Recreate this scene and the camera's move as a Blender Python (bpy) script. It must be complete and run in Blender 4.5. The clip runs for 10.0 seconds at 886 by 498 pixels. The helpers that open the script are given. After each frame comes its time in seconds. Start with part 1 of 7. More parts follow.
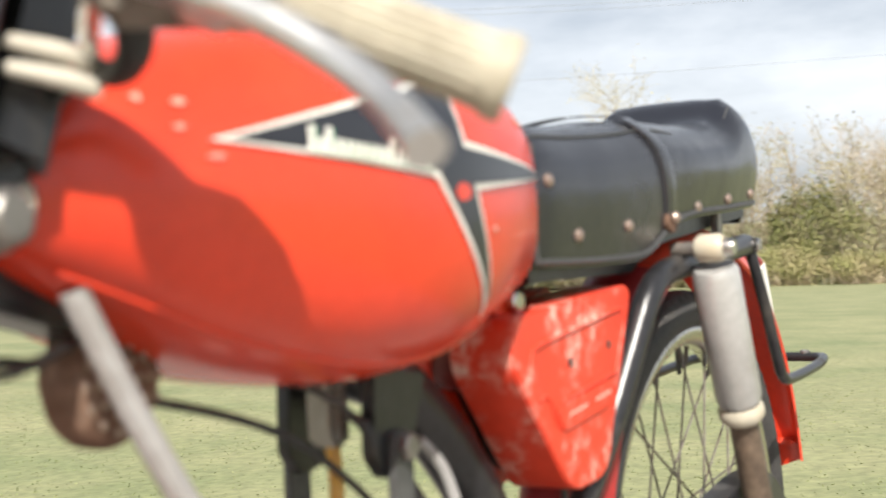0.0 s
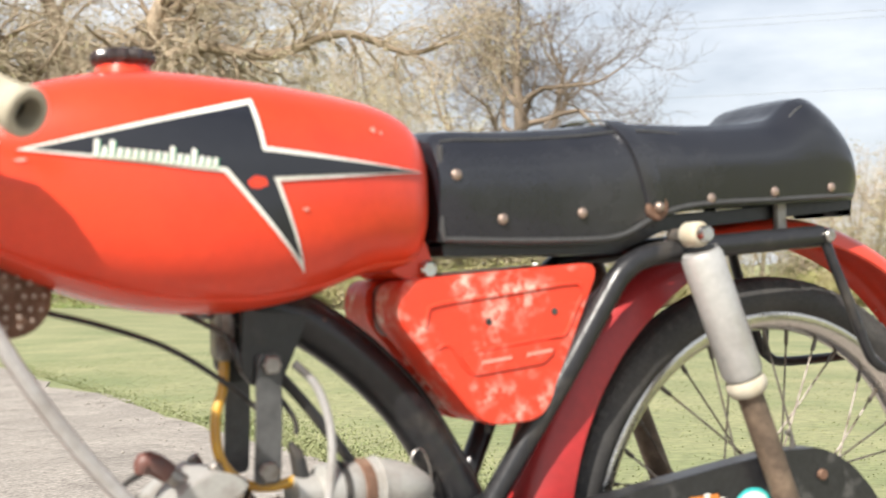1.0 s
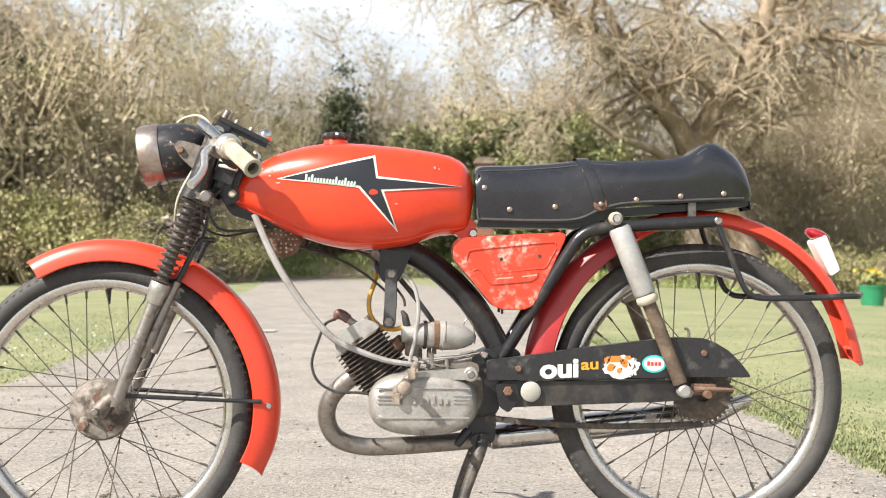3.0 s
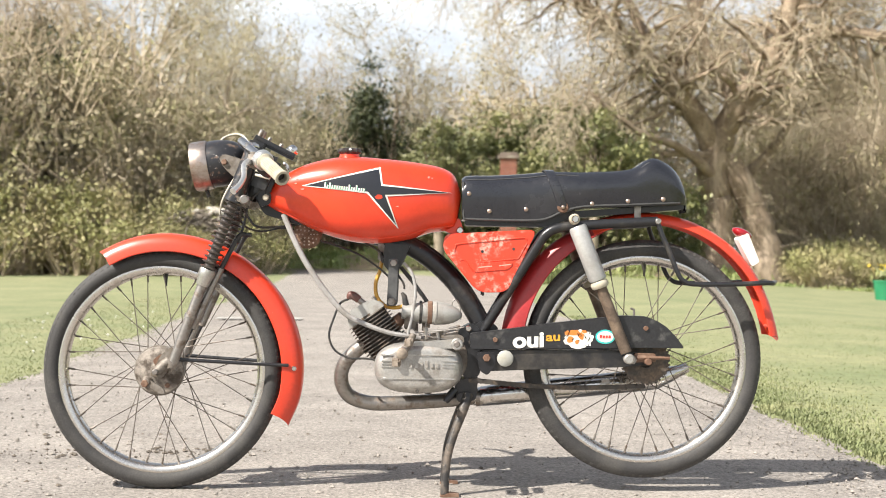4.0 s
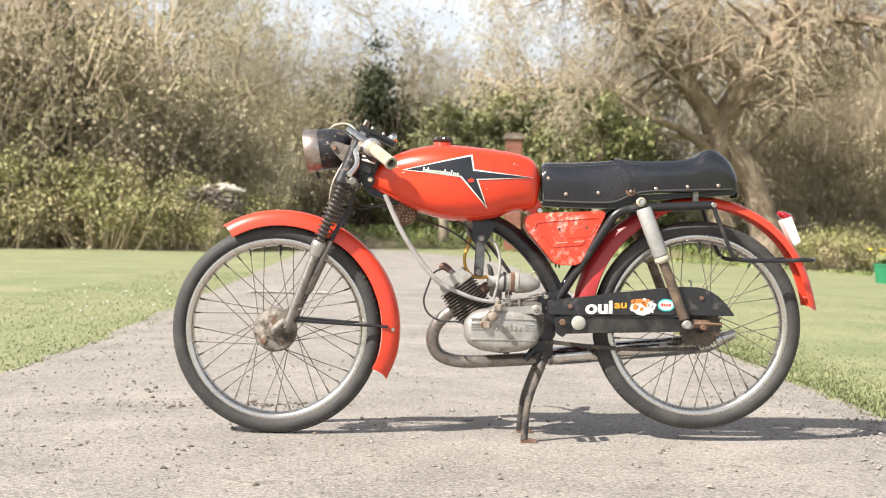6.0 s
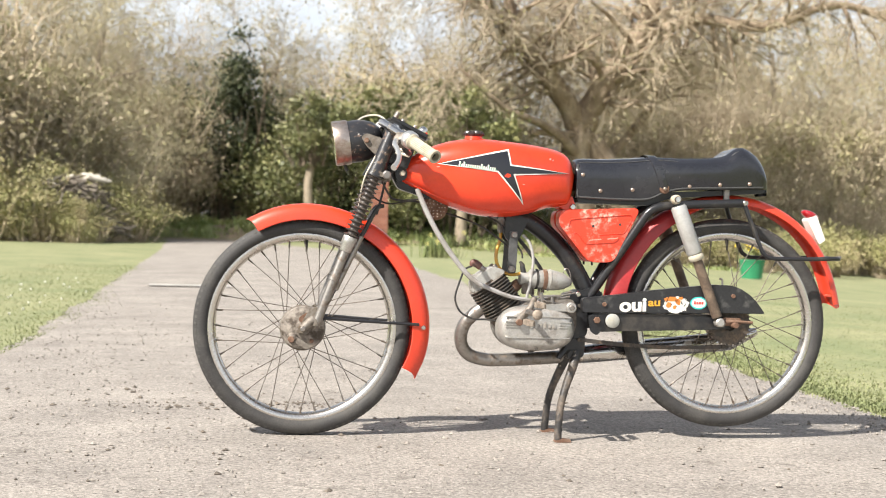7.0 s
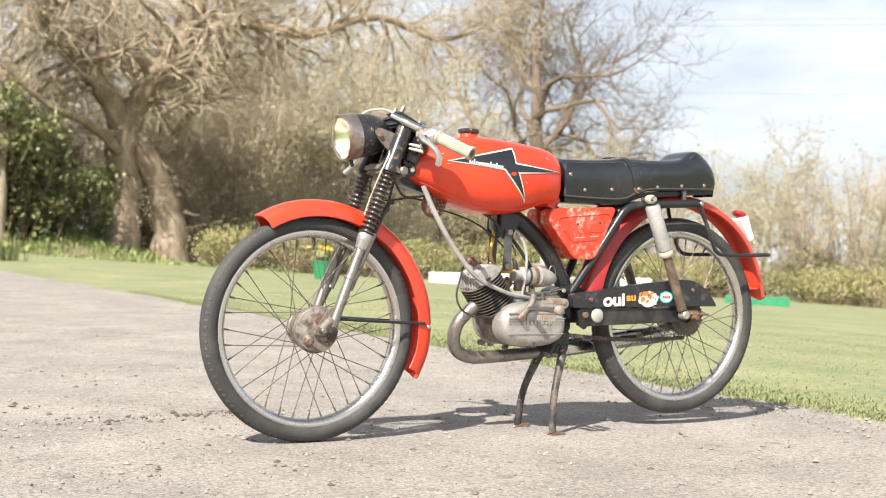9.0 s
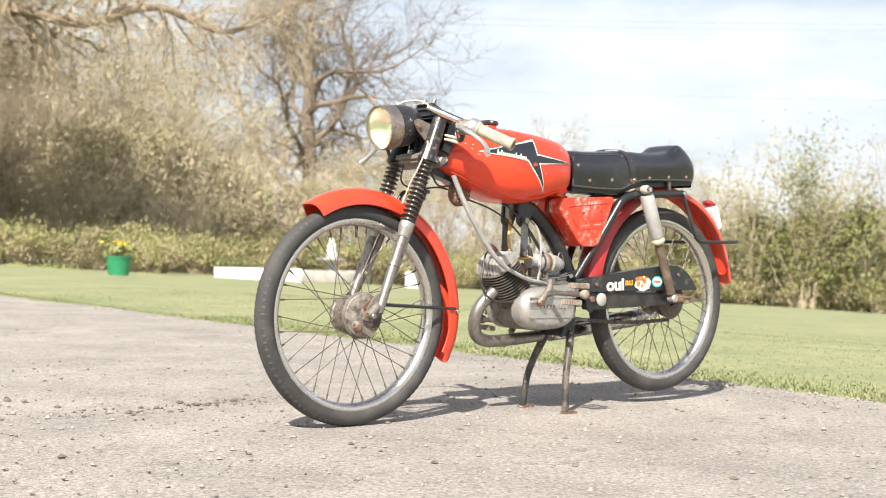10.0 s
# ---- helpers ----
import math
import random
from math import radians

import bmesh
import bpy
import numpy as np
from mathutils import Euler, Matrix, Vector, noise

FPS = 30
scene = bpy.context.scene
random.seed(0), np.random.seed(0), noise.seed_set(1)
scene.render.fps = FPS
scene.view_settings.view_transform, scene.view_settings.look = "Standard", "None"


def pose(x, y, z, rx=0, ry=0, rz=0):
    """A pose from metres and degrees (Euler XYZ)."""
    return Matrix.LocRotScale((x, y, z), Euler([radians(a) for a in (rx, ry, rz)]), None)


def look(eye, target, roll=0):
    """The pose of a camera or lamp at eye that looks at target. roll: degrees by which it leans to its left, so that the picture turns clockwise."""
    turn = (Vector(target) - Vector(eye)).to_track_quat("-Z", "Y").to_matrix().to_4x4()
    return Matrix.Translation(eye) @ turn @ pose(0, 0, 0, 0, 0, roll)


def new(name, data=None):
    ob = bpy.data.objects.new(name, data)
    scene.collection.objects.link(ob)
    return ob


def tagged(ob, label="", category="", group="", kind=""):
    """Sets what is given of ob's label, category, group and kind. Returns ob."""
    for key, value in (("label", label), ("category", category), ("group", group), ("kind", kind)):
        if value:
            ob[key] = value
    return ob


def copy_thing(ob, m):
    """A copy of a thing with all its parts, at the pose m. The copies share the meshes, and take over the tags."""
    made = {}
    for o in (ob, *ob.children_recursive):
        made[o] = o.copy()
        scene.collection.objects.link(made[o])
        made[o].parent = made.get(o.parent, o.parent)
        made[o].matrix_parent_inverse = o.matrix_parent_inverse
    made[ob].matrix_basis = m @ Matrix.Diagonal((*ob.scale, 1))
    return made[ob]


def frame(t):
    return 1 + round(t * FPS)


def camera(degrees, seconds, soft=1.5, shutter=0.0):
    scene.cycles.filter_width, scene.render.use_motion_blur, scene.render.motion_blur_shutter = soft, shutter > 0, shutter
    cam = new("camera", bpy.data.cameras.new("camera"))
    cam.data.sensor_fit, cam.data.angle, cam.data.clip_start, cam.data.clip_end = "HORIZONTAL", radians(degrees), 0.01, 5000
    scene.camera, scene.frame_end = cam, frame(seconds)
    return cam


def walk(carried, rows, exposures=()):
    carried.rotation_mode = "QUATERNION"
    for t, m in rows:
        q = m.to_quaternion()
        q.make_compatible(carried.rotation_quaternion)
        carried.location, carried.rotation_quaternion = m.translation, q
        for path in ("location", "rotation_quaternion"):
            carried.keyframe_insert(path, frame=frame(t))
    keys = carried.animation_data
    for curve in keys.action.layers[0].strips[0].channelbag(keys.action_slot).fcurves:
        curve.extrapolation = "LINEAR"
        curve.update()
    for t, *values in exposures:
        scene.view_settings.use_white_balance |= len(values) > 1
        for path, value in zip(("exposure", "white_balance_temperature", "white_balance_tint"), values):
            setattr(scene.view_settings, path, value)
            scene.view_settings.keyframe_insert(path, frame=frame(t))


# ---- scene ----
cam = camera(37.3, 10.0, 1.0, 0.12)
cam.data.dof.use_dof, cam.data.dof.focus_distance, cam.data.dof.aperture_fstop = True, 3.0, 7.4

# seconds, eye, target, roll
PATH = [
    (0, (-0.722, -0.49, 0.687), (1.004, 0.52, 0.668), -3.3),
    (0.3, (-0.648, -0.674, 0.665), (0.874, 0.624, 0.658), -2.1),
    (0.6, (-0.556, -0.868, 0.655), (0.721, 0.671, 0.666), -1.9),
    (1, (-0.44, -1.139, 0.634), (0.515, 0.618, 0.668), -1.8),
    (1.5, (-0.283, -1.519, 0.6), (0.274, 0.401, 0.64), -0.9),
    (2, (-0.14, -1.922, 0.583), (0.116, 0.061, 0.62), -0.4),
    (2.5, (-0.046, -2.275, 0.575), (0.068, -0.278, 0.606), -0.1),
    (4, (0.086, -3.225, 0.565), (0.093, -1.225, 0.581), 0.4),
    (4.5, (0.098, -3.452, 0.556), (0.095, -1.452, 0.567), 0.6),
    (5, (0.096, -3.64, 0.543), (0.082, -1.64, 0.548), 0.6),
    (5.5, (0.022, -3.696, 0.555), (0.003, -1.696, 0.546), 0.9),
    (7, (-0.643, -3.563, 0.549), (-0.402, -1.578, 0.528), 1.6),
    (7.5, (-0.917, -3.477, 0.554), (-0.475, -1.527, 0.537), 1.7),
    (8, (-1.224, -3.356, 0.555), (-0.585, -1.46, 0.545), 1.6),
    (8.5, (-1.527, -3.262, 0.549), (-0.741, -1.423, 0.544), 1.5),
    (9, (-1.887, -3.135, 0.5), (-0.941, -1.373, 0.503), 1.5),
    (9.5, (-2.208, -3.012, 0.484), (-1.113, -1.338, 0.484), 1.3),
    (10, (-2.555, -2.838, 0.462), (-1.307, -1.275, 0.466), 1.2),
]
walk(cam, [(t, look(eye, target, roll)) for t, eye, target, roll in PATH],
     exposures=((0.0, 0.70), (2.0, 0.93), (4.5, 0.90), (7.0, 0.91), (10.0, 0.98)))

# ---- daylight: a clear spring sky with broken cloud, sun from the front of the moped ----
SUN_FROM = Vector((-0.84, -0.60, 1.0)).normalized()
world = bpy.data.worlds.new("sky")
scene.world = world
world.use_nodes = True
wt = world.node_tree
sky = wt.nodes.new("ShaderNodeTexSky")
sky.sky_type, sky.sun_disc = "NISHITA", False
sky.sun_elevation, sky.sun_rotation = math.asin(SUN_FROM.z), math.atan2(SUN_FROM.x, SUN_FROM.y)
sky.air_density, sky.dust_density = 0.8, 3.0
wco = wt.nodes.new("ShaderNodeTexCoord")
wmap = wt.nodes.new("ShaderNodeMapping")
wmap.inputs["Scale"].default_value = (1.0, 1.0, 3.2)
wn = wt.nodes.new("ShaderNodeTexNoise")
wn.inputs["Scale"].default_value, wn.inputs["Detail"].default_value, wn.inputs["Roughness"].default_value = 2.6, 8, 0.58
wr = wt.nodes.new("ShaderNodeValToRGB")
wr.color_ramp.elements[0].position, wr.color_ramp.elements[1].position = 0.28, 0.64
wr.color_ramp.elements[0].color = (0.30, 0.30, 0.30, 1)
wmix = wt.nodes.new("ShaderNodeMix")
wmix.data_type = "RGBA"
wmix.inputs["B"].default_value = (11.5, 12.1, 12.8, 1)
wt.links.new(wco.outputs["Generated"], wmap.inputs["Vector"])
wt.links.new(wmap.outputs["Vector"], wn.inputs["Vector"])
wt.links.new(wn.outputs["Fac"], wr.inputs["Fac"])
wsep = wt.nodes.new("ShaderNodeSeparateXYZ")
wt.links.new(wco.outputs["Generated"], wsep.inputs["Vector"])
wfade = wt.nodes.new("ShaderNodeMapRange")
wfade.inputs["From Min"].default_value, wfade.inputs["From Max"].default_value = 0.25, 0.85
wfade.inputs["To Min"].default_value, wfade.inputs["To Max"].default_value = 1.0, 0.25
wt.links.new(wsep.outputs["Z"], wfade.inputs["Value"])
wthin = wt.nodes.new("ShaderNodeMath")
wthin.operation = "MULTIPLY"
wt.links.new(wr.outputs["Color"], wthin.inputs[0])
wt.links.new(wfade.outputs["Result"], wthin.inputs[1])
wt.links.new(wthin.outputs["Value"], wmix.inputs["Factor"])
wt.links.new(sky.outputs["Color"], wmix.inputs["A"])
wt.links.new(wmix.outputs["Result"], wt.nodes["Background"].inputs["Color"])
wt.nodes["Background"].inputs["Strength"].default_value = 0.056

sun = new("sun", bpy.data.lights.new("sun", "SUN"))
sun.data.energy, sun.data.angle, sun.data.color = 5.0, radians(0.55), (1.0, 0.95, 0.87)
sun.matrix_world = look(SUN_FROM * 30, (0, 0, 0))


# ---- materials ----
def surface(name, col, rough=0.6, metal=0.0, alt=None, alt_at=(0.45, 0.7), alt_scale=9.0, alt_detail=6.0, grain=0.25, grain_scale=120.0,
            bump=0.15, bump_scale=None, coat=0.0, alt_rough=None, chip=None, chip_scale=26.0, chip_at=(0.69, 0.72), spread=0.0, stretch=(1, 1, 1), alt_metal=None, cell=0.0, cell_mix=0.35, chip_patch=0.0):
    """A principled material: base colour, a second colour in stains, fine grain, bare chips and relief."""
    m = bpy.data.materials.new(name)
    m.use_nodes = True
    nt = m.node_tree
    b = nt.nodes["Principled BSDF"]
    b.inputs["Metallic"].default_value = metal
    b.inputs["Coat Weight"].default_value = coat
    b.inputs["Coat Roughness"].default_value = 0.08
    tc = nt.nodes.new("ShaderNodeTexCoord")
    mp = nt.nodes.new("ShaderNodeMapping")
    mp.inputs["Scale"].default_value = stretch
    nt.links.new(tc.outputs["Object"], mp.inputs["Vector"])

    def noise_at(scale, detail, rg=0.6):
        n = nt.nodes.new("ShaderNodeTexNoise")
        n.inputs["Scale"].default_value, n.inputs["Detail"].default_value, n.inputs["Roughness"].default_value = scale, detail, rg
        nt.links.new(mp.outputs["Vector"], n.inputs["Vector"])
        return n.outputs["Fac"]

    def span(src, lo, hi, a=0.0, z=1.0):
        n = nt.nodes.new("ShaderNodeMapRange")
        n.inputs["From Min"].default_value, n.inputs["From Max"].default_value = lo, hi
        n.inputs["To Min"].default_value, n.inputs["To Max"].default_value = a, z
        nt.links.new(src, n.inputs["Value"])
        return n.outputs["Result"]

    def mix(fac, a, z, blend="MIX"):
        n = nt.nodes.new("ShaderNodeMix")
        n.data_type, n.blend_type = "RGBA", blend
        for key, v in (("Factor", fac), ("A", a), ("B", z)):
            if isinstance(v, (tuple, float, int)):
                n.inputs[key].default_value = (*v, 1) if isinstance(v, tuple) else v
            else:
                nt.links.new(v, n.inputs[key])
        return n.outputs["Result"]

    def blend(fac, a, z):
        n = nt.nodes.new("ShaderNodeMix")
        for key, v in (("Factor", fac), ("A", a), ("B", z)):
            if isinstance(v, (float, int)):
                n.inputs[key].default_value = v
            else:
                nt.links.new(v, n.inputs[key])
        return n.outputs["Result"]

    colour, roughness, metallic = col, rough, metal
    if alt:
        stain = span(noise_at(alt_scale, alt_detail), *alt_at)
        colour = mix(stain, colour, alt)
        roughness = blend(stain, roughness, rough if alt_rough is None else alt_rough)
        if alt_metal is not None:
            metallic = blend(stain, metallic, alt_metal)
    if chip:
        bare = span(noise_at(chip_scale, 5.0, 0.7), *chip_at)
        if chip_patch:
            where = nt.nodes.new("ShaderNodeMath")
            where.operation = "MULTIPLY"
            nt.links.new(bare, where.inputs[0])
            nt.links.new(span(noise_at(chip_patch, 2.0), 0.46, 0.62), where.inputs[1])
            bare = where.outputs["Value"]
        colour = mix(bare, colour, chip)
    fine = noise_at(grain_scale, 4.0)
    if grain:
        shade = span(fine, 0.25, 0.75, 1 - grain, 1 + grain)
        colour = mix(1.0, colour, shade, "MULTIPLY")
    stones = None
    if cell:
        stones = nt.nodes.new("ShaderNodeTexVoronoi")
        stones.inputs["Scale"].default_value = cell
        nt.links.new(mp.outputs["Vector"], stones.inputs["Vector"])
        tone = nt.nodes.new("ShaderNodeSeparateColor")
        nt.links.new(stones.outputs["Color"], tone.inputs["Color"])
        colour = mix(1.0, colour, span(tone.outputs["Red"], 0, 1, 1 - cell_mix, 1 + cell_mix), "MULTIPLY")
        rare = span(tone.outputs["Green"], 0.94, 0.98, 0, 0.55)
        colour = mix(rare, colour, (0.42, 0.39, 0.35))
        pit = span(tone.outputs["Blue"], 0.94, 0.98, 0, 0.6)
        colour = mix(pit, colour, (0.07, 0.06, 0.052))
    if spread:
        info = nt.nodes.new("ShaderNodeObjectInfo")
        isle = nt.nodes.new("ShaderNodeNewGeometry")
        add = nt.nodes.new("ShaderNodeMath")
        add.operation = "ADD"
        nt.links.new(info.outputs["Random"], add.inputs[0])
        nt.links.new(isle.outputs["Random Per Island"], add.inputs[1])
        colour = mix(1.0, colour, span(add.outputs[0], 0, 2, 1 - spread, 1 + spread), "MULTIPLY")
    for key, v in (("Base Color", colour), ("Roughness", roughness), ("Metallic", metallic)):
        if isinstance(v, tuple):
            b.inputs[key].default_value = (*v, 1)
        elif isinstance(v, (float, int)):
            b.inputs[key].default_value = v
        else:
            nt.links.new(v, b.inputs[key])
    if bump:
        n = nt.nodes.new("ShaderNodeBump")
        n.inputs["Strength"].default_value, n.inputs["Distance"].default_value = bump, 0.004
        height = noise_at(bump_scale, 6.0) if bump_scale else fine
        if stones is not None:
            height = blend(0.35, height, span(stones.outputs["Distance"], 0.0, 0.6, 1.0, 0.0))
        nt.links.new(height, n.inputs["Height"])
        nt.links.new(n.outputs["Normal"], b.inputs["Normal"])
    return m


RED = surface("red_paint", (0.72, 0.052, 0.017), 0.27, alt=(0.60, 0.040, 0.015), alt_scale=7, grain=0.05, bump=0.02, bump_scale=18, coat=0.2,
              chip=(0.62, 0.30, 0.22), chip_scale=30, chip_at=(0.735, 0.75))
RED_WORN = surface("worn_red_paint", (0.68, 0.05, 0.02), 0.45, alt=(0.58, 0.05, 0.022), alt_scale=8, grain=0.08, bump=0.06, coat=0.1,
                   chip=(0.76, 0.52, 0.43), chip_scale=75, chip_at=(0.46, 0.66), chip_patch=17.0)
RED_FENDER = surface("fender_red_paint", (0.68, 0.05, 0.018), 0.35, alt=(0.55, 0.05, 0.025), alt_scale=10, grain=0.07, bump=0.03, bump_scale=14, coat=0.3,
                     chip=(0.6, 0.33, 0.25), chip_scale=36, chip_at=(0.70, 0.73))
DECAL_BLACK = surface("decal_black", (0.012, 0.013, 0.018), 0.30, grain=0.1, bump=0.01, coat=0.3, chip=(0.30, 0.26, 0.24), chip_scale=70, chip_at=(0.75, 0.765))
DECAL_WHITE = surface("decal_white", (0.80, 0.78, 0.72), 0.45, alt=(0.62, 0.58, 0.50), alt_scale=22, grain=0.06, bump=0.02)
LETTER_GREEN = surface("letter_green", (0.05, 0.36, 0.17), 0.5, grain=0.1, bump=0)
VINYL = surface("black_vinyl", (0.016, 0.017, 0.022), 0.20, alt=(0.036, 0.036, 0.040), alt_scale=6, alt_rough=0.40, grain=0.2, grain_scale=420, bump=0.55, bump_scale=13, coat=0.25)
PIPING = surface("dull_black_piping", (0.05, 0.05, 0.05), 0.55, grain=0.2, bump=0.1)
BLACK_PAINT = surface("worn_black_paint", (0.018, 0.018, 0.020), 0.30, alt=(0.075, 0.065, 0.053), alt_at=(0.54, 0.80), alt_scale=14, alt_rough=0.75, grain=0.3, bump=0.12,
                      chip=(0.16, 0.085, 0.045), chip_scale=40, chip_at=(0.68, 0.72))
BLACK_CASE = surface("dusty_black_enamel", (0.014, 0.014, 0.016), 0.30, alt=(0.085, 0.073, 0.058), alt_at=(0.52, 0.80), alt_scale=11, alt_rough=0.7, grain=0.25, bump=0.1,
                     chip=(0.17, 0.09, 0.05), chip_scale=34, chip_at=(0.70, 0.73))
RUBBER = surface("weathered_tyre_rubber", (0.037, 0.035, 0.034), 0.65, alt=(0.080, 0.075, 0.068), alt_at=(0.46, 0.76), alt_scale=16, alt_rough=0.9, grain=0.3, grain_scale=260, bump=0.2)
TREAD = surface("dusty_tread_rubber", (0.075, 0.072, 0.067), 0.9, alt=(0.055, 0.053, 0.050), alt_scale=30, grain=0.3, bump=0.3)
CHROME = surface("tired_chrome", (0.62, 0.60, 0.57), 0.16, 1.0, alt=(0.30, 0.25, 0.20), alt_at=(0.52, 0.72), alt_scale=24, alt_rough=0.5, grain=0.1, bump=0.05)
RIM = surface("spotted_chrome_rim", (0.64, 0.61, 0.57), 0.27, 1.0, alt=(0.36, 0.30, 0.24), alt_at=(0.56, 0.80), alt_scale=20, alt_rough=0.6, grain=0.15, grain_scale=200, bump=0.06)
SPOKE = surface("dull_spoke_wire", (0.17, 0.15, 0.13), 0.5, 0.6, alt=(0.10, 0.07, 0.05), alt_scale=60, alt_rough=0.8, grain=0.2, bump=0)
STEEL = surface("dull_steel", (0.30, 0.28, 0.26), 0.42, 0.9, alt=(0.16, 0.11, 0.075), alt_at=(0.5, 0.7), alt_scale=40, alt_rough=0.7, alt_metal=0.4, grain=0.15, bump=0.08)
ALLOY = surface("cast_alloy", (0.50, 0.485, 0.46), 0.36, 0.85, alt=(0.23, 0.20, 0.165), alt_at=(0.48, 0.74), alt_scale=16, alt_rough=0.75, alt_metal=0.2, grain=0.15, grain_scale=240, bump=0.12)
POLISHED = surface("dull_polished_alloy", (0.66, 0.65, 0.63), 0.30, 0.85, alt=(0.42, 0.39, 0.35), alt_at=(0.55, 0.8), alt_scale=30, alt_rough=0.55, grain=0.08, bump=0.04)
CARB_ALLOY = surface("matt_grey_casting", (0.40, 0.39, 0.365), 0.5, 0.35, alt=(0.24, 0.215, 0.185), alt_at=(0.5, 0.75), alt_scale=22, alt_rough=0.75, grain=0.12, grain_scale=240, bump=0.1)
ALLOY_DIRTY = surface("greasy_alloy", (0.24, 0.215, 0.19), 0.55, 0.55, alt=(0.12, 0.095, 0.07), alt_at=(0.4, 0.66), alt_scale=24, alt_rough=0.85, alt_metal=0.1, grain=0.25, bump=0.25)
HUB_METAL = surface("grimy_hub_alloy", (0.33, 0.29, 0.25), 0.5, 0.5, alt=(0.075, 0.058, 0.045), alt_at=(0.42, 0.6), alt_scale=34, alt_rough=0.9, alt_metal=0.1, grain=0.3, bump=0.3)
COVER = surface("weathered_cover_alloy", (0.46, 0.445, 0.42), 0.38, 0.7, alt=(0.20, 0.175, 0.15), alt_at=(0.46, 0.7), alt_scale=18, alt_rough=0.75, alt_metal=0.2, grain=0.18, grain_scale=240, bump=0.14)
IRON = surface("sooty_cast_iron", (0.075, 0.066, 0.058), 0.7, 0.3, alt=(0.16, 0.115, 0.08), alt_scale=30, grain=0.3, bump=0.2)
GAITER = surface("dusty_gaiter_rubber", (0.055, 0.045, 0.040), 0.28, alt=(0.14, 0.115, 0.095), alt_at=(0.5, 0.75), alt_scale=40, alt_rough=0.6, grain=0.2, bump=0.08)
RUST = surface("rusty_steel", (0.155, 0.085, 0.055), 0.75, 0.2, alt=(0.26, 0.17, 0.12), alt_scale=40, grain=0.3, bump=0.3)
HEAD_RIM = surface("rusted_chrome_bezel", (0.42, 0.36, 0.32), 0.28, 0.9, alt=(0.20, 0.12, 0.085), alt_at=(0.45, 0.65), alt_scale=26, alt_rough=0.65, grain=0.15, bump=0.1)
HEAD_SHELL = surface("chipped_black_shell", (0.022, 0.022, 0.025), 0.30, alt=(0.15, 0.10, 0.075), alt_at=(0.58, 0.66), alt_scale=70, alt_rough=0.8, grain=0.2, bump=0.12,
                     chip=(0.45, 0.42, 0.39), chip_scale=120, chip_at=(0.64, 0.68))
SHOCK_GREY = surface("grey_painted_shroud", (0.44, 0.435, 0.42), 0.36, 0.35, alt=(0.31, 0.29, 0.27), alt_scale=16, grain=0.1, bump=0.06)
ROD_AND_FAR_SHADE = surface("brown_rusty_tube_and_shaded_shroud", (0.13, 0.095, 0.07), 0.55, 0.4, alt=(0.26, 0.19, 0.135), alt_scale=28, grain=0.25, bump=0.12)
CREAM = surface("cream_plastic", (0.46, 0.42, 0.335), 0.5, alt=(0.45, 0.38, 0.26), alt_scale=24, grain=0.1, bump=0.06)
GRIP = surface("yellowed_grip_rubber", (0.40, 0.36, 0.275), 0.6, alt=(0.26, 0.225, 0.165), alt_scale=20, grain=0.1, bump=0.08)
PAINT_CHIP = surface("pale_primer", (0.60, 0.30, 0.23), 0.6, alt=(0.45, 0.30, 0.25), alt_scale=200, grain=0.1, bump=0)
WHITE_PLASTIC = surface("white_plastic", (0.80, 0.79, 0.74), 0.4, alt=(0.66, 0.62, 0.52), alt_scale=14, grain=0.04, bump=0.02)
LAMP_RED = surface("red_lens", (0.27, 0.008, 0.014), 0.12, grain=0.1, bump=0.03, coat=0.6)
CABLE_GREY = surface("grey_cable_sheath", (0.33, 0.32, 0.31), 0.5, alt=(0.22, 0.20, 0.18), alt_scale=26, grain=0.12, bump=0.08)
CABLE_BLACK = surface("black_cable", (0.02, 0.02, 0.02), 0.5, alt=(0.07, 0.06, 0.05), alt_scale=40, grain=0.1, bump=0.05)
CABLE_WHITE = surface("off_white_cable", (0.55, 0.51, 0.43), 0.5, alt=(0.40, 0.35, 0.27), alt_scale=40, grain=0.1, bump=0.05)
HOSE = surface("yellow_fuel_hose", (0.50, 0.27, 0.025), 0.3, alt=(0.38, 0.19, 0.02), alt_scale=30, grain=0.1, bump=0.03, coat=0.3)
PLUG_CAP = surface("brown_plug_cap", (0.14, 0.058, 0.045), 0.5, alt=(0.09, 0.055, 0.05), alt_scale=60, grain=0.15, bump=0.1)
HANGER = surface("worn_grey_iron", (0.10, 0.10, 0.10), 0.42, 0.3, alt=(0.05, 0.05, 0.05), alt_scale=20, grain=0.2, bump=0.06)
CASE_BLACK = surface("scuffed_black_case", (0.020, 0.020, 0.022), 0.34, alt=(0.13, 0.125, 0.115), alt_at=(0.56, 0.82), alt_scale=22, alt_rough=0.7, grain=0.35, grain_scale=160, bump=0.15, bump_scale=30)
CAP_BLACK = surface("glossy_black_cap", (0.030, 0.022, 0.020), 0.22, alt=(0.07, 0.045, 0.038), alt_scale=30, grain=0.2, bump=0.05)
# Fender red with the side box's shadow put into the colour.
SHADED_GUARD_RED = surface("shaded_guard_red_paint", (0.36, 0.022, 0.024), 0.42, alt=(0.26, 0.020, 0.020), alt_scale=9, grain=0.12, bump=0.05, coat=0.15)
# Red darkened in its colour for the shade under the seat.
SHADED_RED = surface("shaded_red_paint", (0.15, 0.014, 0.011), 0.4, alt=(0.05, 0.008, 0.008), alt_scale=12, grain=0.1, bump=0.05)
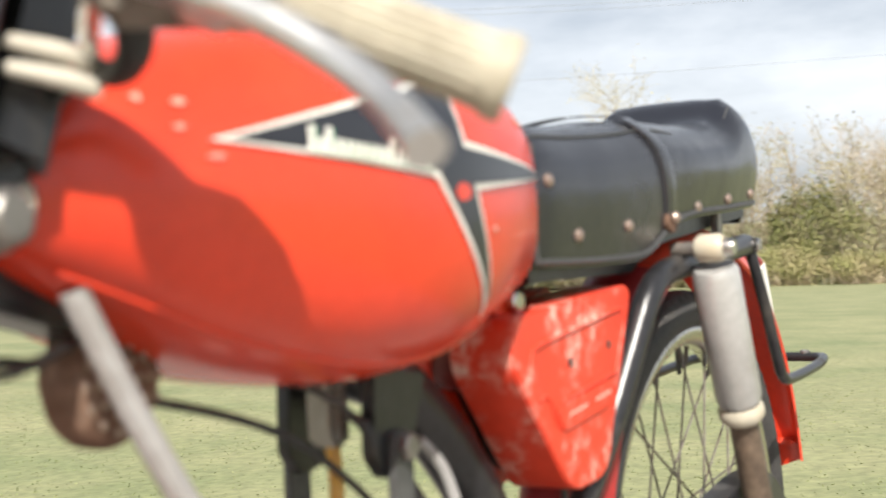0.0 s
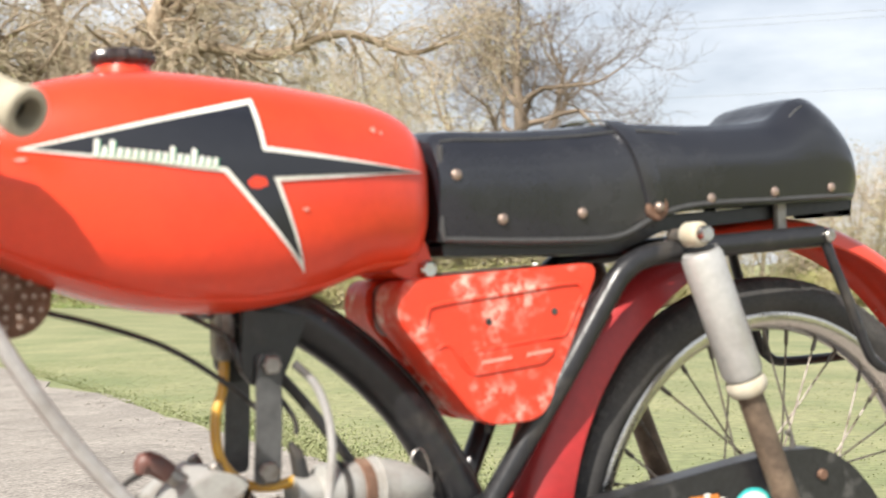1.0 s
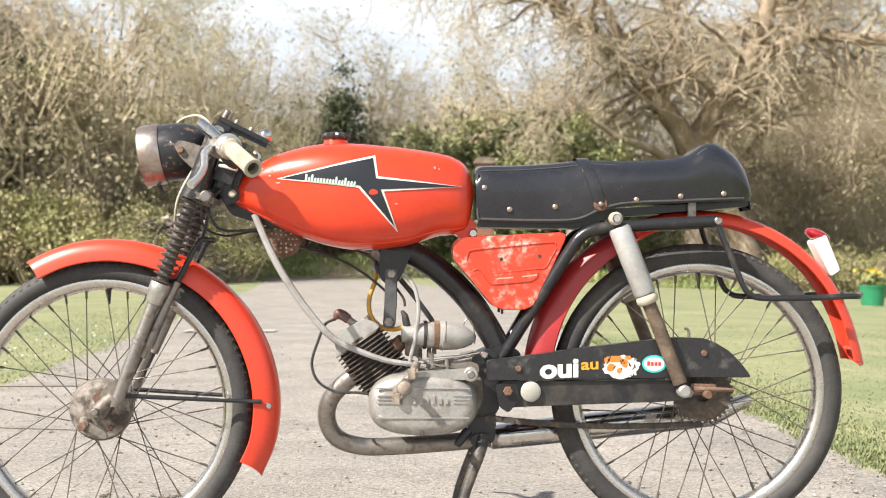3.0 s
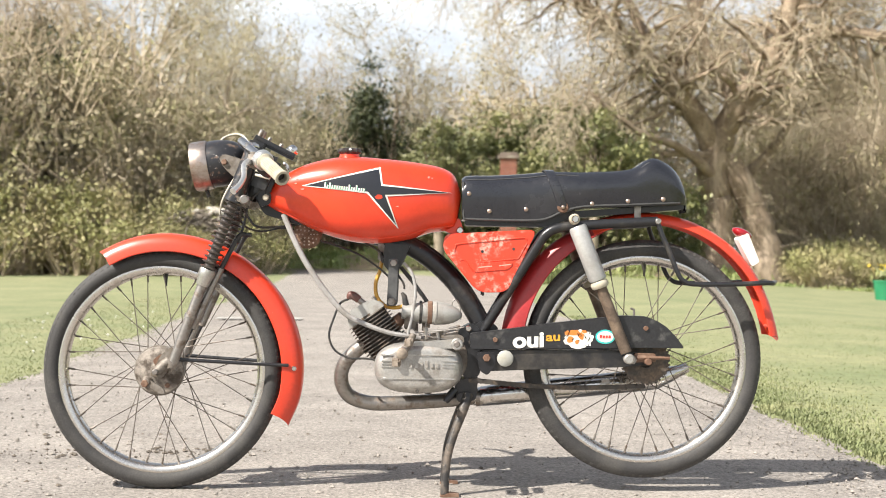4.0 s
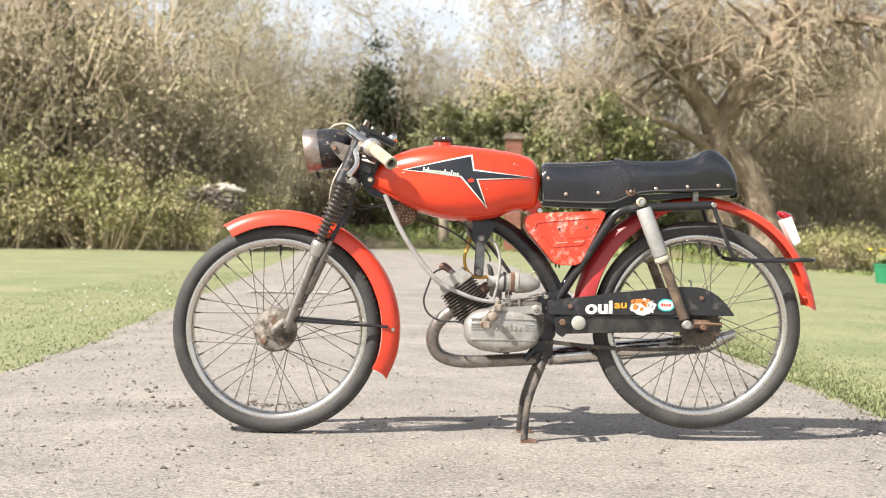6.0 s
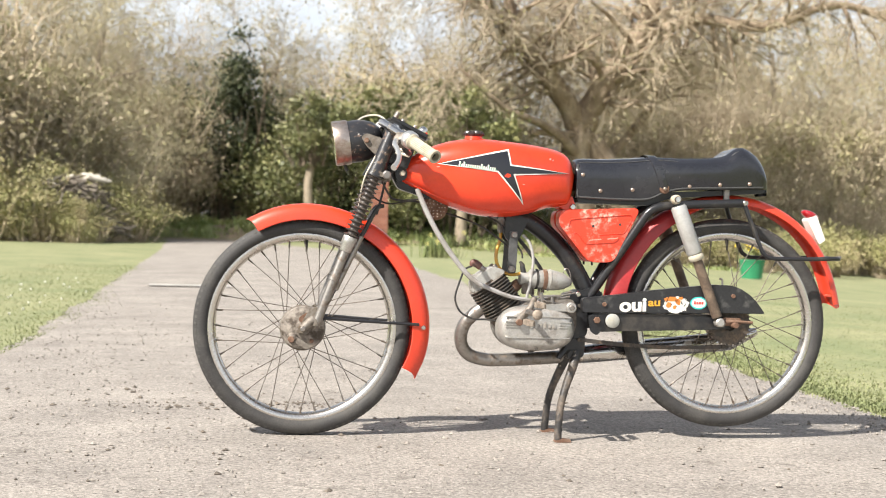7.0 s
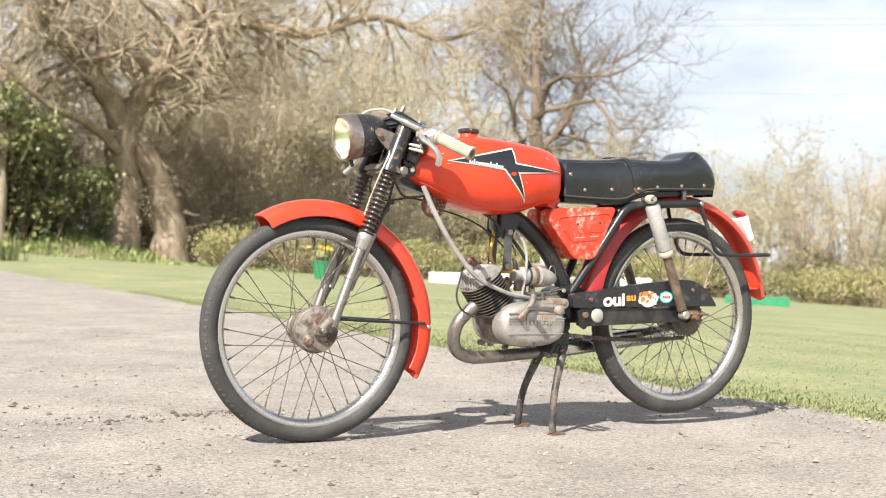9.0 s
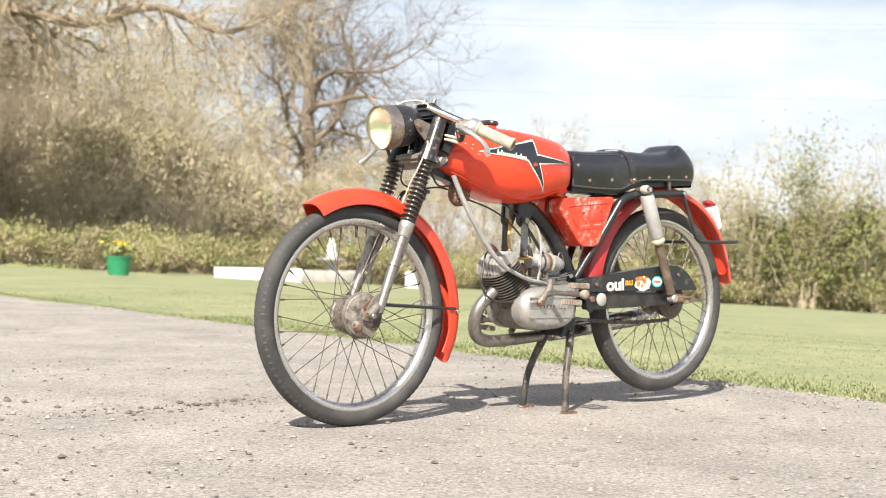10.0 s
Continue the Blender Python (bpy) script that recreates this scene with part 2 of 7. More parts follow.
COPPER = surface("copper_rivet", (0.44, 0.33, 0.27), 0.4, 0.8, alt=(0.30, 0.25, 0.21), alt_scale=60, grain=0.15, bump=0.05)
REFLECTOR = surface("aged_white_reflector", (0.38, 0.38, 0.35), 0.35, alt=(0.36, 0.34, 0.28), alt_scale=60, grain=0.15, grain_scale=500, bump=0.1)
CYAN = surface("turquoise_sticker", (0.05, 0.52, 0.50), 0.4, grain=0.03, bump=0)
ORANGE = surface("amber_sticker", (0.66, 0.33, 0.03), 0.45, grain=0.03, bump=0)
STICKER_ORANGE = surface("sticker_orange", (0.60, 0.20, 0.04), 0.4, grain=0.03, bump=0)
STICKER_RED = surface("sticker_red", (0.55, 0.05, 0.04), 0.4, grain=0.03, bump=0)

ASPHALT = surface("dusty_old_asphalt", (0.215, 0.193, 0.172), 0.92, alt=(0.325, 0.292, 0.258), alt_at=(0.34, 0.68), alt_scale=2.2, alt_detail=14, grain=0.42, grain_scale=95, bump=1.0, bump_scale=48,
                  chip=(0.150, 0.132, 0.115), chip_scale=9, chip_at=(0.56, 0.72), cell=150, cell_mix=0.22)
LAWN = surface("spring_lawn", (0.163, 0.188, 0.084), 0.9, alt=(0.265, 0.260, 0.135), alt_at=(0.34, 0.66), alt_scale=1.1, alt_detail=10, grain=0.28, grain_scale=22, bump=0.5, bump_scale=40)
LITTER = surface("dark_grit", (0.15, 0.125, 0.10), 0.9, grain=0.3, bump=0, spread=0.5)
WEED = surface("rank_weed_leaves", (0.145, 0.195, 0.060), 0.6, alt=(0.25, 0.255, 0.10), alt_at=(0.4, 0.65), alt_scale=0.9, grain=0.1, bump=0, spread=0.45)
BANK = surface("mossy_bank_soil", (0.20, 0.155, 0.10), 0.95, alt=(0.17, 0.185, 0.075), alt_at=(0.42, 0.58), alt_scale=1.2, grain=0.35, grain_scale=18, bump=0.6, bump_scale=5)
DEADWOOD = surface("grey_dead_wood", (0.19, 0.16, 0.13), 0.85, alt=(0.13, 0.11, 0.085), alt_scale=3, grain=0.25, bump=0.2)
SAWN = surface("pale_peeled_logs", (0.55, 0.51, 0.45), 0.8, alt=(0.36, 0.32, 0.26), alt_scale=4, grain=0.2, bump=0.1)
DAFFODIL = surface("yellow_petals", (0.56, 0.50, 0.17), 0.6, grain=0.1, bump=0, spread=0.2)
PEBBLE = surface("pale_gravel", (0.29, 0.262, 0.23), 0.9, grain=0.2, bump=0, spread=0.4)
BLADE = surface("grass_blades", (0.165, 0.188, 0.082), 0.8, alt=(0.24, 0.24, 0.12), alt_scale=3, grain=0.1, bump=0, spread=0.25)
PATH_MARK = surface("worn_white_line", (0.42, 0.40, 0.37), 0.85, alt=(0.36, 0.34, 0.31), alt_at=(0.4, 0.6), alt_scale=5, grain=0.2, bump=0.2)
EARTH = surface("bare_earth", (0.20, 0.155, 0.115), 0.95, alt=(0.28, 0.225, 0.165), alt_scale=1.5, grain=0.3, grain_scale=30, bump=0.5)
BARK = surface("grey_brown_bark", (0.26, 0.21, 0.155), 0.9, alt=(0.34, 0.28, 0.215), alt_scale=3, grain=0.3, grain_scale=24, bump=1.0, bump_scale=10, stretch=(1, 1, 0.3))
TWIG = surface("dry_twigs", (0.51, 0.42, 0.305), 0.85, alt=(0.40, 0.315, 0.22), alt_scale=0.6, grain=0.1, bump=0, spread=0.35)
TWIG_OLIVE = surface("olive_budding_twigs", (0.47, 0.42, 0.28), 0.85, alt=(0.38, 0.315, 0.225), alt_scale=0.5, grain=0.1, bump=0, spread=0.35)
TWIG_DARK = surface("dark_oak_twigs", (0.19, 0.145, 0.105), 0.85, grain=0.1, bump=0, spread=0.25)
TWIG_BUD = surface("brown_olive_buds", (0.44, 0.385, 0.26), 0.7, alt=(0.29, 0.27, 0.12), alt_at=(0.4, 0.65), alt_scale=0.5, grain=0.1, bump=0, spread=0.35)
# Pale blotches paint highlights into the foliage, the dark base its shaded gaps.
LEAF = surface("highlighted_laurel_leaves", (0.115, 0.135, 0.045), 0.45, alt=(0.34, 0.33, 0.15), alt_at=(0.42, 0.62), alt_scale=1.1, grain=0.1, bump=0, spread=0.5)
LEAF_DARK = surface("ivy_and_gap_shade_leaves", (0.055, 0.072, 0.030), 0.5, alt=(0.15, 0.16, 0.075), alt_scale=1.2, grain=0.1, bump=0, spread=0.5)
SCRUB = surface("dry_scrub_leaves", (0.39, 0.325, 0.225), 0.7, alt=(0.29, 0.275, 0.125), alt_at=(0.45, 0.62), alt_scale=0.7, grain=0.1, bump=0, spread=0.45)
LEAF_OLIVE = surface("olive_shrub_leaves", (0.185, 0.20, 0.065), 0.6, alt=(0.25, 0.22, 0.10), alt_at=(0.4, 0.65), alt_scale=0.7, grain=0.1, bump=0, spread=0.35)
TWIG_PALE = surface("drooping_pale_twigs", (0.45, 0.375, 0.275), 0.85, alt=(0.33, 0.265, 0.185), alt_scale=0.6, grain=0.1, bump=0, spread=0.3)
STAND_PAINT = surface("scuffed_black_stand_paint", (0.03, 0.028, 0.027), 0.45, alt=(0.15, 0.12, 0.095), alt_at=(0.46, 0.66), alt_scale=26, alt_rough=0.8, grain=0.3, bump=0.15, chip=(0.26, 0.22, 0.185), chip_scale=60, chip_at=(0.62, 0.68))
PEDAL_RUBBER = surface("grey_pedal_rubber", (0.30, 0.25, 0.20), 0.8, alt=(0.15, 0.115, 0.085), alt_scale=40, grain=0.2, bump=0.15)
PALE_BARK = surface("pale_smooth_bark", (0.34, 0.28, 0.205), 0.85, alt=(0.24, 0.195, 0.14), alt_scale=3, grain=0.25, grain_scale=24, bump=0.6, bump_scale=10, stretch=(1, 1, 0.3))
OLD_BARK = surface("furrowed_old_bark", (0.24, 0.18, 0.125), 0.95, alt=(0.42, 0.335, 0.245), alt_scale=2.2, grain=0.35, grain_scale=20, bump=1.0, bump_scale=8, stretch=(1, 1, 0.25))
LEAF_BUD = surface("young_hedge_leaves", (0.26, 0.26, 0.10), 0.6, alt=(0.31, 0.255, 0.145), alt_at=(0.38, 0.6), alt_scale=0.9, grain=0.1, bump=0, spread=0.4)
BRICK = surface("red_brick", (0.27, 0.105, 0.07), 0.85, alt=(0.34, 0.16, 0.11), alt_scale=5, grain=0.25, grain_scale=40, bump=0.3, spread=0.25)
MORTAR = surface("mortar", (0.30, 0.25, 0.215), 0.9, grain=0.2, bump=0.2)
CAPSTONE = surface("weathered_capstone", (0.20, 0.155, 0.125), 0.9, alt=(0.29, 0.25, 0.20), alt_scale=6, grain=0.2, bump=0.3)
GREEN_TUB = surface("green_plastic_tub", (0.02, 0.20, 0.09), 0.5, alt=(0.035, 0.25, 0.12), alt_scale=4, grain=0.06, bump=0.05)
WHITE_WALL = surface("white_painted_wall", (0.80, 0.78, 0.74), 0.7, alt=(0.68, 0.66, 0.60), alt_scale=2, grain=0.05, bump=0.1)
GREY_STONE = surface("grey_concrete", (0.40, 0.38, 0.35), 0.85, alt=(0.30, 0.28, 0.25), alt_scale=4, grain=0.15, bump=0.2)
YELLOW = surface("daffodil_yellow", (0.75, 0.55, 0.03), 0.6, grain=0.1, bump=0)
CONDUCTOR = surface("overhead_conductor", (0.25, 0.26, 0.28), 0.5, grain=0.05, bump=0)

GLASS = bpy.data.materials.new("headlight_glass")
GLASS.use_nodes = True
gb = GLASS.node_tree.nodes["Principled BSDF"]
gb.inputs["Base Color"].default_value = (0.95, 0.97, 0.88, 1)
gb.inputs["Roughness"].default_value, gb.inputs["Transmission Weight"].default_value, gb.inputs["IOR"].default_value = 0.06, 1.0, 1.48
# Yellow-green blotches paint the lens's reflection into the bowl's colour.
REFLECT = surface("tinted_reflector_bowl", (0.86, 0.85, 0.76), 0.25, 1.0, alt=(0.70, 0.70, 0.42), alt_at=(0.5, 0.75), alt_scale=20, grain=0.05, bump=0.05)


# ---- building helpers ----
def finish(bm, smooth=True, angle=40):
    bmesh.ops.recalc_face_normals(bm, faces=bm.faces)
    if smooth:
        for f in bm.faces:
            f.smooth = True
        lim = radians(angle)
        for e in bm.edges:
            if len(e.link_faces) == 2 and e.calc_face_angle(0) > lim:
                e.smooth = False


def part(name, bm, material, parent=None, label="", smooth=True, angle=40):
    finish(bm, smooth, angle)
    me = bpy.data.meshes.new(name)
    bm.to_mesh(me)
    bm.free()
    me.materials.append(material)
    ob = new(name, me)
    ob.parent = parent
    return tagged(ob, label) if label else ob


def again(ob, name, parent, m=None):
    """One more object on the mesh of ob."""
    o = new(name, ob.data)
    o.parent = parent
    if m is not None:
        o.matrix_basis = m
    return o


def soup(name, verts, faces, material, parent=None):
    me = bpy.data.meshes.new(name)
    me.from_pydata(verts, [], faces)
    me.materials.append(material)
    ob = new(name, me)
    ob.parent = parent
    return ob


def smooth_path(pts, n):
    """Catmull-Rom through the points, n steps a span."""
    p = [Vector(q) for q in pts]
    if len(p) < 3 or n < 2:
        return p
    out = []
    for i in range(len(p) - 1):
        a, b, c, d = p[max(i - 1, 0)], p[i], p[i + 1], p[min(i + 2, len(p) - 1)]
        for k in range(n):
            t = k / n
            out.append(0.5 * ((2 * b) + (c - a) * t + (2 * a - 5 * b + 4 * c - d) * t * t + (3 * b - a - 3 * c + d) * t ** 3))
    return out + [p[-1]]


def add_tube(bm, pts, r, seg=10, n=5, cap=True, closed=False):
    """Sweeps a circle along the points; r is one radius or one for each point."""
    q = smooth_path(pts, n)
    if isinstance(r, (list, tuple)):
        m = len(q)
        rr = []
        for i in range(m):
            u = i / (m - 1) * (len(r) - 1)
            j = min(int(u), len(r) - 2)
            rr.append(r[j] + (r[j + 1] - r[j]) * (u - j))
    else:
        rr = [r] * len(q)
    up = None
    rings = []
    for i, c in enumerate(q):
        d = (q[min(i + 1, len(q) - 1)] - q[max(i - 1, 0)]).normalized()
        if up is None:
            up = d.orthogonal().normalized()
        up = (up - d * up.dot(d)).normalized()
        side = d.cross(up)
        rings.append([bm.verts.new(c + rr[i] * (math.cos(2 * math.pi * k / seg) * up + math.sin(2 * math.pi * k / seg) * side)) for k in range(seg)])
    for a, b in zip(rings, rings[1:]):
        for k in range(seg):
            bm.faces.new((a[k], a[(k + 1) % seg], b[(k + 1) % seg], b[k]))
    if cap:
        bm.faces.new(rings[0][::-1])
        bm.faces.new(rings[-1])
    return bm


def tube(pts, r, seg=10, n=5, cap=True):
    return add_tube(bmesh.new(), pts, r, seg, n, cap)


def add_lathe(bm, profile, at=(0, 0, 0), axis=(0, 1, 0), seg=32, arc=None, close=False):
    """Turns (radius, along) points about an axis through at. arc: first and last angle in degrees."""
    z = Vector(axis).normalized()
    x = z.orthogonal().normalized() if abs(z.y) < 0.99 else Vector((1, 0, 0))
    y = z.cross(x) if abs(z.y) < 0.99 else Vector((0, 0, 1))
    a0, a1 = (0, 360) if arc is None else arc
    full = arc is None
    steps = seg if full else seg + 1
    rings = []
    for i in range(steps):
        a = radians(a0 + (a1 - a0) * i / seg)
        d = math.cos(a) * x + math.sin(a) * y
        rings.append([bm.verts.new(Vector(at) + r * d + h * z) for r, h in profile])
    k = len(profile)
    for i in range(seg):
        p, q = rings[i], rings[(i + 1) % steps]
        for j in range(k if close else k - 1):
            bm.faces.new((p[j], p[(j + 1) % k], q[(j + 1) % k], q[j]))
    bmesh.ops.remove_doubles(bm, verts=bm.verts, dist=1e-6)
    return bm


def lathe(profile, at=(0, 0, 0), axis=(0, 1, 0), seg=32, arc=None, close=False):
    return add_lathe(bmesh.new(), profile, at, axis, seg, arc, close)


def disc_profile(r, h0, h1, bev=0.0015):
    """A solid disc or pin between h0 and h1 with eased edges."""
    return [(0, h0), (r - bev, h0), (r, h0 + bev), (r, h1 - bev), (r - bev, h1), (0, h1)]


def add_plate(bm, outline, y0, y1, bev=0.003):
    """A slab whose outline stands in the x-z plane, between y0 and y1, with eased edges."""
    part_bm = bmesh.new()
    vs = [part_bm.verts.new((x, y0, z)) for x, z in outline]
    f = part_bm.faces.new(vs)
    ext = bmesh.ops.extrude_face_region(part_bm, geom=[f])
    for v in ext["geom"]:
        if isinstance(v, bmesh.types.BMVert):
            v.co.y = y1
    bmesh.ops.recalc_face_normals(part_bm, faces=part_bm.faces)
    if bev:
        bmesh.ops.bevel(part_bm, geom=part_bm.edges[:], offset=bev, segments=2, affect="EDGES", clamp_overlap=True)
    return join(bm, part_bm)


def join(bm, other):
    me = bpy.data.meshes.new("joined")
    other.to_mesh(me)
    other.free()
    bm.from_mesh(me)
    bpy.data.meshes.remove(me)
    return bm


def plate(outline, y0, y1, bev=0.003):
    return add_plate(bmesh.new(), outline, y0, y1, bev)


def add_box(bm, lo, hi, bev=0.002, m=None):
    b = bmesh.new()
    bmesh.ops.create_cube(b, size=1, matrix=Matrix.Translation([(p + q) / 2 for p, q in zip(lo, hi)]) @ Matrix.Diagonal([q - p for p, q in zip(lo, hi)] + [1]))
    if bev:
        bmesh.ops.bevel(b, geom=b.edges[:], offset=bev, segments=2, affect="EDGES", clamp_overlap=True)
    if m is not None:
        bmesh.ops.transform(b, matrix=m, verts=b.verts)
    return join(bm, b)


def box(lo, hi, bev=0.002, m=None):
    return add_box(bmesh.new(), lo, hi, bev, m)


def rounded(outline, r, n=4):
    """The outline with its corners rounded."""
    out = []
    k = len(outline)
    for i in range(k):
        p, a, b = Vector(outline[i]), Vector(outline[i - 1]), Vector(outline[(i + 1) % k])
        u, v = (a - p), (b - p)
        d = min(r, u.length * 0.45, v.length * 0.45)
        s, e = p + u.normalized() * d, p + v.normalized() * d
        for j in range(n + 1):
            t = j / n
            out.append(tuple((1 - t) ** 2 * s + 2 * t * (1 - t) * p + t * t * e))
    return out


def interp(x, table):
    """Smooth interpolation in a table of (x, value)."""
    xs, ys = [a for a, _ in table], [b for _, b in table]
    if x <= xs[0]:
        return ys[0]
    if x >= xs[-1]:
        return ys[-1]
    i = max(k for k in range(len(xs)) if xs[k] <= x)
    i = min(i, len(xs) - 2)

    def slope(k):
        a, b = max(k - 1, 0), min(k + 1, len(xs) - 1)
        return (ys[b] - ys[a]) / (xs[b] - xs[a])
    h = xs[i + 1] - xs[i]
    t = (x - xs[i]) / h
    return ((2 * t ** 3 - 3 * t * t + 1) * ys[i] + (t ** 3 - 2 * t * t + t) * h * slope(i) + (3 * t * t - 2 * t ** 3) * ys[i + 1] + (t ** 3 - t * t) * h * slope(i + 1))


# ---- ground: a lawn that rises gently behind the path and falls away to one side ----
def ground_z(x, y):
    rise = 0.007 * min(max(y - 1.0, 0.0), 46.0)
    fall = 0.045 * max(0.0, x - 2.5) * min(1.0, max(0.0, x - 2.5) / 3.0)
    swell = 0.05 * noise.noise(Vector((x * 0.13, y * 0.13, 0.0))) * min(1.0, max(0.0, x - 4) / 10)
    return rise - min(fall, 4.5) + swell


def axis_steps(fine, step, far):
    out = [i * step for i in range(int(fine / step) + 1)]
    while out[-1] < far:
        out.append(out[-1] * 1.16 + step)
    return [-v for v in out[:0:-1]] + out


gx, gy = axis_steps(12, 0.5, 1500), axis_steps(12, 0.5, 1500)
gv = [(x, y, ground_z(x, y) - (0.03 if -3.2 < x < 1.01 and y < 31 else 0.004)) for y in gy for x in gx]
gf = [(j * len(gx) + i, j * len(gx) + i + 1, (j + 1) * len(gx) + i + 1, (j + 1) * len(gx) + i) for j in range(len(gy) - 1) for i in range(len(gx) - 1)]
ground = soup("ground", gv, gf, LAWN)
ground.data.polygons.foreach_set("use_smooth", [True] * len(gf))
tagged(ground, "sunlit spring lawn of short yellow-green grass", "lawn", kind="structure")


def road_edges(y):
    """The left and right edge of the path at y."""
    left = -1.85 - 0.058 * max(0, y - 3) - 0.003 * max(0, y - 20) ** 2 - 0.03 * max(0, -y)
    right = 1.36 - 0.012 * max(0, y) if y > 0 else 1.36 - 0.05 * y
    right -= 0.012 * max(0, y - 18) ** 2
    w = 0.06 * noise.noise(Vector((y * 0.9, 3.0, 0))) + 0.04 * noise.noise(Vector((y * 5, 9.0, 0)))
    return left - w, right + 0.11 * noise.noise(Vector((y * 0.8, 7.0, 0))) + 0.07 * noise.noise(Vector((y * 2.6, 4.0, 0))) + 0.04 * noise.noise(Vector((y * 6, 1.0, 0)))


ry = [-30 + 0.5 * i for i in range(48)] + [-6 + 0.1 * i for i in range(160)] + [10 + 0.4 * i for i in range(66)]
bm = bmesh.new()
rows = []
for y in ry:
    a, b = road_edges(y)
    row = []
    for k in range(25):
        x = a + (b - a) * k / 24
        dip = 0.006 * noise.noise(Vector((x * 1.4, y * 1.4, 2.0))) - 0.01 * (abs(k - 12) / 12) ** 6
        if abs(x) < 1.0 and abs(y) < 0.6:
            dip *= 0.2
        row.append(bm.verts.new((x, y, ground_z(x, y) + dip)))
    rows.append(row)
for p, q in zip(rows, rows[1:]):
    for k in range(24):
        bm.faces.new((p[k], p[k + 1], q[k + 1], q[k]))
for k in (0, 24):
    low = [bm.verts.new((r[k].co.x, r[k].co.y, r[k].co.z - 0.05)) for r in rows]
    for i in range(len(rows) - 1):
        bm.faces.new((rows[i][k], rows[i + 1][k], low[i + 1], low[i]))
road = part("road", bm, ASPHALT, angle=80)
tagged(road, "pale dusty asphalt path with loose grit", "path", kind="structure")
bm = bmesh.new()
row = []
for k in range(13):
    x = -1.78 + 0.06 * k
    row.append([bm.verts.new((x, y, ground_z(x, y) + 0.012)) for y in (7.72, 7.86, 7.98)])
for p, q in zip(row, row[1:]):
    for k in range(2):
        bm.faces.new((p[k], p[k + 1], q[k + 1], q[k]))
tagged(part("road_marking", bm, PATH_MARK), "worn white line painted across the asphalt path", "road marking", kind="structure")
bm = bmesh.new()
rows = []
for i in range(17):
    a = math.pi * 2 * i / 16
    rows.append([bm.verts.new((-4.6 + 4.2 * k * math.cos(a), 35.2 + 2.4 * k * math.sin(a) * (1 + 0.1 * noise.noise(Vector((a, k, 0)))),
                               ground_z(-4.6 + 4.2 * k * math.cos(a), 35.2 + 2.4 * k * math.sin(a)) + 0.014)) for k in (0.02, 0.5, 1.0)])
for p, q in zip(rows, rows[1:]):
    for k in range(2):
        bm.faces.new((p[k], p[k + 1], q[k + 1], q[k]))
tagged(part("earth_patch", bm, EARTH), "bare brown earth at the end of the path", "bare earth", kind="structure")

rng = random.Random(11)


def scatter_stones(name, count, spots, size, material, flat, label, category):
    vs, fs = [], []
    for _ in range(count):
        cx, cy, sx, sy = rng.choice(spots)
        x, y = rng.gauss(cx, sx), rng.gauss(cy, sy)
        e = road_edges(y)
        if not e[0] + 0.1 < x < e[1] - 0.05:
            continue
        r = size * (0.25 + 1.3 * rng.random() ** 4)
        h = r * flat * rng.uniform(0.5, 1)
        z = ground_z(x, y) + 0.003
        t = rng.uniform(0, 6.3)
        b = len(vs)
        for k in range(5):
            q = t + k * 1.2566
            rr = r * rng.uniform(0.6, 1.2)
            vs.append((x + rr * math.cos(q), y + rr * math.sin(q), z - 0.002 + h * 0.2))
        vs.append((x + r * rng.uniform(-0.3, 0.3), y + r * rng.uniform(-0.3, 0.3), z + h))
        vs.append((x, y, z - 0.006))
        for k in range(5):
            fs.append((b + k, b + (k + 1) % 5, b + 5))
            fs.append((b + (k + 1) % 5, b + k, b + 6))
    return tagged(soup(name, vs, fs, material), label, category, kind="stuff")


scatter_stones("loose_gravel", 4200, [(-0.3, 0.4, 1.2, 1.6), (-0.8, -0.8, 1.0, 0.8), (-1.2, 2.5, 0.6, 2.0), (1.15, 0.5, 0.15, 2.5)], 0.0065, PEBBLE, 0.7, "fine pale gravel lying loose on the asphalt", "gravel")
scatter_stones("dark_grit", 420, [(-1.0, 0.55, 0.16, 0.05), (-0.62, 0.62, 0.12, 0.05), (-0.75, 0.95, 0.35, 0.10), (-0.4, -0.3, 1.0, 0.9), (-0.4, 0.3, 1.2, 1.0), (-1.0, 0.1, 0.5, 0.5)], 0.0085, LITTER, 0.5, "dark grit and leaf crumbs on the asphalt", "grit")
scatter_stones("verge_grit", 900, [(1.22, 1.0, 0.07, 2.2), (1.2, 0.3, 0.10, 0.5), (-1.75, 3.5, 0.08, 2.0)], 0.006, PEBBLE, 0.6, "grit and soil crumbs along the edge of the path", "grit")


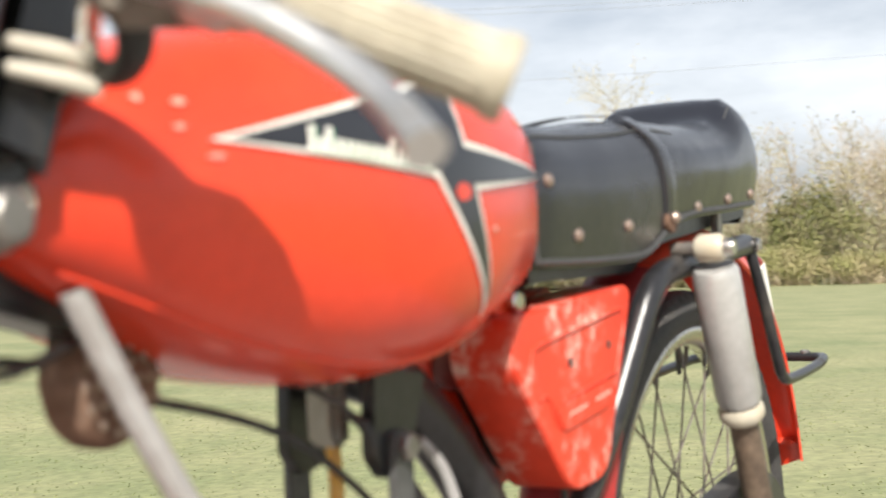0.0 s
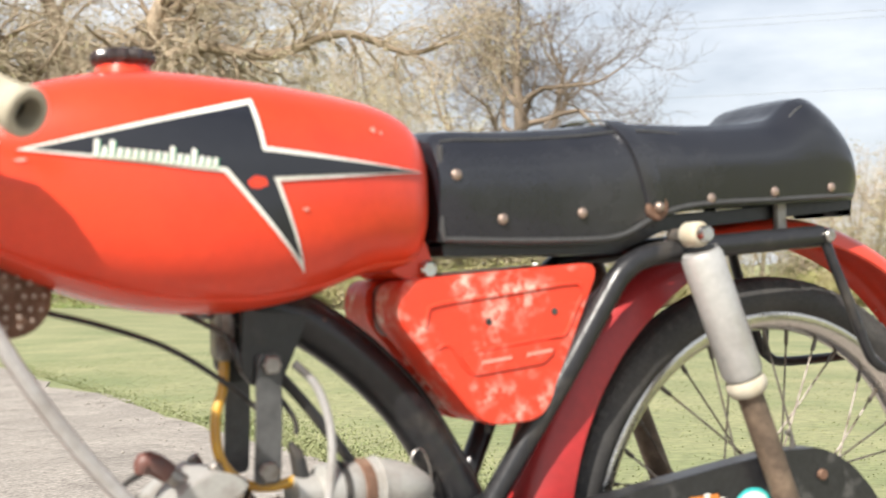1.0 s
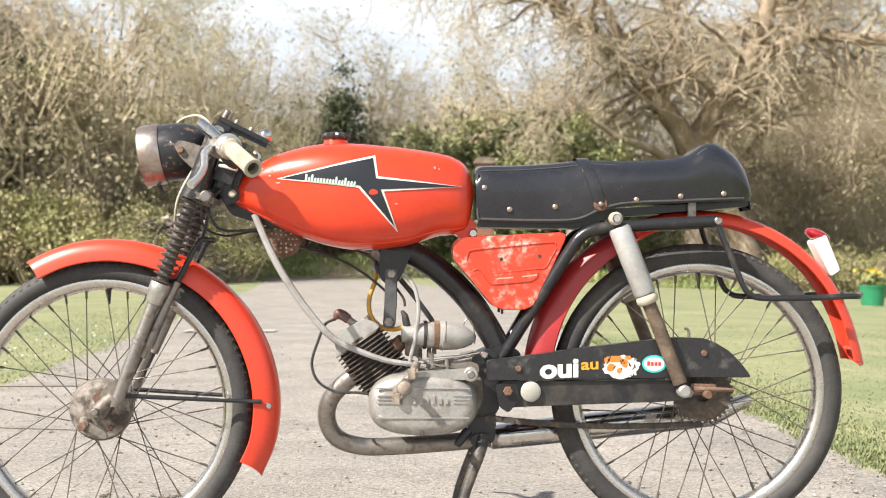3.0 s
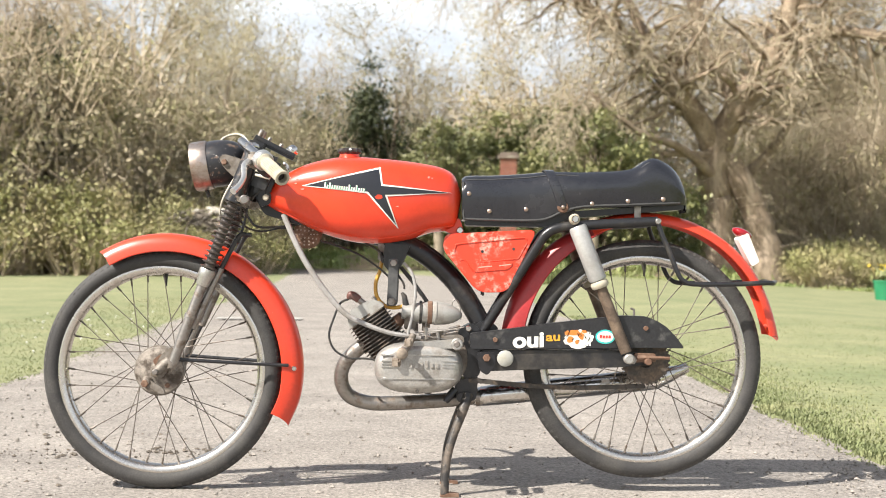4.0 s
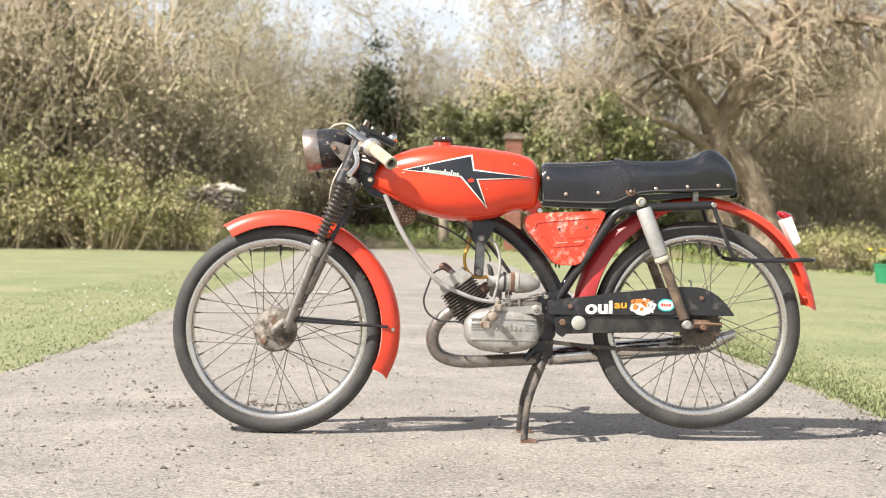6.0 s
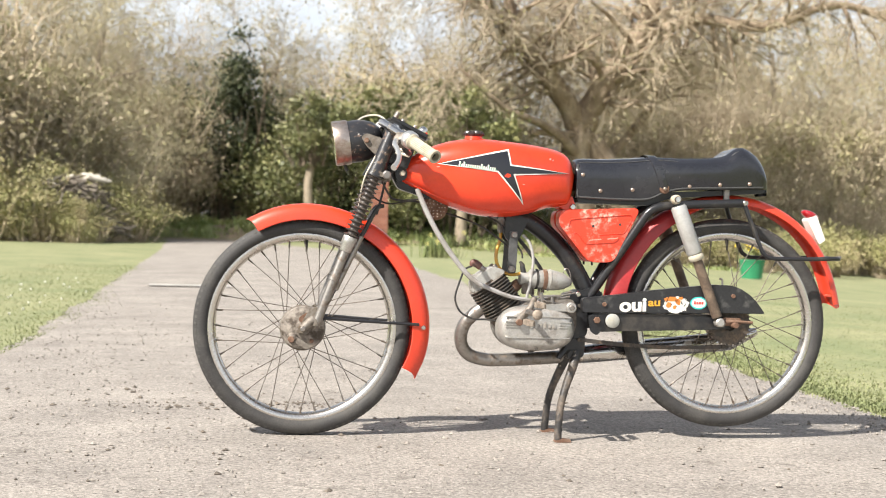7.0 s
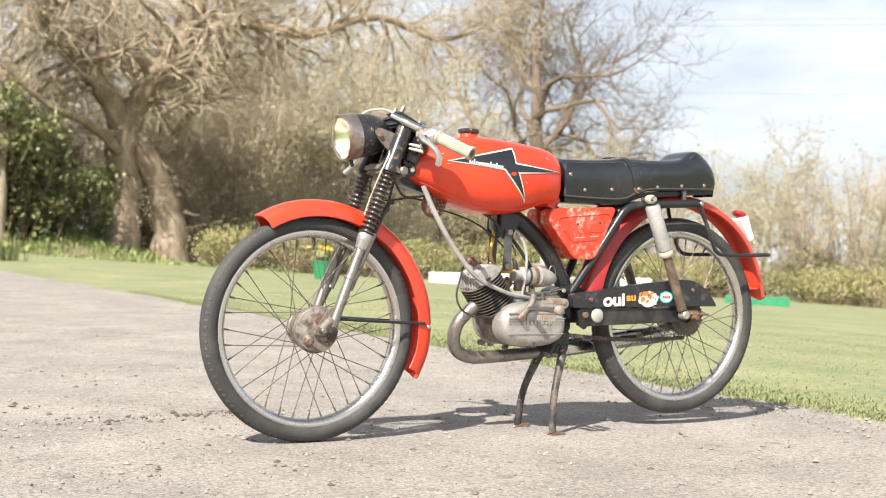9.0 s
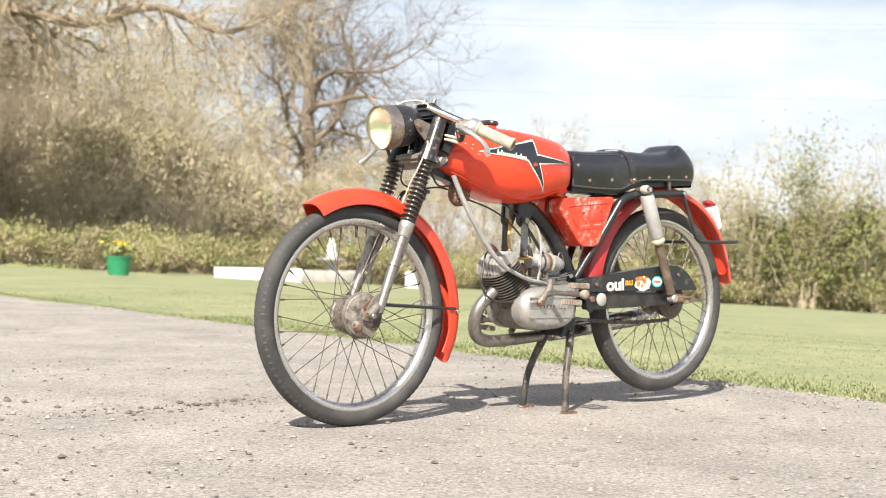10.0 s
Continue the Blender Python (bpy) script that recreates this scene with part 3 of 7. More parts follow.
def grass(name, count, place, hmin, hmax, label):
    vs, fs = [], []
    made = 0
    while made < count:
        x, y = place()
        e = road_edges(y)
        inside = min(x - e[0], e[1] - x)
        if inside > 0.0 and rng.random() > math.exp(-inside * 16):
            continue
        made += 1
        h, a, t = rng.uniform(hmin, hmax), rng.uniform(0, 6.3), rng.uniform(0.2, 0.9)
        w = rng.uniform(0.002, 0.004)
        z = ground_z(x, y) - 0.01
        dx, dy = math.cos(a), math.sin(a)
        b = len(vs)
        vs += [(x - dy * w, y + dx * w, z), (x + dy * w, y - dx * w, z),
               (x + dx * h * t * 0.4 - dy * w * 0.7, y + dy * h * t * 0.4 + dx * w * 0.7, z + h * 0.65), (x + dx * h * t * 0.4 + dy * w * 0.7, y + dy * h * t * 0.4 - dx * w * 0.7, z + h * 0.65),
               (x + dx * h * t, y + dy * h * t, z + h * (1.05 - 0.3 * t))]
        fs += [(b, b + 1, b + 3, b + 2), (b + 2, b + 3, b + 4)]
    return tagged(soup(name, vs, fs, BLADE), label, "grass", kind="stuff")


grass("verge_grass", 15000, lambda: (1.34 + abs(rng.gauss(0, 0.22)), rng.uniform(-1.2, 4.5)), 0.006, 0.024, "short uneven grass spilling over the edge of the path")
grass("lawn_grass", 70000, lambda: (1.3 + 7 * rng.random() ** 1.6, rng.uniform(-2.0, 9)), 0.006, 0.014, "short mown grass beside the path")
grass("far_verge_grass", 22000, lambda: (-1.80 - 5 * rng.random() ** 2, rng.uniform(1.5, 13)), 0.005, 0.013, "short grass along the far edge of the path")


vs, fs = [], []
for i in range(90):
    x, y = -2.1 - 3.2 * rng.random() ** 1.5, rng.uniform(2.0, 9.0)
    z, r, b = ground_z(x, y) + 0.012, rng.uniform(0.006, 0.011), len(vs)
    vs += [(x + r * math.cos(k * 1.0472), y + r * math.sin(k * 1.0472), z + 0.002 * (k % 2)) for k in range(6)] + [(x, y, z + 0.005), (x, y, z - 0.012)]
    fs += [(b + k, b + (k + 1) % 6, b + 6) for k in range(6)] + [(b + (k + 1) % 6, b + k, b + 7) for k in range(6)]
tagged(soup("daisies", vs, fs, WHITE_WALL), "small white daisies scattered in the grass", "flowers", kind="stuff")

# ---- low overgrown bank at the end of the path ----
def bank_rise(x, y):
    u = min(max((y - 35.0 - 0.5 * noise.noise(Vector((x * 0.35, 2.0, 0)))) / 3.2, 0.0), 1.0)
    e = min(1.0, max(0.0, (x + 11.0) / 2.5), max(0.0, (10.0 - x) / 2.5))
    return (0.50 + 0.16 * noise.noise(Vector((x * 0.5, y * 0.5, 5.0)))) * u * u * (3 - 2 * u) * e + 0.03 * noise.noise(Vector((x * 2, y * 2, 1.0))) * e


bm = bmesh.new()
rows = [[bm.verts.new((-11.5 + 0.4 * i, 34.6 + 0.4 * j, ground_z(-11.5 + 0.4 * i, 34.6 + 0.4 * j) + (bank_rise(-11.5 + 0.4 * i, 34.6 + 0.4 * j) if 0 < i < 54 and 0 < j < 27 else 0.0) - (0.015 if j else 0.12))) for j in range(28)] for i in range(55)]
for p, q in zip(rows, rows[1:]):
    for j in range(27):
        bm.faces.new((p[j], q[j], q[j + 1], p[j + 1]))
tagged(part("earth_bank", bm, BANK), "low mossy earth bank under the bushes at the end of the path", "earth bank", kind="structure")

vs, fs = [], []
clumps = [(rng.uniform(-9.5, 9.5), rng.uniform(35.6, 38.6), rng.uniform(0.15, 0.45), rng.uniform(0.16, 0.46)) for _ in range(170)]
clumps += [(rng.uniform(0.6, 12.0), rng.uniform(31.0, 35.6), rng.uniform(0.10, 0.35), rng.uniform(0.08, 0.20)) for _ in range(70)]
for cx, cy, spread, tall in clumps:
    if cy < 36.4 and cx < -2.0 and rng.random() < 0.8:
        continue
    for _ in range(64):
        x, y = rng.gauss(cx, spread), rng.gauss(cy, spread)
        h, a, t = tall * rng.uniform(0.4, 1.1), rng.uniform(0, 6.3), rng.uniform(0.2, 1.0)
        w, b = rng.uniform(0.010, 0.028), len(vs)
        dx, dy, z = math.cos(a), math.sin(a), ground_z(x, y) + bank_rise(x, y) - 0.05
        vs += [(x - dy * w * 0.4, y + dx * w * 0.4, z), (x + dy * w * 0.4, y - dx * w * 0.4, z),
               (x + dx * h * t * 0.4 + dy * w, y + dy * h * t * 0.4 - dx * w, z + h * 0.6), (x + dx * h * t * 0.4 - dy * w, y + dy * h * t * 0.4 + dx * w, z + h * 0.6),
               (x + dx * h * t, y + dy * h * t, z + h * (1.05 - 0.35 * t))]
        fs += [(b, b + 1, b + 2, b + 3), (b + 3, b + 2, b + 4)]
tagged(soup("rank_weeds", vs, fs, WEED), "rank green weeds and nettles on the earth bank", "weeds", kind="stuff")

daffodil = new("daffodil_clump")
vs, fs, pv, pf = [], [], [], []
for k in range(150):
    x, y, h = rng.gauss(0, 0.17), rng.gauss(0, 0.13), rng.uniform(0.22, 0.46)
    a, w, b = rng.uniform(0, 6.3), rng.uniform(0.008, 0.014), len(vs)
    dx, dy, t = math.cos(a), math.sin(a), rng.uniform(0.1, 0.5)
    vs += [(x - dy * w, y + dx * w, -0.02), (x + dy * w, y - dx * w, -0.02), (x + dx * h * t * 0.4 + dy * w, y + dy * h * t * 0.4 - dx * w, h * 0.6), (x + dx * h * t * 0.4 - dy * w, y + dy * h * t * 0.4 + dx * w, h * 0.6), (x + dx * h * t, y + dy * h * t, h)]
    fs += [(b, b + 1, b + 2, b + 3), (b + 3, b + 2, b + 4)]
    if k % 20 == 0:
        c = Vector((x + 0.04, y - 0.02, h + 0.02))
        for m in range(6):
            q, b = m * 1.0472, len(pv)
            e, f = Vector((math.cos(q), -0.35, math.sin(q))), Vector((math.cos(q + 0.5), -0.2, math.sin(q + 0.5)))
            pv += [tuple(c), tuple(c + e * 0.022), tuple(c + f * 0.040), tuple(c + e * 0.03 + f * 0.02)]
            pf.append((b, b + 1, b + 3, b + 2))
soup("leaves", vs, fs, WEED, daffodil)
tagged(soup("flowers", pv, pf, DAFFODIL, daffodil), kind="stuff")
daffodil.matrix_basis = Matrix.Translation((2.2, 20.4, ground_z(2.2, 20.4)))
tagged(daffodil, "clump of yellow daffodils standing in the rough grass", "flowers")

# ---- trees and bushes ----
def prisms(name, segs, material, parent, sides=3):
    """Tapered prisms for (start, end, radius, radius), joined in one mesh."""
    p0, p1 = np.array([s[0] for s in segs]), np.array([s[1] for s in segs])
    r0, r1 = np.array([s[2] for s in segs]), np.array([s[3] for s in segs])
    d = p1 - p0
    d /= np.maximum(np.linalg.norm(d, axis=1, keepdims=True), 1e-6)
    ref = np.where(np.abs(d[:, 2:3]) < 0.8, np.array([[0, 0, 1.0]]), np.array([[1.0, 0, 0]]))
    u = np.cross(d, ref)
    u /= np.linalg.norm(u, axis=1, keepdims=True)
    w = np.cross(d, u)
    ring = []
    for p, r in ((p0, r0), (p1, r1)):
        for k in range(sides):
            a = 2 * math.pi * k / sides
            ring.append(p + r[:, None] * (math.cos(a) * u + math.sin(a) * w))
    verts = np.stack(ring, 1).reshape(-1, 3)
    base = (np.arange(len(segs)) * 2 * sides)[:, None]
    quads = np.concatenate([base + np.array([[k, (k + 1) % sides, sides + (k + 1) % sides, sides + k]]) for k in range(sides)], 0)
    me = bpy.data.meshes.new(name)
    me.from_pydata(verts.tolist(), [], quads.tolist())
    me.materials.append(material)
    me.polygons.foreach_set("use_smooth", [True] * len(me.polygons))
    ob = new(name, me)
    ob.parent = parent
    return tagged(ob, kind="stuff")


def leaf_mesh(name, centres, size, material, parent, seed, up=0.35, long=1.9):
    """Small folded leaves at the centres, each two triangles a side of its midrib."""
    g = np.random.RandomState(seed)
    c = np.array(centres)
    n = len(c)
    a = g.normal(size=(n, 3))
    a[:, 2] -= 0.2
    a /= np.linalg.norm(a, axis=1, keepdims=True)
    nrm = g.normal(size=(n, 3)) + np.array([0, 0, up * 2])
    b = np.cross(a, nrm)
    b /= np.maximum(np.linalg.norm(b, axis=1, keepdims=True), 1e-6)
    k = np.cross(b, a)
    s = size * g.uniform(0.6, 1.3, size=(n, 1))
    tip, root = c + a * s * long / 2, c - a * s * long / 2
    l, r = c + b * s / 2 + k * s * 0.18, c - b * s / 2 + k * s * 0.18
    verts = np.stack([root, l, tip, r], 1).reshape(-1, 3)
    base = (np.arange(n) * 4)[:, None]
    tris = np.concatenate([base + np.array([[0, 2, 1]]), base + np.array([[0, 3, 2]])], 0)
    me = bpy.data.meshes.new(name)
    me.from_pydata(verts.tolist(), [], tris.tolist())
    me.materials.append(material)
    ob = new(name, me)
    ob.parent = parent
    return tagged(ob, kind="stuff")


def branch(g, out, p, d, length, r, steps, wander, lift, r_end=0.35):
    """Adds a bending branch to out and returns its points with their directions and radii."""
    pts = [(p, d, r)]
    for i in range(steps):
        d = (d + Vector((g.gauss(0, wander), g.gauss(0, wander), g.gauss(0, wander) + lift))).normalized()
        q = p + d * (length / steps)
        rr = r * (1 - (1 - r_end) * (i + 1) / steps)
        out.append((tuple(p), tuple(q), pts[-1][2], rr))
        pts.append((q, d, rr))
        p = q
    return pts


def side_way(g, d, angle):
    s = d.cross(Vector((g.gauss(0, 1), g.gauss(0, 1), g.gauss(0, 1)))).normalized()
    a = radians(angle)
    return (d * math.cos(a) + s * math.sin(a)).normalized()


def bare_tree(name, seed, height, girth, label, category="tree", trunk_share=0.3, limbs=9, droop=0.0, lean=(0, 0), twig=TWIG, twig_r=0.011, fine=5, spread=0.62, bark=BARK, low=0.35, crook=0.16, extra=(), buds=0, bud_size=0.05):
    """A leafless tree: trunk and limbs in one mesh, the twigs of the crown in another."""
    g = random.Random(seed)
    root = new(name)
    wood, twigs, ends = [], [], []
    trunk = branch(g, wood, Vector((0, 0, -0.1)), Vector((lean[0], lean[1], 1)).normalized(), height * 0.62, girth, 9, 0.06, 0.04, 0.35)
    wood.insert(0, ((0, 0, -0.2), (0, 0, 0.5), girth * 1.5, girth * 1.05))
    for i in range(limbs + len(extra)):
        u = low + (1 - low) * min((i + g.random()) / limbs, 1.0)
        p, d, r = trunk[min(int(u * 9), 9)]
        a = 2.4 * i + g.uniform(-0.4, 0.4)
        way = Vector((math.cos(a), math.sin(a), g.uniform(0.25, 0.9))).normalized()
        limb = branch(g, wood, p, way, height * spread * g.uniform(0.65, 1.0) * (1.1 - 0.4 * u), r * g.uniform(0.45, 0.7), 8, crook, 0.03, 0.2) if i < limbs else None
        if limb is None:
            up_to, way, reach, thick = extra[i - limbs]
            limb = branch(g, wood, trunk[up_to][0], Vector(way).normalized(), reach, thick, 8, 0.27, 0.0, 0.25)
        for j in range(1, 9):
            for _ in range(2 if j > 2 else 1):
                p2, d2, r2 = limb[j]
                sub = branch(g, wood, p2, side_way(g, d2, g.uniform(30, 65)), height * g.uniform(0.10, 0.22), max(r2 * 0.5, twig_r * 1.6), 5, crook * 1.25, 0.02 - droop * 0.5, 0.3)
                for k in range(1, 6):
                    p3, d3, r3 = sub[k]
                    for _ in range(2):
                        tw = branch(g, twigs, p3, side_way(g, d3, g.uniform(25, 70)), height * g.uniform(0.05, 0.11), max(r3 * 0.5, twig_r), 3, 0.22, -droop, 0.5)
                        for m in range(fine):
                            p4, d4, r4 = tw[1 + m % 3]
                            ends.append(branch(g, twigs, p4, side_way(g, d4, g.uniform(20, 70)), height * g.uniform(0.022, 0.055), twig_r * 0.7, 2, 0.25, -droop * 1.5, 0.5)[-1][0])
    prisms("trunk", wood, bark, root, 7)
    prisms("crown", twigs, twig, root, 3)
    if buds:
        leaf_mesh("young_foliage", [tuple(g.choice(ends) + Vector((g.gauss(0, 0.1), g.gauss(0, 0.1), g.gauss(0, 0.1)))) for _ in range(buds)], bud_size, TWIG_BUD, root, seed)
    return tagged(root, label, category)


def thicket(name, seed, height, width, stems, label, twig=TWIG_OLIVE, leaves=900, leaf=LEAF_BUD, leaf_size=0.07, category="bush"):
    """A many-stemmed leafless bush with arching shoots and a few young leaves."""
    g = random.Random(seed)
    root = new(name)
    wood, twigs, spots = [], [], []
    for i in range(stems):
        a, r = g.uniform(0, 6.3), width * 0.5 * math.sqrt(g.random())
        p = Vector((r * math.cos(a), r * math.sin(a) * 0.7, -0.1))
        d = Vector((math.cos(a) * r / width * 0.8 + g.gauss(0, 0.12), math.sin(a) * r / width * 0.8 + g.gauss(0, 0.12), 1)).normalized()
        main = branch(g, wood, p, d, height * g.uniform(0.6, 1.05), g.uniform(0.02, 0.05) * height / 6, 8, 0.10, 0.02, 0.25)
        for j in range(1, 9):
            p2, d2, r2 = main[j]
            for _ in range(3):
                tw = branch(g, twigs, p2, side_way(g, d2, g.uniform(25, 75)), height * g.uniform(0.08, 0.2), max(r2 * 0.45, 0.009), 4, 0.22, 0.03, 0.5)
                for m in range(5):
                    p3, d3, r3 = tw[1 + m % 4]
                    end = branch(g, twigs, p3, side_way(g, d3, g.uniform(20, 70)), height * g.uniform(0.03, 0.08), 0.0065, 2, 0.25, 0.03, 0.5)
                    spots.append(end[-1][0])
    prisms("stem_mass", wood, BARK, root, 5)
    prisms("twig_mass", twigs, twig, root, 3)
    if leaves:
        near = [tuple(Vector(g.choice(spots)) + Vector((g.gauss(0, 0.12), g.gauss(0, 0.12), g.gauss(0, 0.12)))) for _ in range(leaves)]
        leaf_mesh("young_foliage", near, leaf_size, leaf, root, seed)
    return tagged(root, label, category)


def leafy_bush(name, seed, size, clumps, per, leaf_size, leaf, label, category="bush", twig=TWIG_DARK, puff=0.135, sprigs=0, sprig=TWIG):
    """An evergreen bush: stems inside, and clumps of leaves on an uneven outline with gaps."""
    g = random.Random(seed)
    root = new(name)
    wood, spots = [], []
    sx, sy, sz = size
    for i in range(clumps):
        a, t = g.uniform(0, 6.3), math.acos(g.uniform(-1, 1))
        k = g.uniform(0.4, 1.0) ** 0.6 * g.uniform(0.72, 1.18)
        c = Vector((sx * k * math.sin(t) * math.cos(a), sy * k * math.sin(t) * math.sin(a), sz * 0.5 + sz * 0.5 * k * math.cos(t)))
        foot = Vector((c.x * 0.6, c.y * 0.6, 0))
        branch(g, wood, foot, (c - foot + Vector((0, 0, 0.05))).normalized(), (c - foot).length * 0.95, 0.03, 5, 0.12, 0, 0.3)
        s = puff * (sx + sz) / 2 * g.uniform(0.6, 1.3)
        for _ in range(per):
            q = c + Vector((g.gauss(0, s), g.gauss(0, s), g.gauss(0, s * 0.7)))
            spots.append((q.x, q.y, max(q.z, 0.03)))
    prisms("stem_mass", wood, twig, root, 5)
    leaf_mesh("foliage", spots, leaf_size, leaf, root, seed, up=0.6)
    if sprigs:
        shoots = []
        for _ in range(sprigs):
            a, r = g.uniform(0, 6.3), math.sqrt(g.random())
            p = Vector((sx * r * math.cos(a), sy * r * math.sin(a), sz * g.uniform(0.15, 0.9)))
            branch(g, shoots, p, Vector((g.gauss(0, 0.6), g.gauss(0, 0.6), 1)).normalized(), sz * g.uniform(0.15, 0.4), 0.016, 4, 0.18, 0.0, 0.3)
        prisms("shoot_mass", shoots, sprig, root, 3)
    return tagged(root, label, category)


def plant(ob, x, y, turn=0, scale=1.0, sink=0.0):
    ob.matrix_basis = Matrix.Translation((x, y, ground_z(x, y) - 0.02 - sink)) @ Matrix.Rotation(radians(turn), 4, "Z") @ Matrix.Diagonal((scale, scale, scale, 1))
    return ob


def plant_copy(ob, x, y, turn=0, scale=1.0, sink=0.0):
    o = copy_thing(ob, Matrix())
    return plant(o, x, y, turn, scale, sink)


# the old tree: two stems at the foot, one leaning bole and great crooked limbs hung with twigs
def old_tree_of(name, seed, label):
    g = random.Random(seed)
    root = new(name)
    wood, twigs, ends = [], [], []

    def limb_along(points, radii, steps=4):
        q = smooth_path(points, steps)
        out = []
        for i, p in enumerate(q):
            u = i / (len(q) - 1) * (len(radii) - 1)
            j = min(int(u), len(radii) - 2)
            r = radii[j] + (radii[j + 1] - radii[j]) * (u - j)
            d = (q[min(i + 1, len(q) - 1)] - q[max(i - 1, 0)]).normalized()
            out.append((p + Vector((g.gauss(0, 0.04), g.gauss(0, 0.04), 0)), d, r))
        part("trunk" if radii[0] > 0.6 else "limb", tube([p for p, _, _ in out], [r * g.uniform(0.94, 1.06) for _, _, r in out], 12, 2), OLD_BARK, root)
        return out

    bole = limb_along([(-0.35, 0, -0.2), (-0.3, 0, 1.1), (-0.15, 0, 2.4), (-0.35, 0, 3.6), (-0.1, 0, 4.8)], [0.80, 0.58, 0.52, 0.52, 0.48])
    second = limb_along([(1.42, -0.2, -0.2), (1.28, -0.1, 1.2), (1.0, 0, 2.4), (0.15, 0, 3.9)], [0.68, 0.50, 0.45, 0.36])
    limbs = [limb_along([(-0.1, 0, 4.7), (0.7, -0.2, 6.0), (1.6, -0.4, 7.4), (2.2, -0.6, 9.2), (3.4, -1.0, 11.0), (4.0, -1.2, 13.5)], [0.46, 0.40, 0.34, 0.26, 0.16, 0.06]),
             limb_along([(-0.3, 0, 4.4), (-1.4, -0.6, 5.8), (-2.6, -1.0, 7.0), (-4.2, -1.6, 8.2), (-6.0, -2.2, 9.4), (-8.4, -2.6, 10.0)], [0.40, 0.34, 0.30, 0.22, 0.14, 0.05]),
             limb_along([(1.5, -0.3, 7.2), (3.2, -1.2, 7.9), (5.2, -2.2, 7.6), (7.4, -2.8, 8.3), (9.6, -3.4, 7.7), (11.6, -3.6, 8.5)], [0.24, 0.20, 0.17, 0.13, 0.09, 0.04]),
             limb_along([(0.6, 0.2, 5.8), (-0.4, 0.8, 7.6), (-0.9, 1.0, 9.6), (-2.2, 1.4, 11.6), (-3.0, 1.6, 13.4)], [0.30, 0.26, 0.20, 0.13, 0.05]),
             limb_along([(-0.3, -0.3, 3.4), (-1.6, -1.2, 4.2), (-3.0, -2.0, 4.6), (-4.6, -2.4, 5.8)], [0.20, 0.14, 0.10, 0.04]),
             limb_along([(0.6, 0.3, 3.0), (2.0, 0.9, 4.6), (3.2, 1.4, 6.2), (4.2, 1.8, 8.2), (5.0, 2.0, 9.6)], [0.20, 0.15, 0.12, 0.08, 0.03]),
             limb_along([(2.1, -0.6, 8.8), (4.0, -1.0, 10.0), (6.6, -1.4, 10.6), (9.0, -1.6, 11.8)], [0.20, 0.16, 0.11, 0.04]),
             limb_along([(-2.6, -1.0, 7.0), (-3.2, -0.4, 9.0), (-4.8, 0.2, 11.0)], [0.22, 0.15, 0.05])]
    limb_along([(-0.4, -0.2, 4.0), (-1.5, -0.9, 4.05), (-2.1, -1.2, 4.0)], [0.16, 0.12, 0.09])
    for limb in limbs:
        for p, d, r in limb[2:]:
            if p.z < 5.2 and abs(p.x) < 4.0:
                continue
            for _ in range(3):
                sub = branch(g, wood, p, side_way(g, d, g.uniform(35, 80)), g.uniform(1.2, 3.0), max(r * 0.35, 0.02), 5, 0.24, -0.06, 0.3)
                for k in range(1, 6):
                    p3, d3, r3 = sub[k]
                    for _ in range(2):
                        tw = branch(g, twigs, p3, side_way(g, d3, g.uniform(25, 70)), g.uniform(0.8, 1.9), max(r3 * 0.45, 0.011), 3, 0.24, -0.16, 0.5)
                        for m in range(4):
                            p4, d4, r4 = tw[1 + m % 3]
                            ends.append(branch(g, twigs, p4, side_way(g, d4, g.uniform(20, 70)), g.uniform(0.4, 0.95), 0.0085, 2, 0.25, -0.22, 0.5)[-1][0])
    for _ in range(110):
        p, d, r = g.choice(bole[4:] + second[4:])
        twig_way = Vector((g.gauss(0, 1), g.gauss(0, 1) - 0.4, g.uniform(-0.3, 0.5))).normalized()
        tw = branch(g, twigs, p, twig_way, g.uniform(0.7, 2.2), 0.013, 4, 0.25, -0.12, 0.4)
        ends += [q[0] for q in tw[2:]]
    prisms("branch_mass", wood, OLD_BARK, root, 6)
    prisms("crown", twigs, TWIG_PALE, root, 3)
    leaf_mesh("young_foliage", [tuple(g.choice(ends) + Vector((g.gauss(0, 0.15), g.gauss(0, 0.15), g.gauss(0, 0.15)))) for _ in range(7000)], 0.06, TWIG_BUD, root, seed)
    return tagged(root, label, "tree")


old_tree = old_tree_of("tree", 5, "huge old leafless tree with a forked foot and drooping brown twigs")
plant(old_tree, 9.3, 39.4, 0)
# the oak in the open
oak = bare_tree("oak_tree", 21, 21, 0.55, "large bare oak with dark crooked branches against the sky", category="tree", limbs=13, droop=-0.02, twig=TWIG_DARK, twig_r=0.014, fine=4, low=0.3, spread=0.62, bark=TWIG_DARK, crook=0.30)
plant(oak, 44.8, 70.6, 0, 1.28)

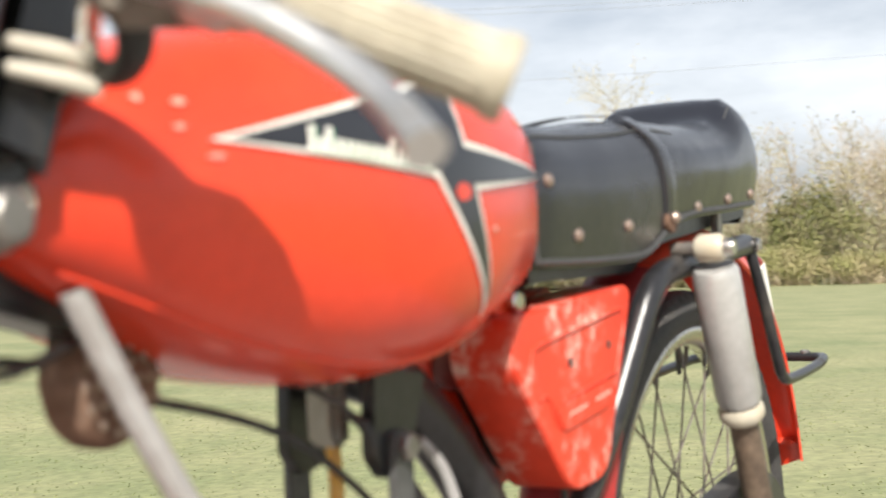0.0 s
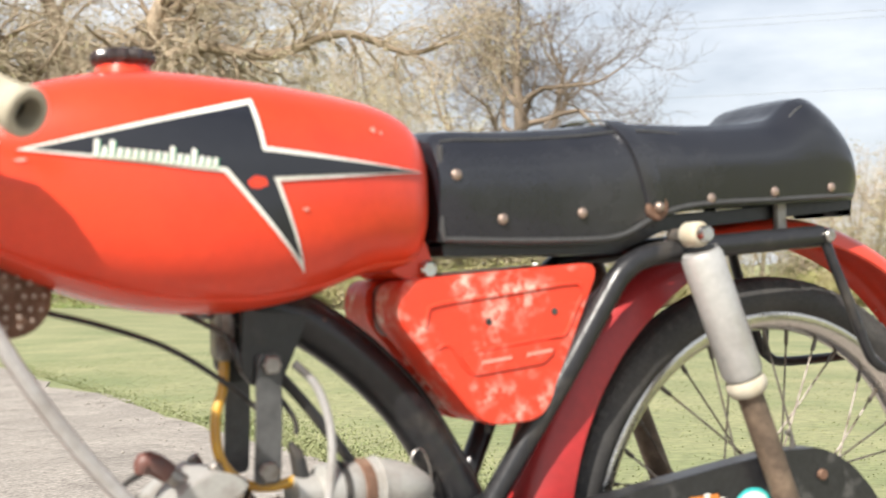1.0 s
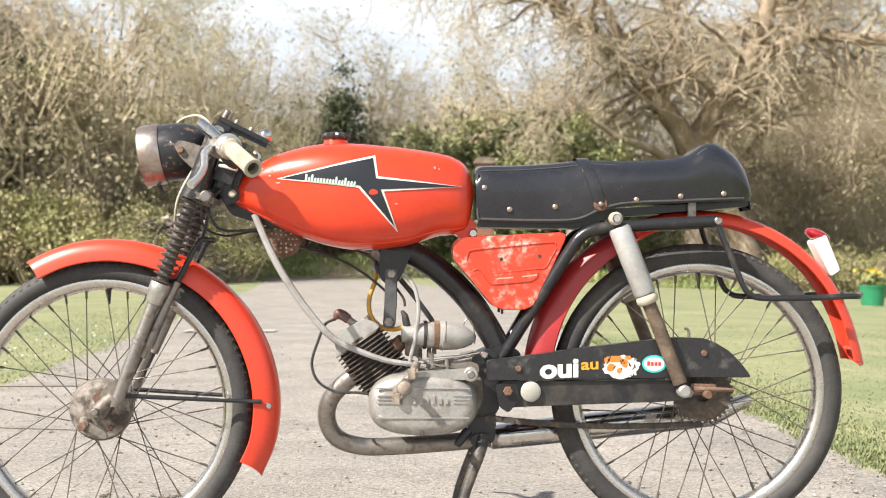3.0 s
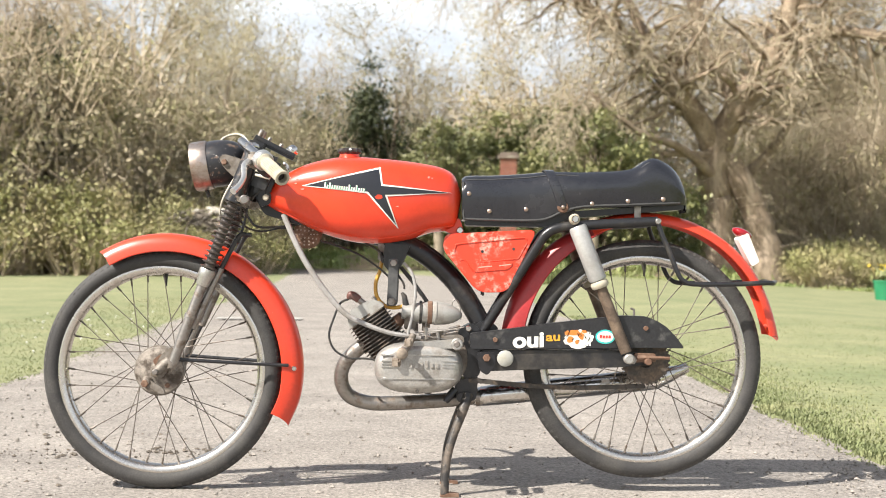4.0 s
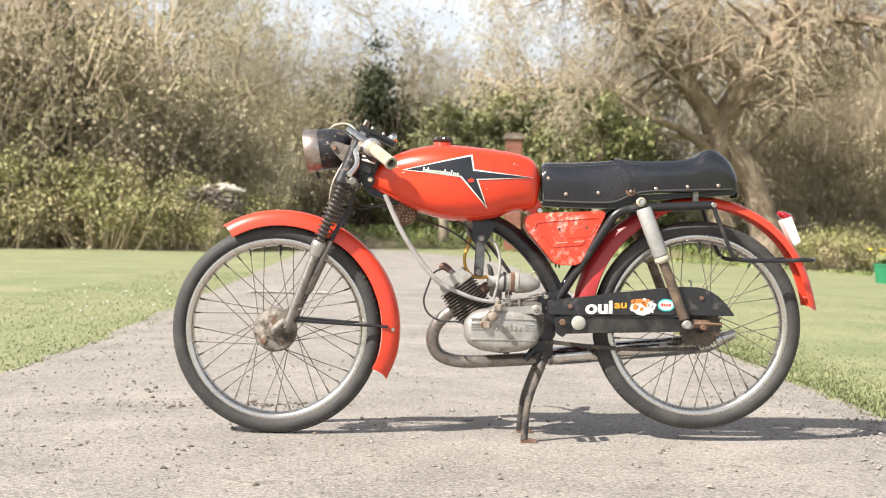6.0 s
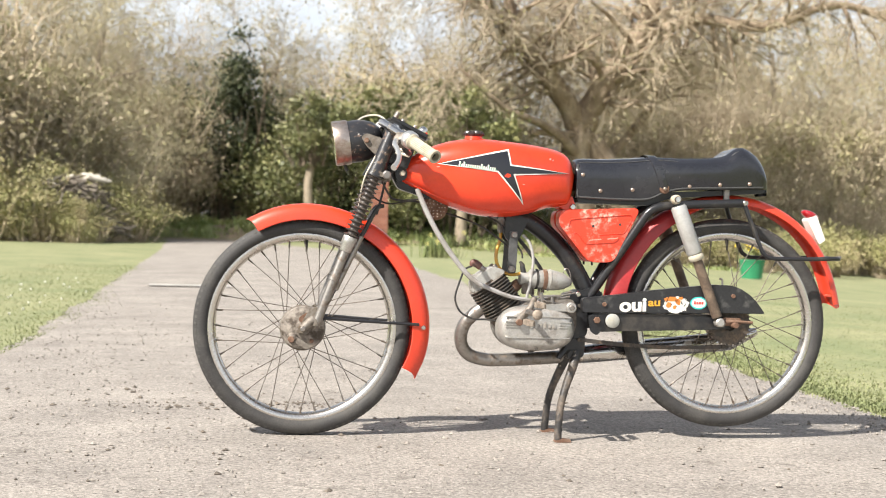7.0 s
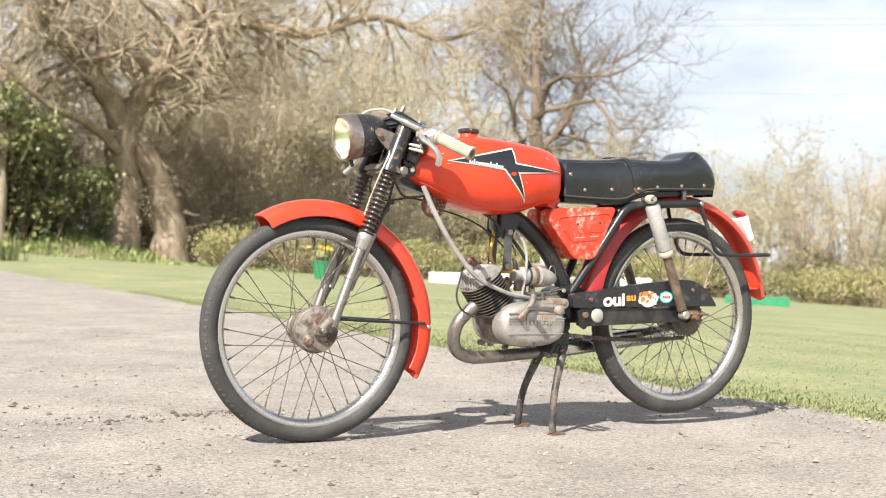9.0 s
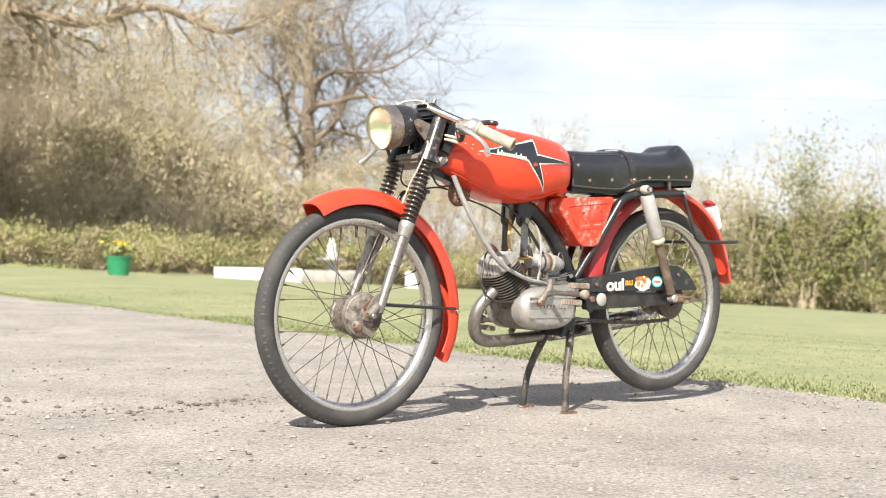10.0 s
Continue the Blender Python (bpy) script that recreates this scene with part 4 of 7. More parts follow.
slim = bare_tree("tree", 31, 10, 0.14, "slender leafless tree with fine pale brown twigs", limbs=10, twig=TWIG, twig_r=0.009, fine=5, spread=0.42, low=0.2, buds=1500)
plant(slim, -6.6, 46.0, 0)
slim_two = bare_tree("tree", 37, 11, 0.16, "slender budding tree with fine olive twigs", limbs=10, twig=TWIG_OLIVE, twig_r=0.009, fine=5, spread=0.4, low=0.2, buds=3500, bud_size=0.065)
plant(slim_two, -1.0, 47.0, 60)
for x, y, turn, scale, which in ((-4.2, 48, 80, 0.82, 0), (1.4, 50, 200, 0.95, 0), (4.6, 47, 20, 1.05, 1), (-9.5, 47, 120, 1.15, 1), (15.5, 47, 40, 0.95, 0), (19.3, 55, 10, 0.85, 1), (17.0, 50, 250, 0.9, 0),
                                 (24.7, 63, 0, 1.1, 1), (28.6, 64, 75, 1.2, 0), (32.7, 62, 200, 1.0, 1), (36.0, 63, 100, 0.95, 0), (22.0, 66, 300, 1.35, 0), (19.0, 60, 30, 1.3, 1), (26.5, 56, 160, 1.0, 0), (39.5, 58, 210, 0.9, 1), (43.0, 55, 10, 0.9, 0), (47.5, 52, 140, 0.95, 1), (51.5, 48, 260, 0.95, 0), (16.5, 56, 80, 1.3, 0), (22.5, 52, 110, 0.9, 1), (-14.5, 35, 30, 1.1, 0), (-9.0, 34, 210, 1.0, 1), (-12, 31, 300, 1.05, 0), (-6.2, 33.0, 150, 0.8, 1),
                                 (62, 52, 20, 0.95, 1), (66, 34, 140, 0.95, 0), (57, 23.5, 60, 1.0, 1), (66, 14, 220, 0.9, 0), (12.5, 49, 20, 1.0, 1), (7.5, 50, 99, 1.1, 0), (13.5, 52, 200, 1.45, 0), (21.0, 54, 250, 1.5, 1), (26.0, 60, 80, 1.55, 0), (30.5, 60, 310, 1.45, 1)):
    plant_copy((slim, slim_two)[which], x, y, turn, scale)

brush = thicket("thicket", 41, 6.2, 4.2, 22, "tangled leafless thicket with pale brown stems", twig=TWIG, leaves=1600, leaf=TWIG_BUD)
plant(brush, -12.6, 26.9, 0)
brush_two = thicket("thicket", 43, 5.6, 4.4, 22, "dense budding thicket of olive shoots", twig=TWIG_OLIVE, leaves=2600, leaf_size=0.06)
plant(brush_two, -9.0, 28.0, 90)
for x, y, turn, scale, which in ((-15.6, 26.0, 40, 1.0, 1), (-5.4, 29.6, 130, 0.72, 1), (-18.5, 25.5, 100, 1.1, 0), (-7.6, 38.5, 150, 0.9, 1), (-3.2, 45, 70, 0.85, 1),
                                 (13.4, 42, 0, 0.75, 0), (16.6, 42.5, 60, 0.72, 1),  (6.4, 42, 160, 0.95, 0), (19.8, 43.0, 200, 0.66, 0), (23.0, 46, 250, 0.62, 1),
                                 (27.0, 58, 0, 1.25, 0), (30.6, 57.0, 70, 1.15, 1), (34.4, 55.5, 140, 1.2, 0), (38.0, 53.6, 210, 1.15, 1), (41.4, 51.6, 280, 1.2, 0), (44.6, 49.4, 350, 1.2, 1), (47.6, 47.0, 50, 1.2, 0), (50.4, 44.6, 90, 1.1, 1),
                                 (52.6, 42.6, 120, 1.3, 1), (54.4, 40.8, 190, 1.55, 1), (56.2, 38.0, 260, 1.5, 1), (58.0, 35.0, 330, 1.35, 1), (56.8, 31.6, 20, 1.2, 0), (57.6, 28.0, 80, 1.25, 1), (57.0, 24.4, 170, 1.15, 0), (58.6, 20.6, 240, 1.3, 1), (59.4, 16.6, 310, 1.15, 0),
                                 (60.2, 12.4, 10, 1.25, 1), (60.4, 8.0, 60, 1.2, 0), (60.0, 3.0, 120, 1.2, 1), (2.2, 42.5, 15, 1.0, 1), (5.2, 43.0, 75, 1.05, 0),  (0.6, 52, 20, 1.2, 0), (-8.8, 52, 220, 1.2, 1)):
    plant_copy((brush, brush_two)[which], x, y, turn, scale)

scrub = leafy_bush("scrub_bush", 47, (2.3, 1.7, 5.6), 95, 120, 0.075, SCRUB, "tall tangled scrub of dry brown leaves and shoots", twig=BARK, puff=0.115, sprigs=260)
plant(scrub, -8.6, 27.4, 0)
for x, y, turn, scale in ((-11.6, 26.8, 70, 1.15), (-14.8, 26.2, 150, 1.25), (-17.8, 25.6, 250, 1.2), (-6.6, 29.6, 200, 0.85), (-9.4, 31.5, 300, 1.25), (-4.9, 40.6, 40, 0.95), (-7.4, 36.5, 120, 1.0), (3.0, 43.0, 10, 1.15), (6.8, 43.6, 90, 1.2), (18.8, 46.0, 240, 1.15), (23.2, 49.5, 30, 1.2), (28.6, 54.0, 120, 1.1)):
    plant_copy(scrub, x, y, turn, scale)
for x, y, turn, scale in ((12.6, 47.0, 15, 1.1), (16.4, 47.6, 95, 1.05), (20.6, 49.0, 170, 1.0), (25.0, 52.6, 240, 1.05), (29.4, 54.8, 310, 1.0), (33.4, 53.6, 60, 0.95)):
    plant_copy(scrub, x, y, turn, scale)
laurel = leafy_bush("laurel_bush", 51, (2.3, 1.7, 4.9), 62, 210, 0.082, LEAF, "tall glossy evergreen laurel behind the path", puff=0.088)
plant(laurel, 1.2, 38.2, 0)
for x, y, turn, scale in ((3.0, 37.6, 70, 0.86), (4.9, 38.0, 160, 1.10), (6.9, 40.4, 260, 0.85), (-0.6, 41.5, 40, 0.85), (7.6, 39.2, 10, 0.6)):
    plant_copy(laurel, x, y, turn, scale)
ivy = leafy_bush("ivy_clad_tree", 61, (0.95, 0.95, 7.0), 105, 110, 0.085, LEAF_DARK, "narrow tree stem wrapped in dark ivy", category="tree", puff=0.075)
plant(ivy, -2.4, 42.2, 0)
for x, y, turn, scale in ((-4.2, 43.0, 100, 0.85), (-9.6, 29.5, 200, 0.9), (-1.2, 44.5, 30, 0.75), (-5.8, 44.0, 300, 0.7), (-13.8, 28.5, 77, 1.0)):
    plant_copy(ivy, x, y, turn, scale)
# Dark backing added behind thickets and laurels, standing in for shade in their gaps.
gap_bush = leafy_bush("holly_bush", 65, (2.0, 1.4, 4.6), 60, 130, 0.085, LEAF_DARK, "dark evergreen bush added behind the thickets as the shade in their gaps", puff=0.10)
plant(gap_bush, -12.0, 29.6, 0)
for x, y, turn, scale in ((-15.0, 29.0, 80, 1.1), (-9.0, 30.6, 150, 0.95), (-6.4, 31.4, 220, 0.8), (-17.8, 28.4, 290, 1.0), (-7.4, 41.0, 30, 0.9), (-3.2, 44.6, 100, 0.8), (1.0, 41.0, 60, 0.95), (3.6, 40.4, 140, 0.85), (6.0, 41.2, 220, 0.9), (-1.6, 43.6, 10, 0.7)):
    plant_copy(gap_bush, x, y, turn, scale)
shrub = leafy_bush("shrub", 91, (2.8, 2.0, 5.0), 105, 105, 0.10, LEAF_OLIVE, "tall loose olive-green shrub at the far edge of the lawn", twig=TWIG_OLIVE)
plant(shrub, 53.6, 40.6, 0)
for x, y, turn, scale in ((56.0, 36.4, 70, 1.15), (57.0, 32.4, 160, 0.9), (57.6, 27.4, 220, 1.0), (51.0, 44.0, 300, 0.8), (58.4, 22.0, 30, 1.0), (59.0, 15.0, 110, 0.9), (47.2, 47.6, 250, 0.6), (54.6, 38.0, 200, 1.0), (55.2, 30.0, 20, 0.75)):
    plant_copy(shrub, x, y, turn, scale)
conifer = leafy_bush("conifer", 93, (1.1, 1.1, 9.0), 70, 60, 0.09, LEAF_OLIVE, "slim young conifer rising above the shrubs", category="tree", twig=TWIG)
plant(conifer, 52.8, 37.4, 0)
sapling = leafy_bush("young_tree", 68, (1.0, 0.8, 2.2), 34, 90, 0.07, LEAF, "young tree with a pale trunk and yellow-green leaves", category="tree", puff=0.10)
for o in sapling.children:
    o.data.transform(Matrix.Translation((0, 0, 2.3)))
part("trunk", tube([(0.05, 0, -0.2), (0.0, 0, 0.8), (-0.06, 0, 1.7), (0.05, 0, 2.6), (0.1, 0, 3.6)], [0.20, 0.15, 0.13, 0.11, 0.05], 10, 4), PALE_BARK, sapling, "pale smooth trunk")
plant(sapling, 0.1, 36.4, 0)
plant_copy(sapling, 4.75, 36.4, 120, 1.1)
heap = new("brushwood_heap")
g = random.Random(77)
twigs_here, logs = [], []
for k in range(420):
    x = max(-1.2, min(1.2, g.gauss(0, 0.5)))
    h = max(0.1, 1.6 - 0.75 * x * x) * g.random() ** 0.6
    c, a, n = Vector((x, g.gauss(0, 0.45), h)), g.uniform(0, 6.3), g.uniform(0.25, 0.8)
    d = Vector((math.cos(a), math.sin(a) * 0.6, g.gauss(0, 0.28)))
    r = g.uniform(0.012, 0.040)
    twigs_here.append((tuple(c - d * n * 0.5), tuple(c + d * n * 0.5), r, r * 0.6))
for k in range(16):
    c = Vector((-0.75 + 0.1 * k + g.uniform(-0.06, 0.06), g.uniform(-0.35, 0.1), 1.42 + 0.014 * k + g.uniform(-0.12, 0.08)))
    d = Vector((g.uniform(0.6, 1.0), g.uniform(-0.5, 0.5), g.gauss(0, 0.2))).normalized() * g.uniform(0.10, 0.20)
    r = g.uniform(0.035, 0.07)
    logs.append((tuple(c - d), tuple(c + d), r, r * 0.9))
tagged(prisms("brushwood", twigs_here, DEADWOOD, heap, 5), kind="stuff")
for log in logs:
    prisms("peeled_log", [log], SAWN, heap, 7)
tagged(plant(heap, -5.35, 26.4, 0, 0.92), "heap of grey brushwood topped with pale peeled logs", "wood heap")
bramble = leafy_bush("bramble", 71, (1.8, 1.3, 1.9), 90, 80, 0.05, LEAF_BUD, "low tangled bramble with yellow-green leaves", twig=TWIG)
plant(bramble, -11.4, 24.6, 0)
for x, y, turn, scale in ((-9.6, 25.0, 60, 1.1), (-7.6, 25.6, 140, 1.05), (-5.8, 26.4, 230, 0.9), (-13.6, 24.2, 300, 1.15), (-16.0, 23.6, 20, 1.1), (-4.6, 28.2, 180, 0.75), (-5.1, 25.4, 100, 0.5), (-6.0, 25.4, 10, 0.62)):
    plant_copy(bramble, x, y, turn, scale)
hedge = leafy_bush("hedge_bush", 81, (1.9, 1.2, 1.5), 90, 75, 0.055, LEAF_BUD, "low straggling hedge of olive-green bushes along the lawn", twig=TWIG)
plant(hedge, 13.2, 40.0, 0)
for i in range(30):
    if i < 9:
        x, y = 15.6 + 2.3 * i, 39.4 - 0.35 * i + 0.05 * i * i
    elif i < 19:
        x, y = 37.0 + 2.1 * (i - 9), 51.0 - 1.55 * (i - 9)
    else:
        x, y = 55.4 + 0.25 * (i - 19), 34.0 - 3.1 * (i - 19)
    plant_copy(hedge, x + rng.uniform(-0.4, 0.4), y + rng.uniform(-0.5, 0.5), rng.uniform(0, 360), rng.uniform(0.75, 1.15) * (1.0 if i < 9 else 1.15))
for x, y, s in ((11.0, 33.8, 0.75), (12.8, 33.0, 0.8), (14.6, 32.4, 0.7)):
    plant_copy(hedge, x, y, 50 * x, s)

# ---- brick pier, tubs, troughs, fountain and table on the lawn ----
pier = new("brick_pier")
bm = box((-0.215, -0.215, -0.1), (0.215, 0.215, 3.2), 0)
part("core", bm, MORTAR, pier, smooth=False)
bm = bmesh.new()
for i in range(42):
    add_box(bm, (-0.225, -0.225, 0.005 + i * 0.076), (0.225, 0.225, 0.070 + i * 0.076), 0.004)
tagged(part("brickwork", bm, BRICK, pier, smooth=False), kind="stuff")
bm = box((-0.29, -0.29, 3.19), (0.29, 0.29, 3.29), 0.015)
add_box(bm, (-0.25, -0.25, 3.29), (0.25, 0.25, 3.36), 0.02)
part("capstone", bm, CAPSTONE, pier, "weathered capstone", smooth=False)
pier.matrix_basis = Matrix.Translation((2.05, 33.9, ground_z(2.05, 33.9)))
tagged(pier, "slim red brick gate pier with a stone cap", "gate pier")

tub = new("flower_tub")
part("tub", lathe([(0, 0), (0.19, 0), (0.235, 0.33), (0.25, 0.33), (0.25, 0.36), (0.222, 0.36), (0.21, 0.30), (0, 0.29)], axis=(0, 0, 1), seg=28), GREEN_TUB, tub, "green plastic tub")
lt = [(rng.gauss(0, 0.10), rng.gauss(0, 0.10), rng.uniform(0.32, 0.55)) for _ in range(260)]
leaf_mesh("foliage", lt, 0.05, LEAF, tub, 5, long=3.2)
lt = [(rng.gauss(0, 0.11), rng.gauss(0, 0.11), rng.uniform(0.52, 0.64)) for _ in range(45)]
leaf_mesh("bloom_mass", lt, 0.055, YELLOW, tub, 6, long=1.1)
tub.matrix_basis = Matrix.Translation((8.2, 20.5, ground_z(8.2, 20.5)))
tagged(tub, "green plastic tub of yellow daffodils on the lawn", "planter")


def trough(x, y, length, turn, material, label, h=0.32):
    t = new("planting_trough")
    b = box((-length / 2, -0.22, -0.1), (length / 2, 0.22, h), 0.015)
    part("wall", b, material, t, smooth=False)
    part("soil", box((-length / 2 + 0.06, -0.16, h - 0.05), (length / 2 - 0.06, 0.16, h + 0.012), 0.004), EARTH, t)
    spots = [(rng.uniform(-length / 2 + 0.1, length / 2 - 0.1), rng.gauss(0, 0.08), h + rng.uniform(0.02, 0.24)) for _ in range(int(160 * length))]
    leaf_mesh("foliage", spots, 0.05, LEAF, t, 3, long=2.4)
    t.matrix_basis = Matrix.Translation((x, y, ground_z(x, y))) @ Matrix.Rotation(radians(turn), 4, "Z")
    return tagged(t, label, "planter")


trough(17.0, 30.2, 2.5, -32, WHITE_WALL, "long white planting trough with low plants on the lawn")
trough(21.7, 28.6, 0.9, -32, WHITE_WALL, "short white planting trough with low plants on the lawn", 0.5)
trough(22.5, 24.2, 1.7, -42, GREEN_TUB, "long green planting trough on the lawn", 0.24)

fountain = new("fountain")
part("basin", lathe([(0, 0), (1.15, 0), (1.2, 0.06), (1.2, 0.34), (1.12, 0.36), (1.05, 0.33), (1.03, 0.12), (0, 0.1)], axis=(0, 0, 1), seg=40), GREY_STONE, fountain, "round grey concrete basin")
part("pedestal", lathe([(0.26, 0.1), (0.2, 0.2), (0.12, 0.4), (0.16, 0.62), (0.45, 0.70), (0.46, 0.76), (0.1, 0.74), (0, 0.74)], axis=(0, 0, 1), seg=28), GREY_STONE, fountain)
part("finial", lathe([(0.14, 0.74), (0.17, 0.86), (0.12, 1.02), (0.14, 1.12), (0.07, 1.24), (0.08, 1.32), (0, 1.38)], axis=(0, 0, 1), seg=18), WHITE_WALL, fountain, "plain white finial")
fountain.matrix_basis = Matrix.Translation((19.8, 30.6, ground_z(19.8, 30.6)))
tagged(fountain, "round grey stone fountain with a white finial on the lawn", "fountain")

shed = new("white_building")
part("wall", box((-3.0, -1.5, -0.2), (3.0, 1.5, 2.7), 0.01), WHITE_WALL, shed, smooth=False)
bm = bmesh.new()
rf = [bm.verts.new(v) for v in ((-3.2, -1.8, 2.65), (3.2, -1.8, 2.65), (3.2, 0, 3.5), (-3.2, 0, 3.5), (-3.2, 1.8, 2.65), (3.2, 1.8, 2.65))]
for q in ((0, 1, 2, 3), (3, 2, 5, 4), (0, 3, 4), (1, 5, 2), (0, 4, 5, 1)):
    bm.faces.new([rf[i] for i in q])
part("roof", bm, CAPSTONE, shed, "dull brown roof", smooth=False)
shed.matrix_basis = Matrix.Translation((-9.2, 57.0, ground_z(-9.2, 57.0)))
tagged(shed, "low white building half hidden behind the trees", "building")

for z0, off in ((21.6, 0.0), (21.2, 1.2), (15.0, 0.5)):
    bm = tube([(40, 132 + off, z0 + 2.5), (86, 78 + off, z0), (110, 49 + off, z0 - 0.4), (150, 2 + off, z0 + 2)], 0.02, 5, 10)
    tagged(part("overhead_cable", bm, CONDUCTOR), "thin grey overhead power cable high across the sky", "cable", "overhead cables")


# ---- the moped: front at -x, its near side at -y ----
moped = new("moped")
tagged(moped, "vintage red and black moped on its centre stand on the asphalt", "moped")
FRONT, REAR = Vector((-0.587, 0, 0.292)), Vector((0.587, 0, 0.325))


def wheel(name, c, label, lugs):
    """A spoked wheel: rim, tyre, spokes with nipples, valve."""
    at = tuple(c)
    rim = part(name, lathe([(0.2510, -0.0175), (0.2522, -0.0195), (0.2495, -0.0207), (0.2420, -0.0190), (0.2370, -0.0155), (0.2325, -0.008), (0.2310, 0.0), (0.2325, 0.008), (0.2370, 0.0155),
                            (0.2420, 0.0190), (0.2495, 0.0207), (0.2522, 0.0195), (0.2510, 0.0175), (0.2430, 0.012), (0.2400, 0.0), (0.2430, -0.012)], at, seg=96, close=True), RIM, moped, label)
    prof = [(0.2440, -0.013), (0.2508, -0.0178), (0.2550, -0.0225), (0.2610, -0.0260), (0.2690, -0.0272), (0.2765, -0.0256), (0.2830, -0.0220), (0.2862, -0.0193), (0.2862, -0.0170), (0.2892, -0.0135), (0.2888, -0.0115), (0.2908, -0.0080),
            (0.2900, -0.0062), (0.2918, -0.0030), (0.2908, 0.0)]
    prof = prof + [(r, -h) for r, h in prof[-2::-1]]
    tyre = part("tyre", lathe(prof, at, seg=120, close=True), RUBBER, rim, "weathered black tyre")
    bm = bmesh.new()
    for i in range(lugs):
        for s in (-1, 1):
            a = 2 * math.pi * (i + 0.25 * s) / lugs
            m = Matrix.Translation(c) @ Matrix.Rotation(-a, 4, "Y") @ Matrix.Translation((0.2846, s * 0.0208, 0)) @ Matrix.Rotation(radians(s * 44), 4, "Z")
            add_lug(bm, m)
    tagged(part("tread", bm, TREAD, rim, smooth=False), kind="stuff")
    spoke = None
    for i in range(36):
        side = -1 if i % 2 else 1
        turn = 1 if (i // 2) % 2 else -1
        a = 2 * math.pi * i / 36
        h = a + turn * radians(62)
        p = Vector((0.2325 * math.cos(a), 0.003 * side, 0.2325 * math.sin(a)))
        q = Vector((0.046 * math.cos(h), 0.030 * side, 0.046 * math.sin(h)))
        bm = tube([c + q, c + p], 0.00125, 5, 1)
        add_tube(bm, [c + p + (q - p).normalized() * 0.016, c + p - (q - p).normalized() * 0.004], 0.0026, 6, 1)
        part("spoke", bm, SPOKE, rim)
    v = c + Vector((0.006, 0.0, 0.2325))
    part("valve", tube([v, v - (v - c).normalized() * 0.030], [0.004, 0.0025], 8, 1), CABLE_BLACK, rim)
    return rim


def add_lug(bm, m):
    vs = [bm.verts.new(m @ Vector(p)) for p in ((0, -0.005, -0.0035), (0, 0.005, -0.0035), (0, 0.005, 0.0035), (0, -0.005, 0.0035),
                                                (0.0006, -0.004, -0.0025), (0.0006, 0.004, -0.0025), (0.0006, 0.004, 0.0025), (0.0006, -0.004, 0.0025))]
    for q in ((0, 1, 5, 4), (1, 2, 6, 5), (2, 3, 7, 6), (3, 0, 4, 7), (4, 5, 6, 7)):
        bm.faces.new([vs[i] for i in q])


front_wheel = wheel("front_wheel", FRONT, "spoked front wheel with a spotted chrome rim", 100)
rear_wheel = wheel("rear_wheel", REAR, "spoked rear wheel with a spotted chrome rim", 100)

# hubs
hub = part("front_hub", lathe([(0, -0.046), (0.036, -0.046), (0.047, -0.043), (0.050, -0.036), (0.050, -0.012), (0.046, -0.008), (0.044, -0.004), (0.043, 0.024), (0.050, 0.028), (0.050, 0.036), (0.030, 0.043), (0, 0.045)], FRONT, seg=40),
           HUB_METAL, moped, "greasy alloy brake hub")
part("brake_plate", lathe([(0, -0.060), (0.030, -0.059), (0.038, -0.055), (0.056, -0.053), (0.058, -0.049), (0.056, -0.046), (0, -0.046)], FRONT, seg=40), HUB_METAL, hub)
part("drum_rim", lathe([(0.0560, -0.047), (0.0600, -0.046), (0.0615, -0.042), (0.0600, -0.036), (0.0490, -0.034), (0.0490, -0.047)], FRONT, seg=48, close=True), ALLOY_DIRTY, hub)
for k in range(3):
    part("cooling_rib", lathe([(0.0440, -0.006 + 0.011 * k), (0.0490, -0.005 + 0.011 * k), (0.0490, -0.002 + 0.011 * k), (0.0440, -0.001 + 0.011 * k)], FRONT, seg=40, close=True), ALLOY_DIRTY, hub)
part("torque_arm", plate(rounded([(-0.600, 0.318), (-0.584, 0.330), (-0.536, 0.352), (-0.530, 0.340), (-0.574, 0.312), (-0.592, 0.304)], 0.006), -0.066, -0.060, 0.0012), RUST, hub)
part("cam_boss", lathe([(0, -0.070), (0.008, -0.070), (0.013, -0.062), (0.015, -0.054), (0, -0.054)], FRONT + Vector((-0.026, 0, -0.026)), seg=20), HUB_METAL, hub)
part("axle", lathe(disc_profile(0.007, -0.098, 0.092), FRONT, seg=14), STEEL, hub)
for x, z, r in ((0.0, 0.0, 0.0125), (-0.030, -0.030, 0.0095), (0.026, 0.022, 0.0085), (0.016, 0.036, 0.0075), (0.024, -0.034, 0.006)):
    part("nut", lathe(disc_profile(r, -0.072, -0.058), FRONT + Vector((x, 0, z)), seg=6), RUST, hub, smooth=False)
part("brake_arm", plate(rounded([(-0.624, 0.262), (-0.610, 0.274), (-0.572, 0.250), (-0.568, 0.238), (-0.578, 0.236)], 0.004), -0.068, -0.062, 0.001), ALLOY_DIRTY, hub)
hub = part("rear_hub", lathe([(0, -0.050), (0.045, -0.050), (0.050, -0.044), (0.050, -0.030), (0.030, -0.026), (0.028, 0.020), (0.046, 0.026), (0.046, 0.034), (0.030, 0.05), (0, 0.05)], REAR, seg=40), IRON, moped, "greasy dark rear hub")
bm = bmesh.new()
add_lathe(bm, [(0.018, -0.004), (0.056, -0.003), (0.056, 0.003), (0.018, 0.004)], REAR + Vector((0, -0.056, 0)), seg=40, close=True)
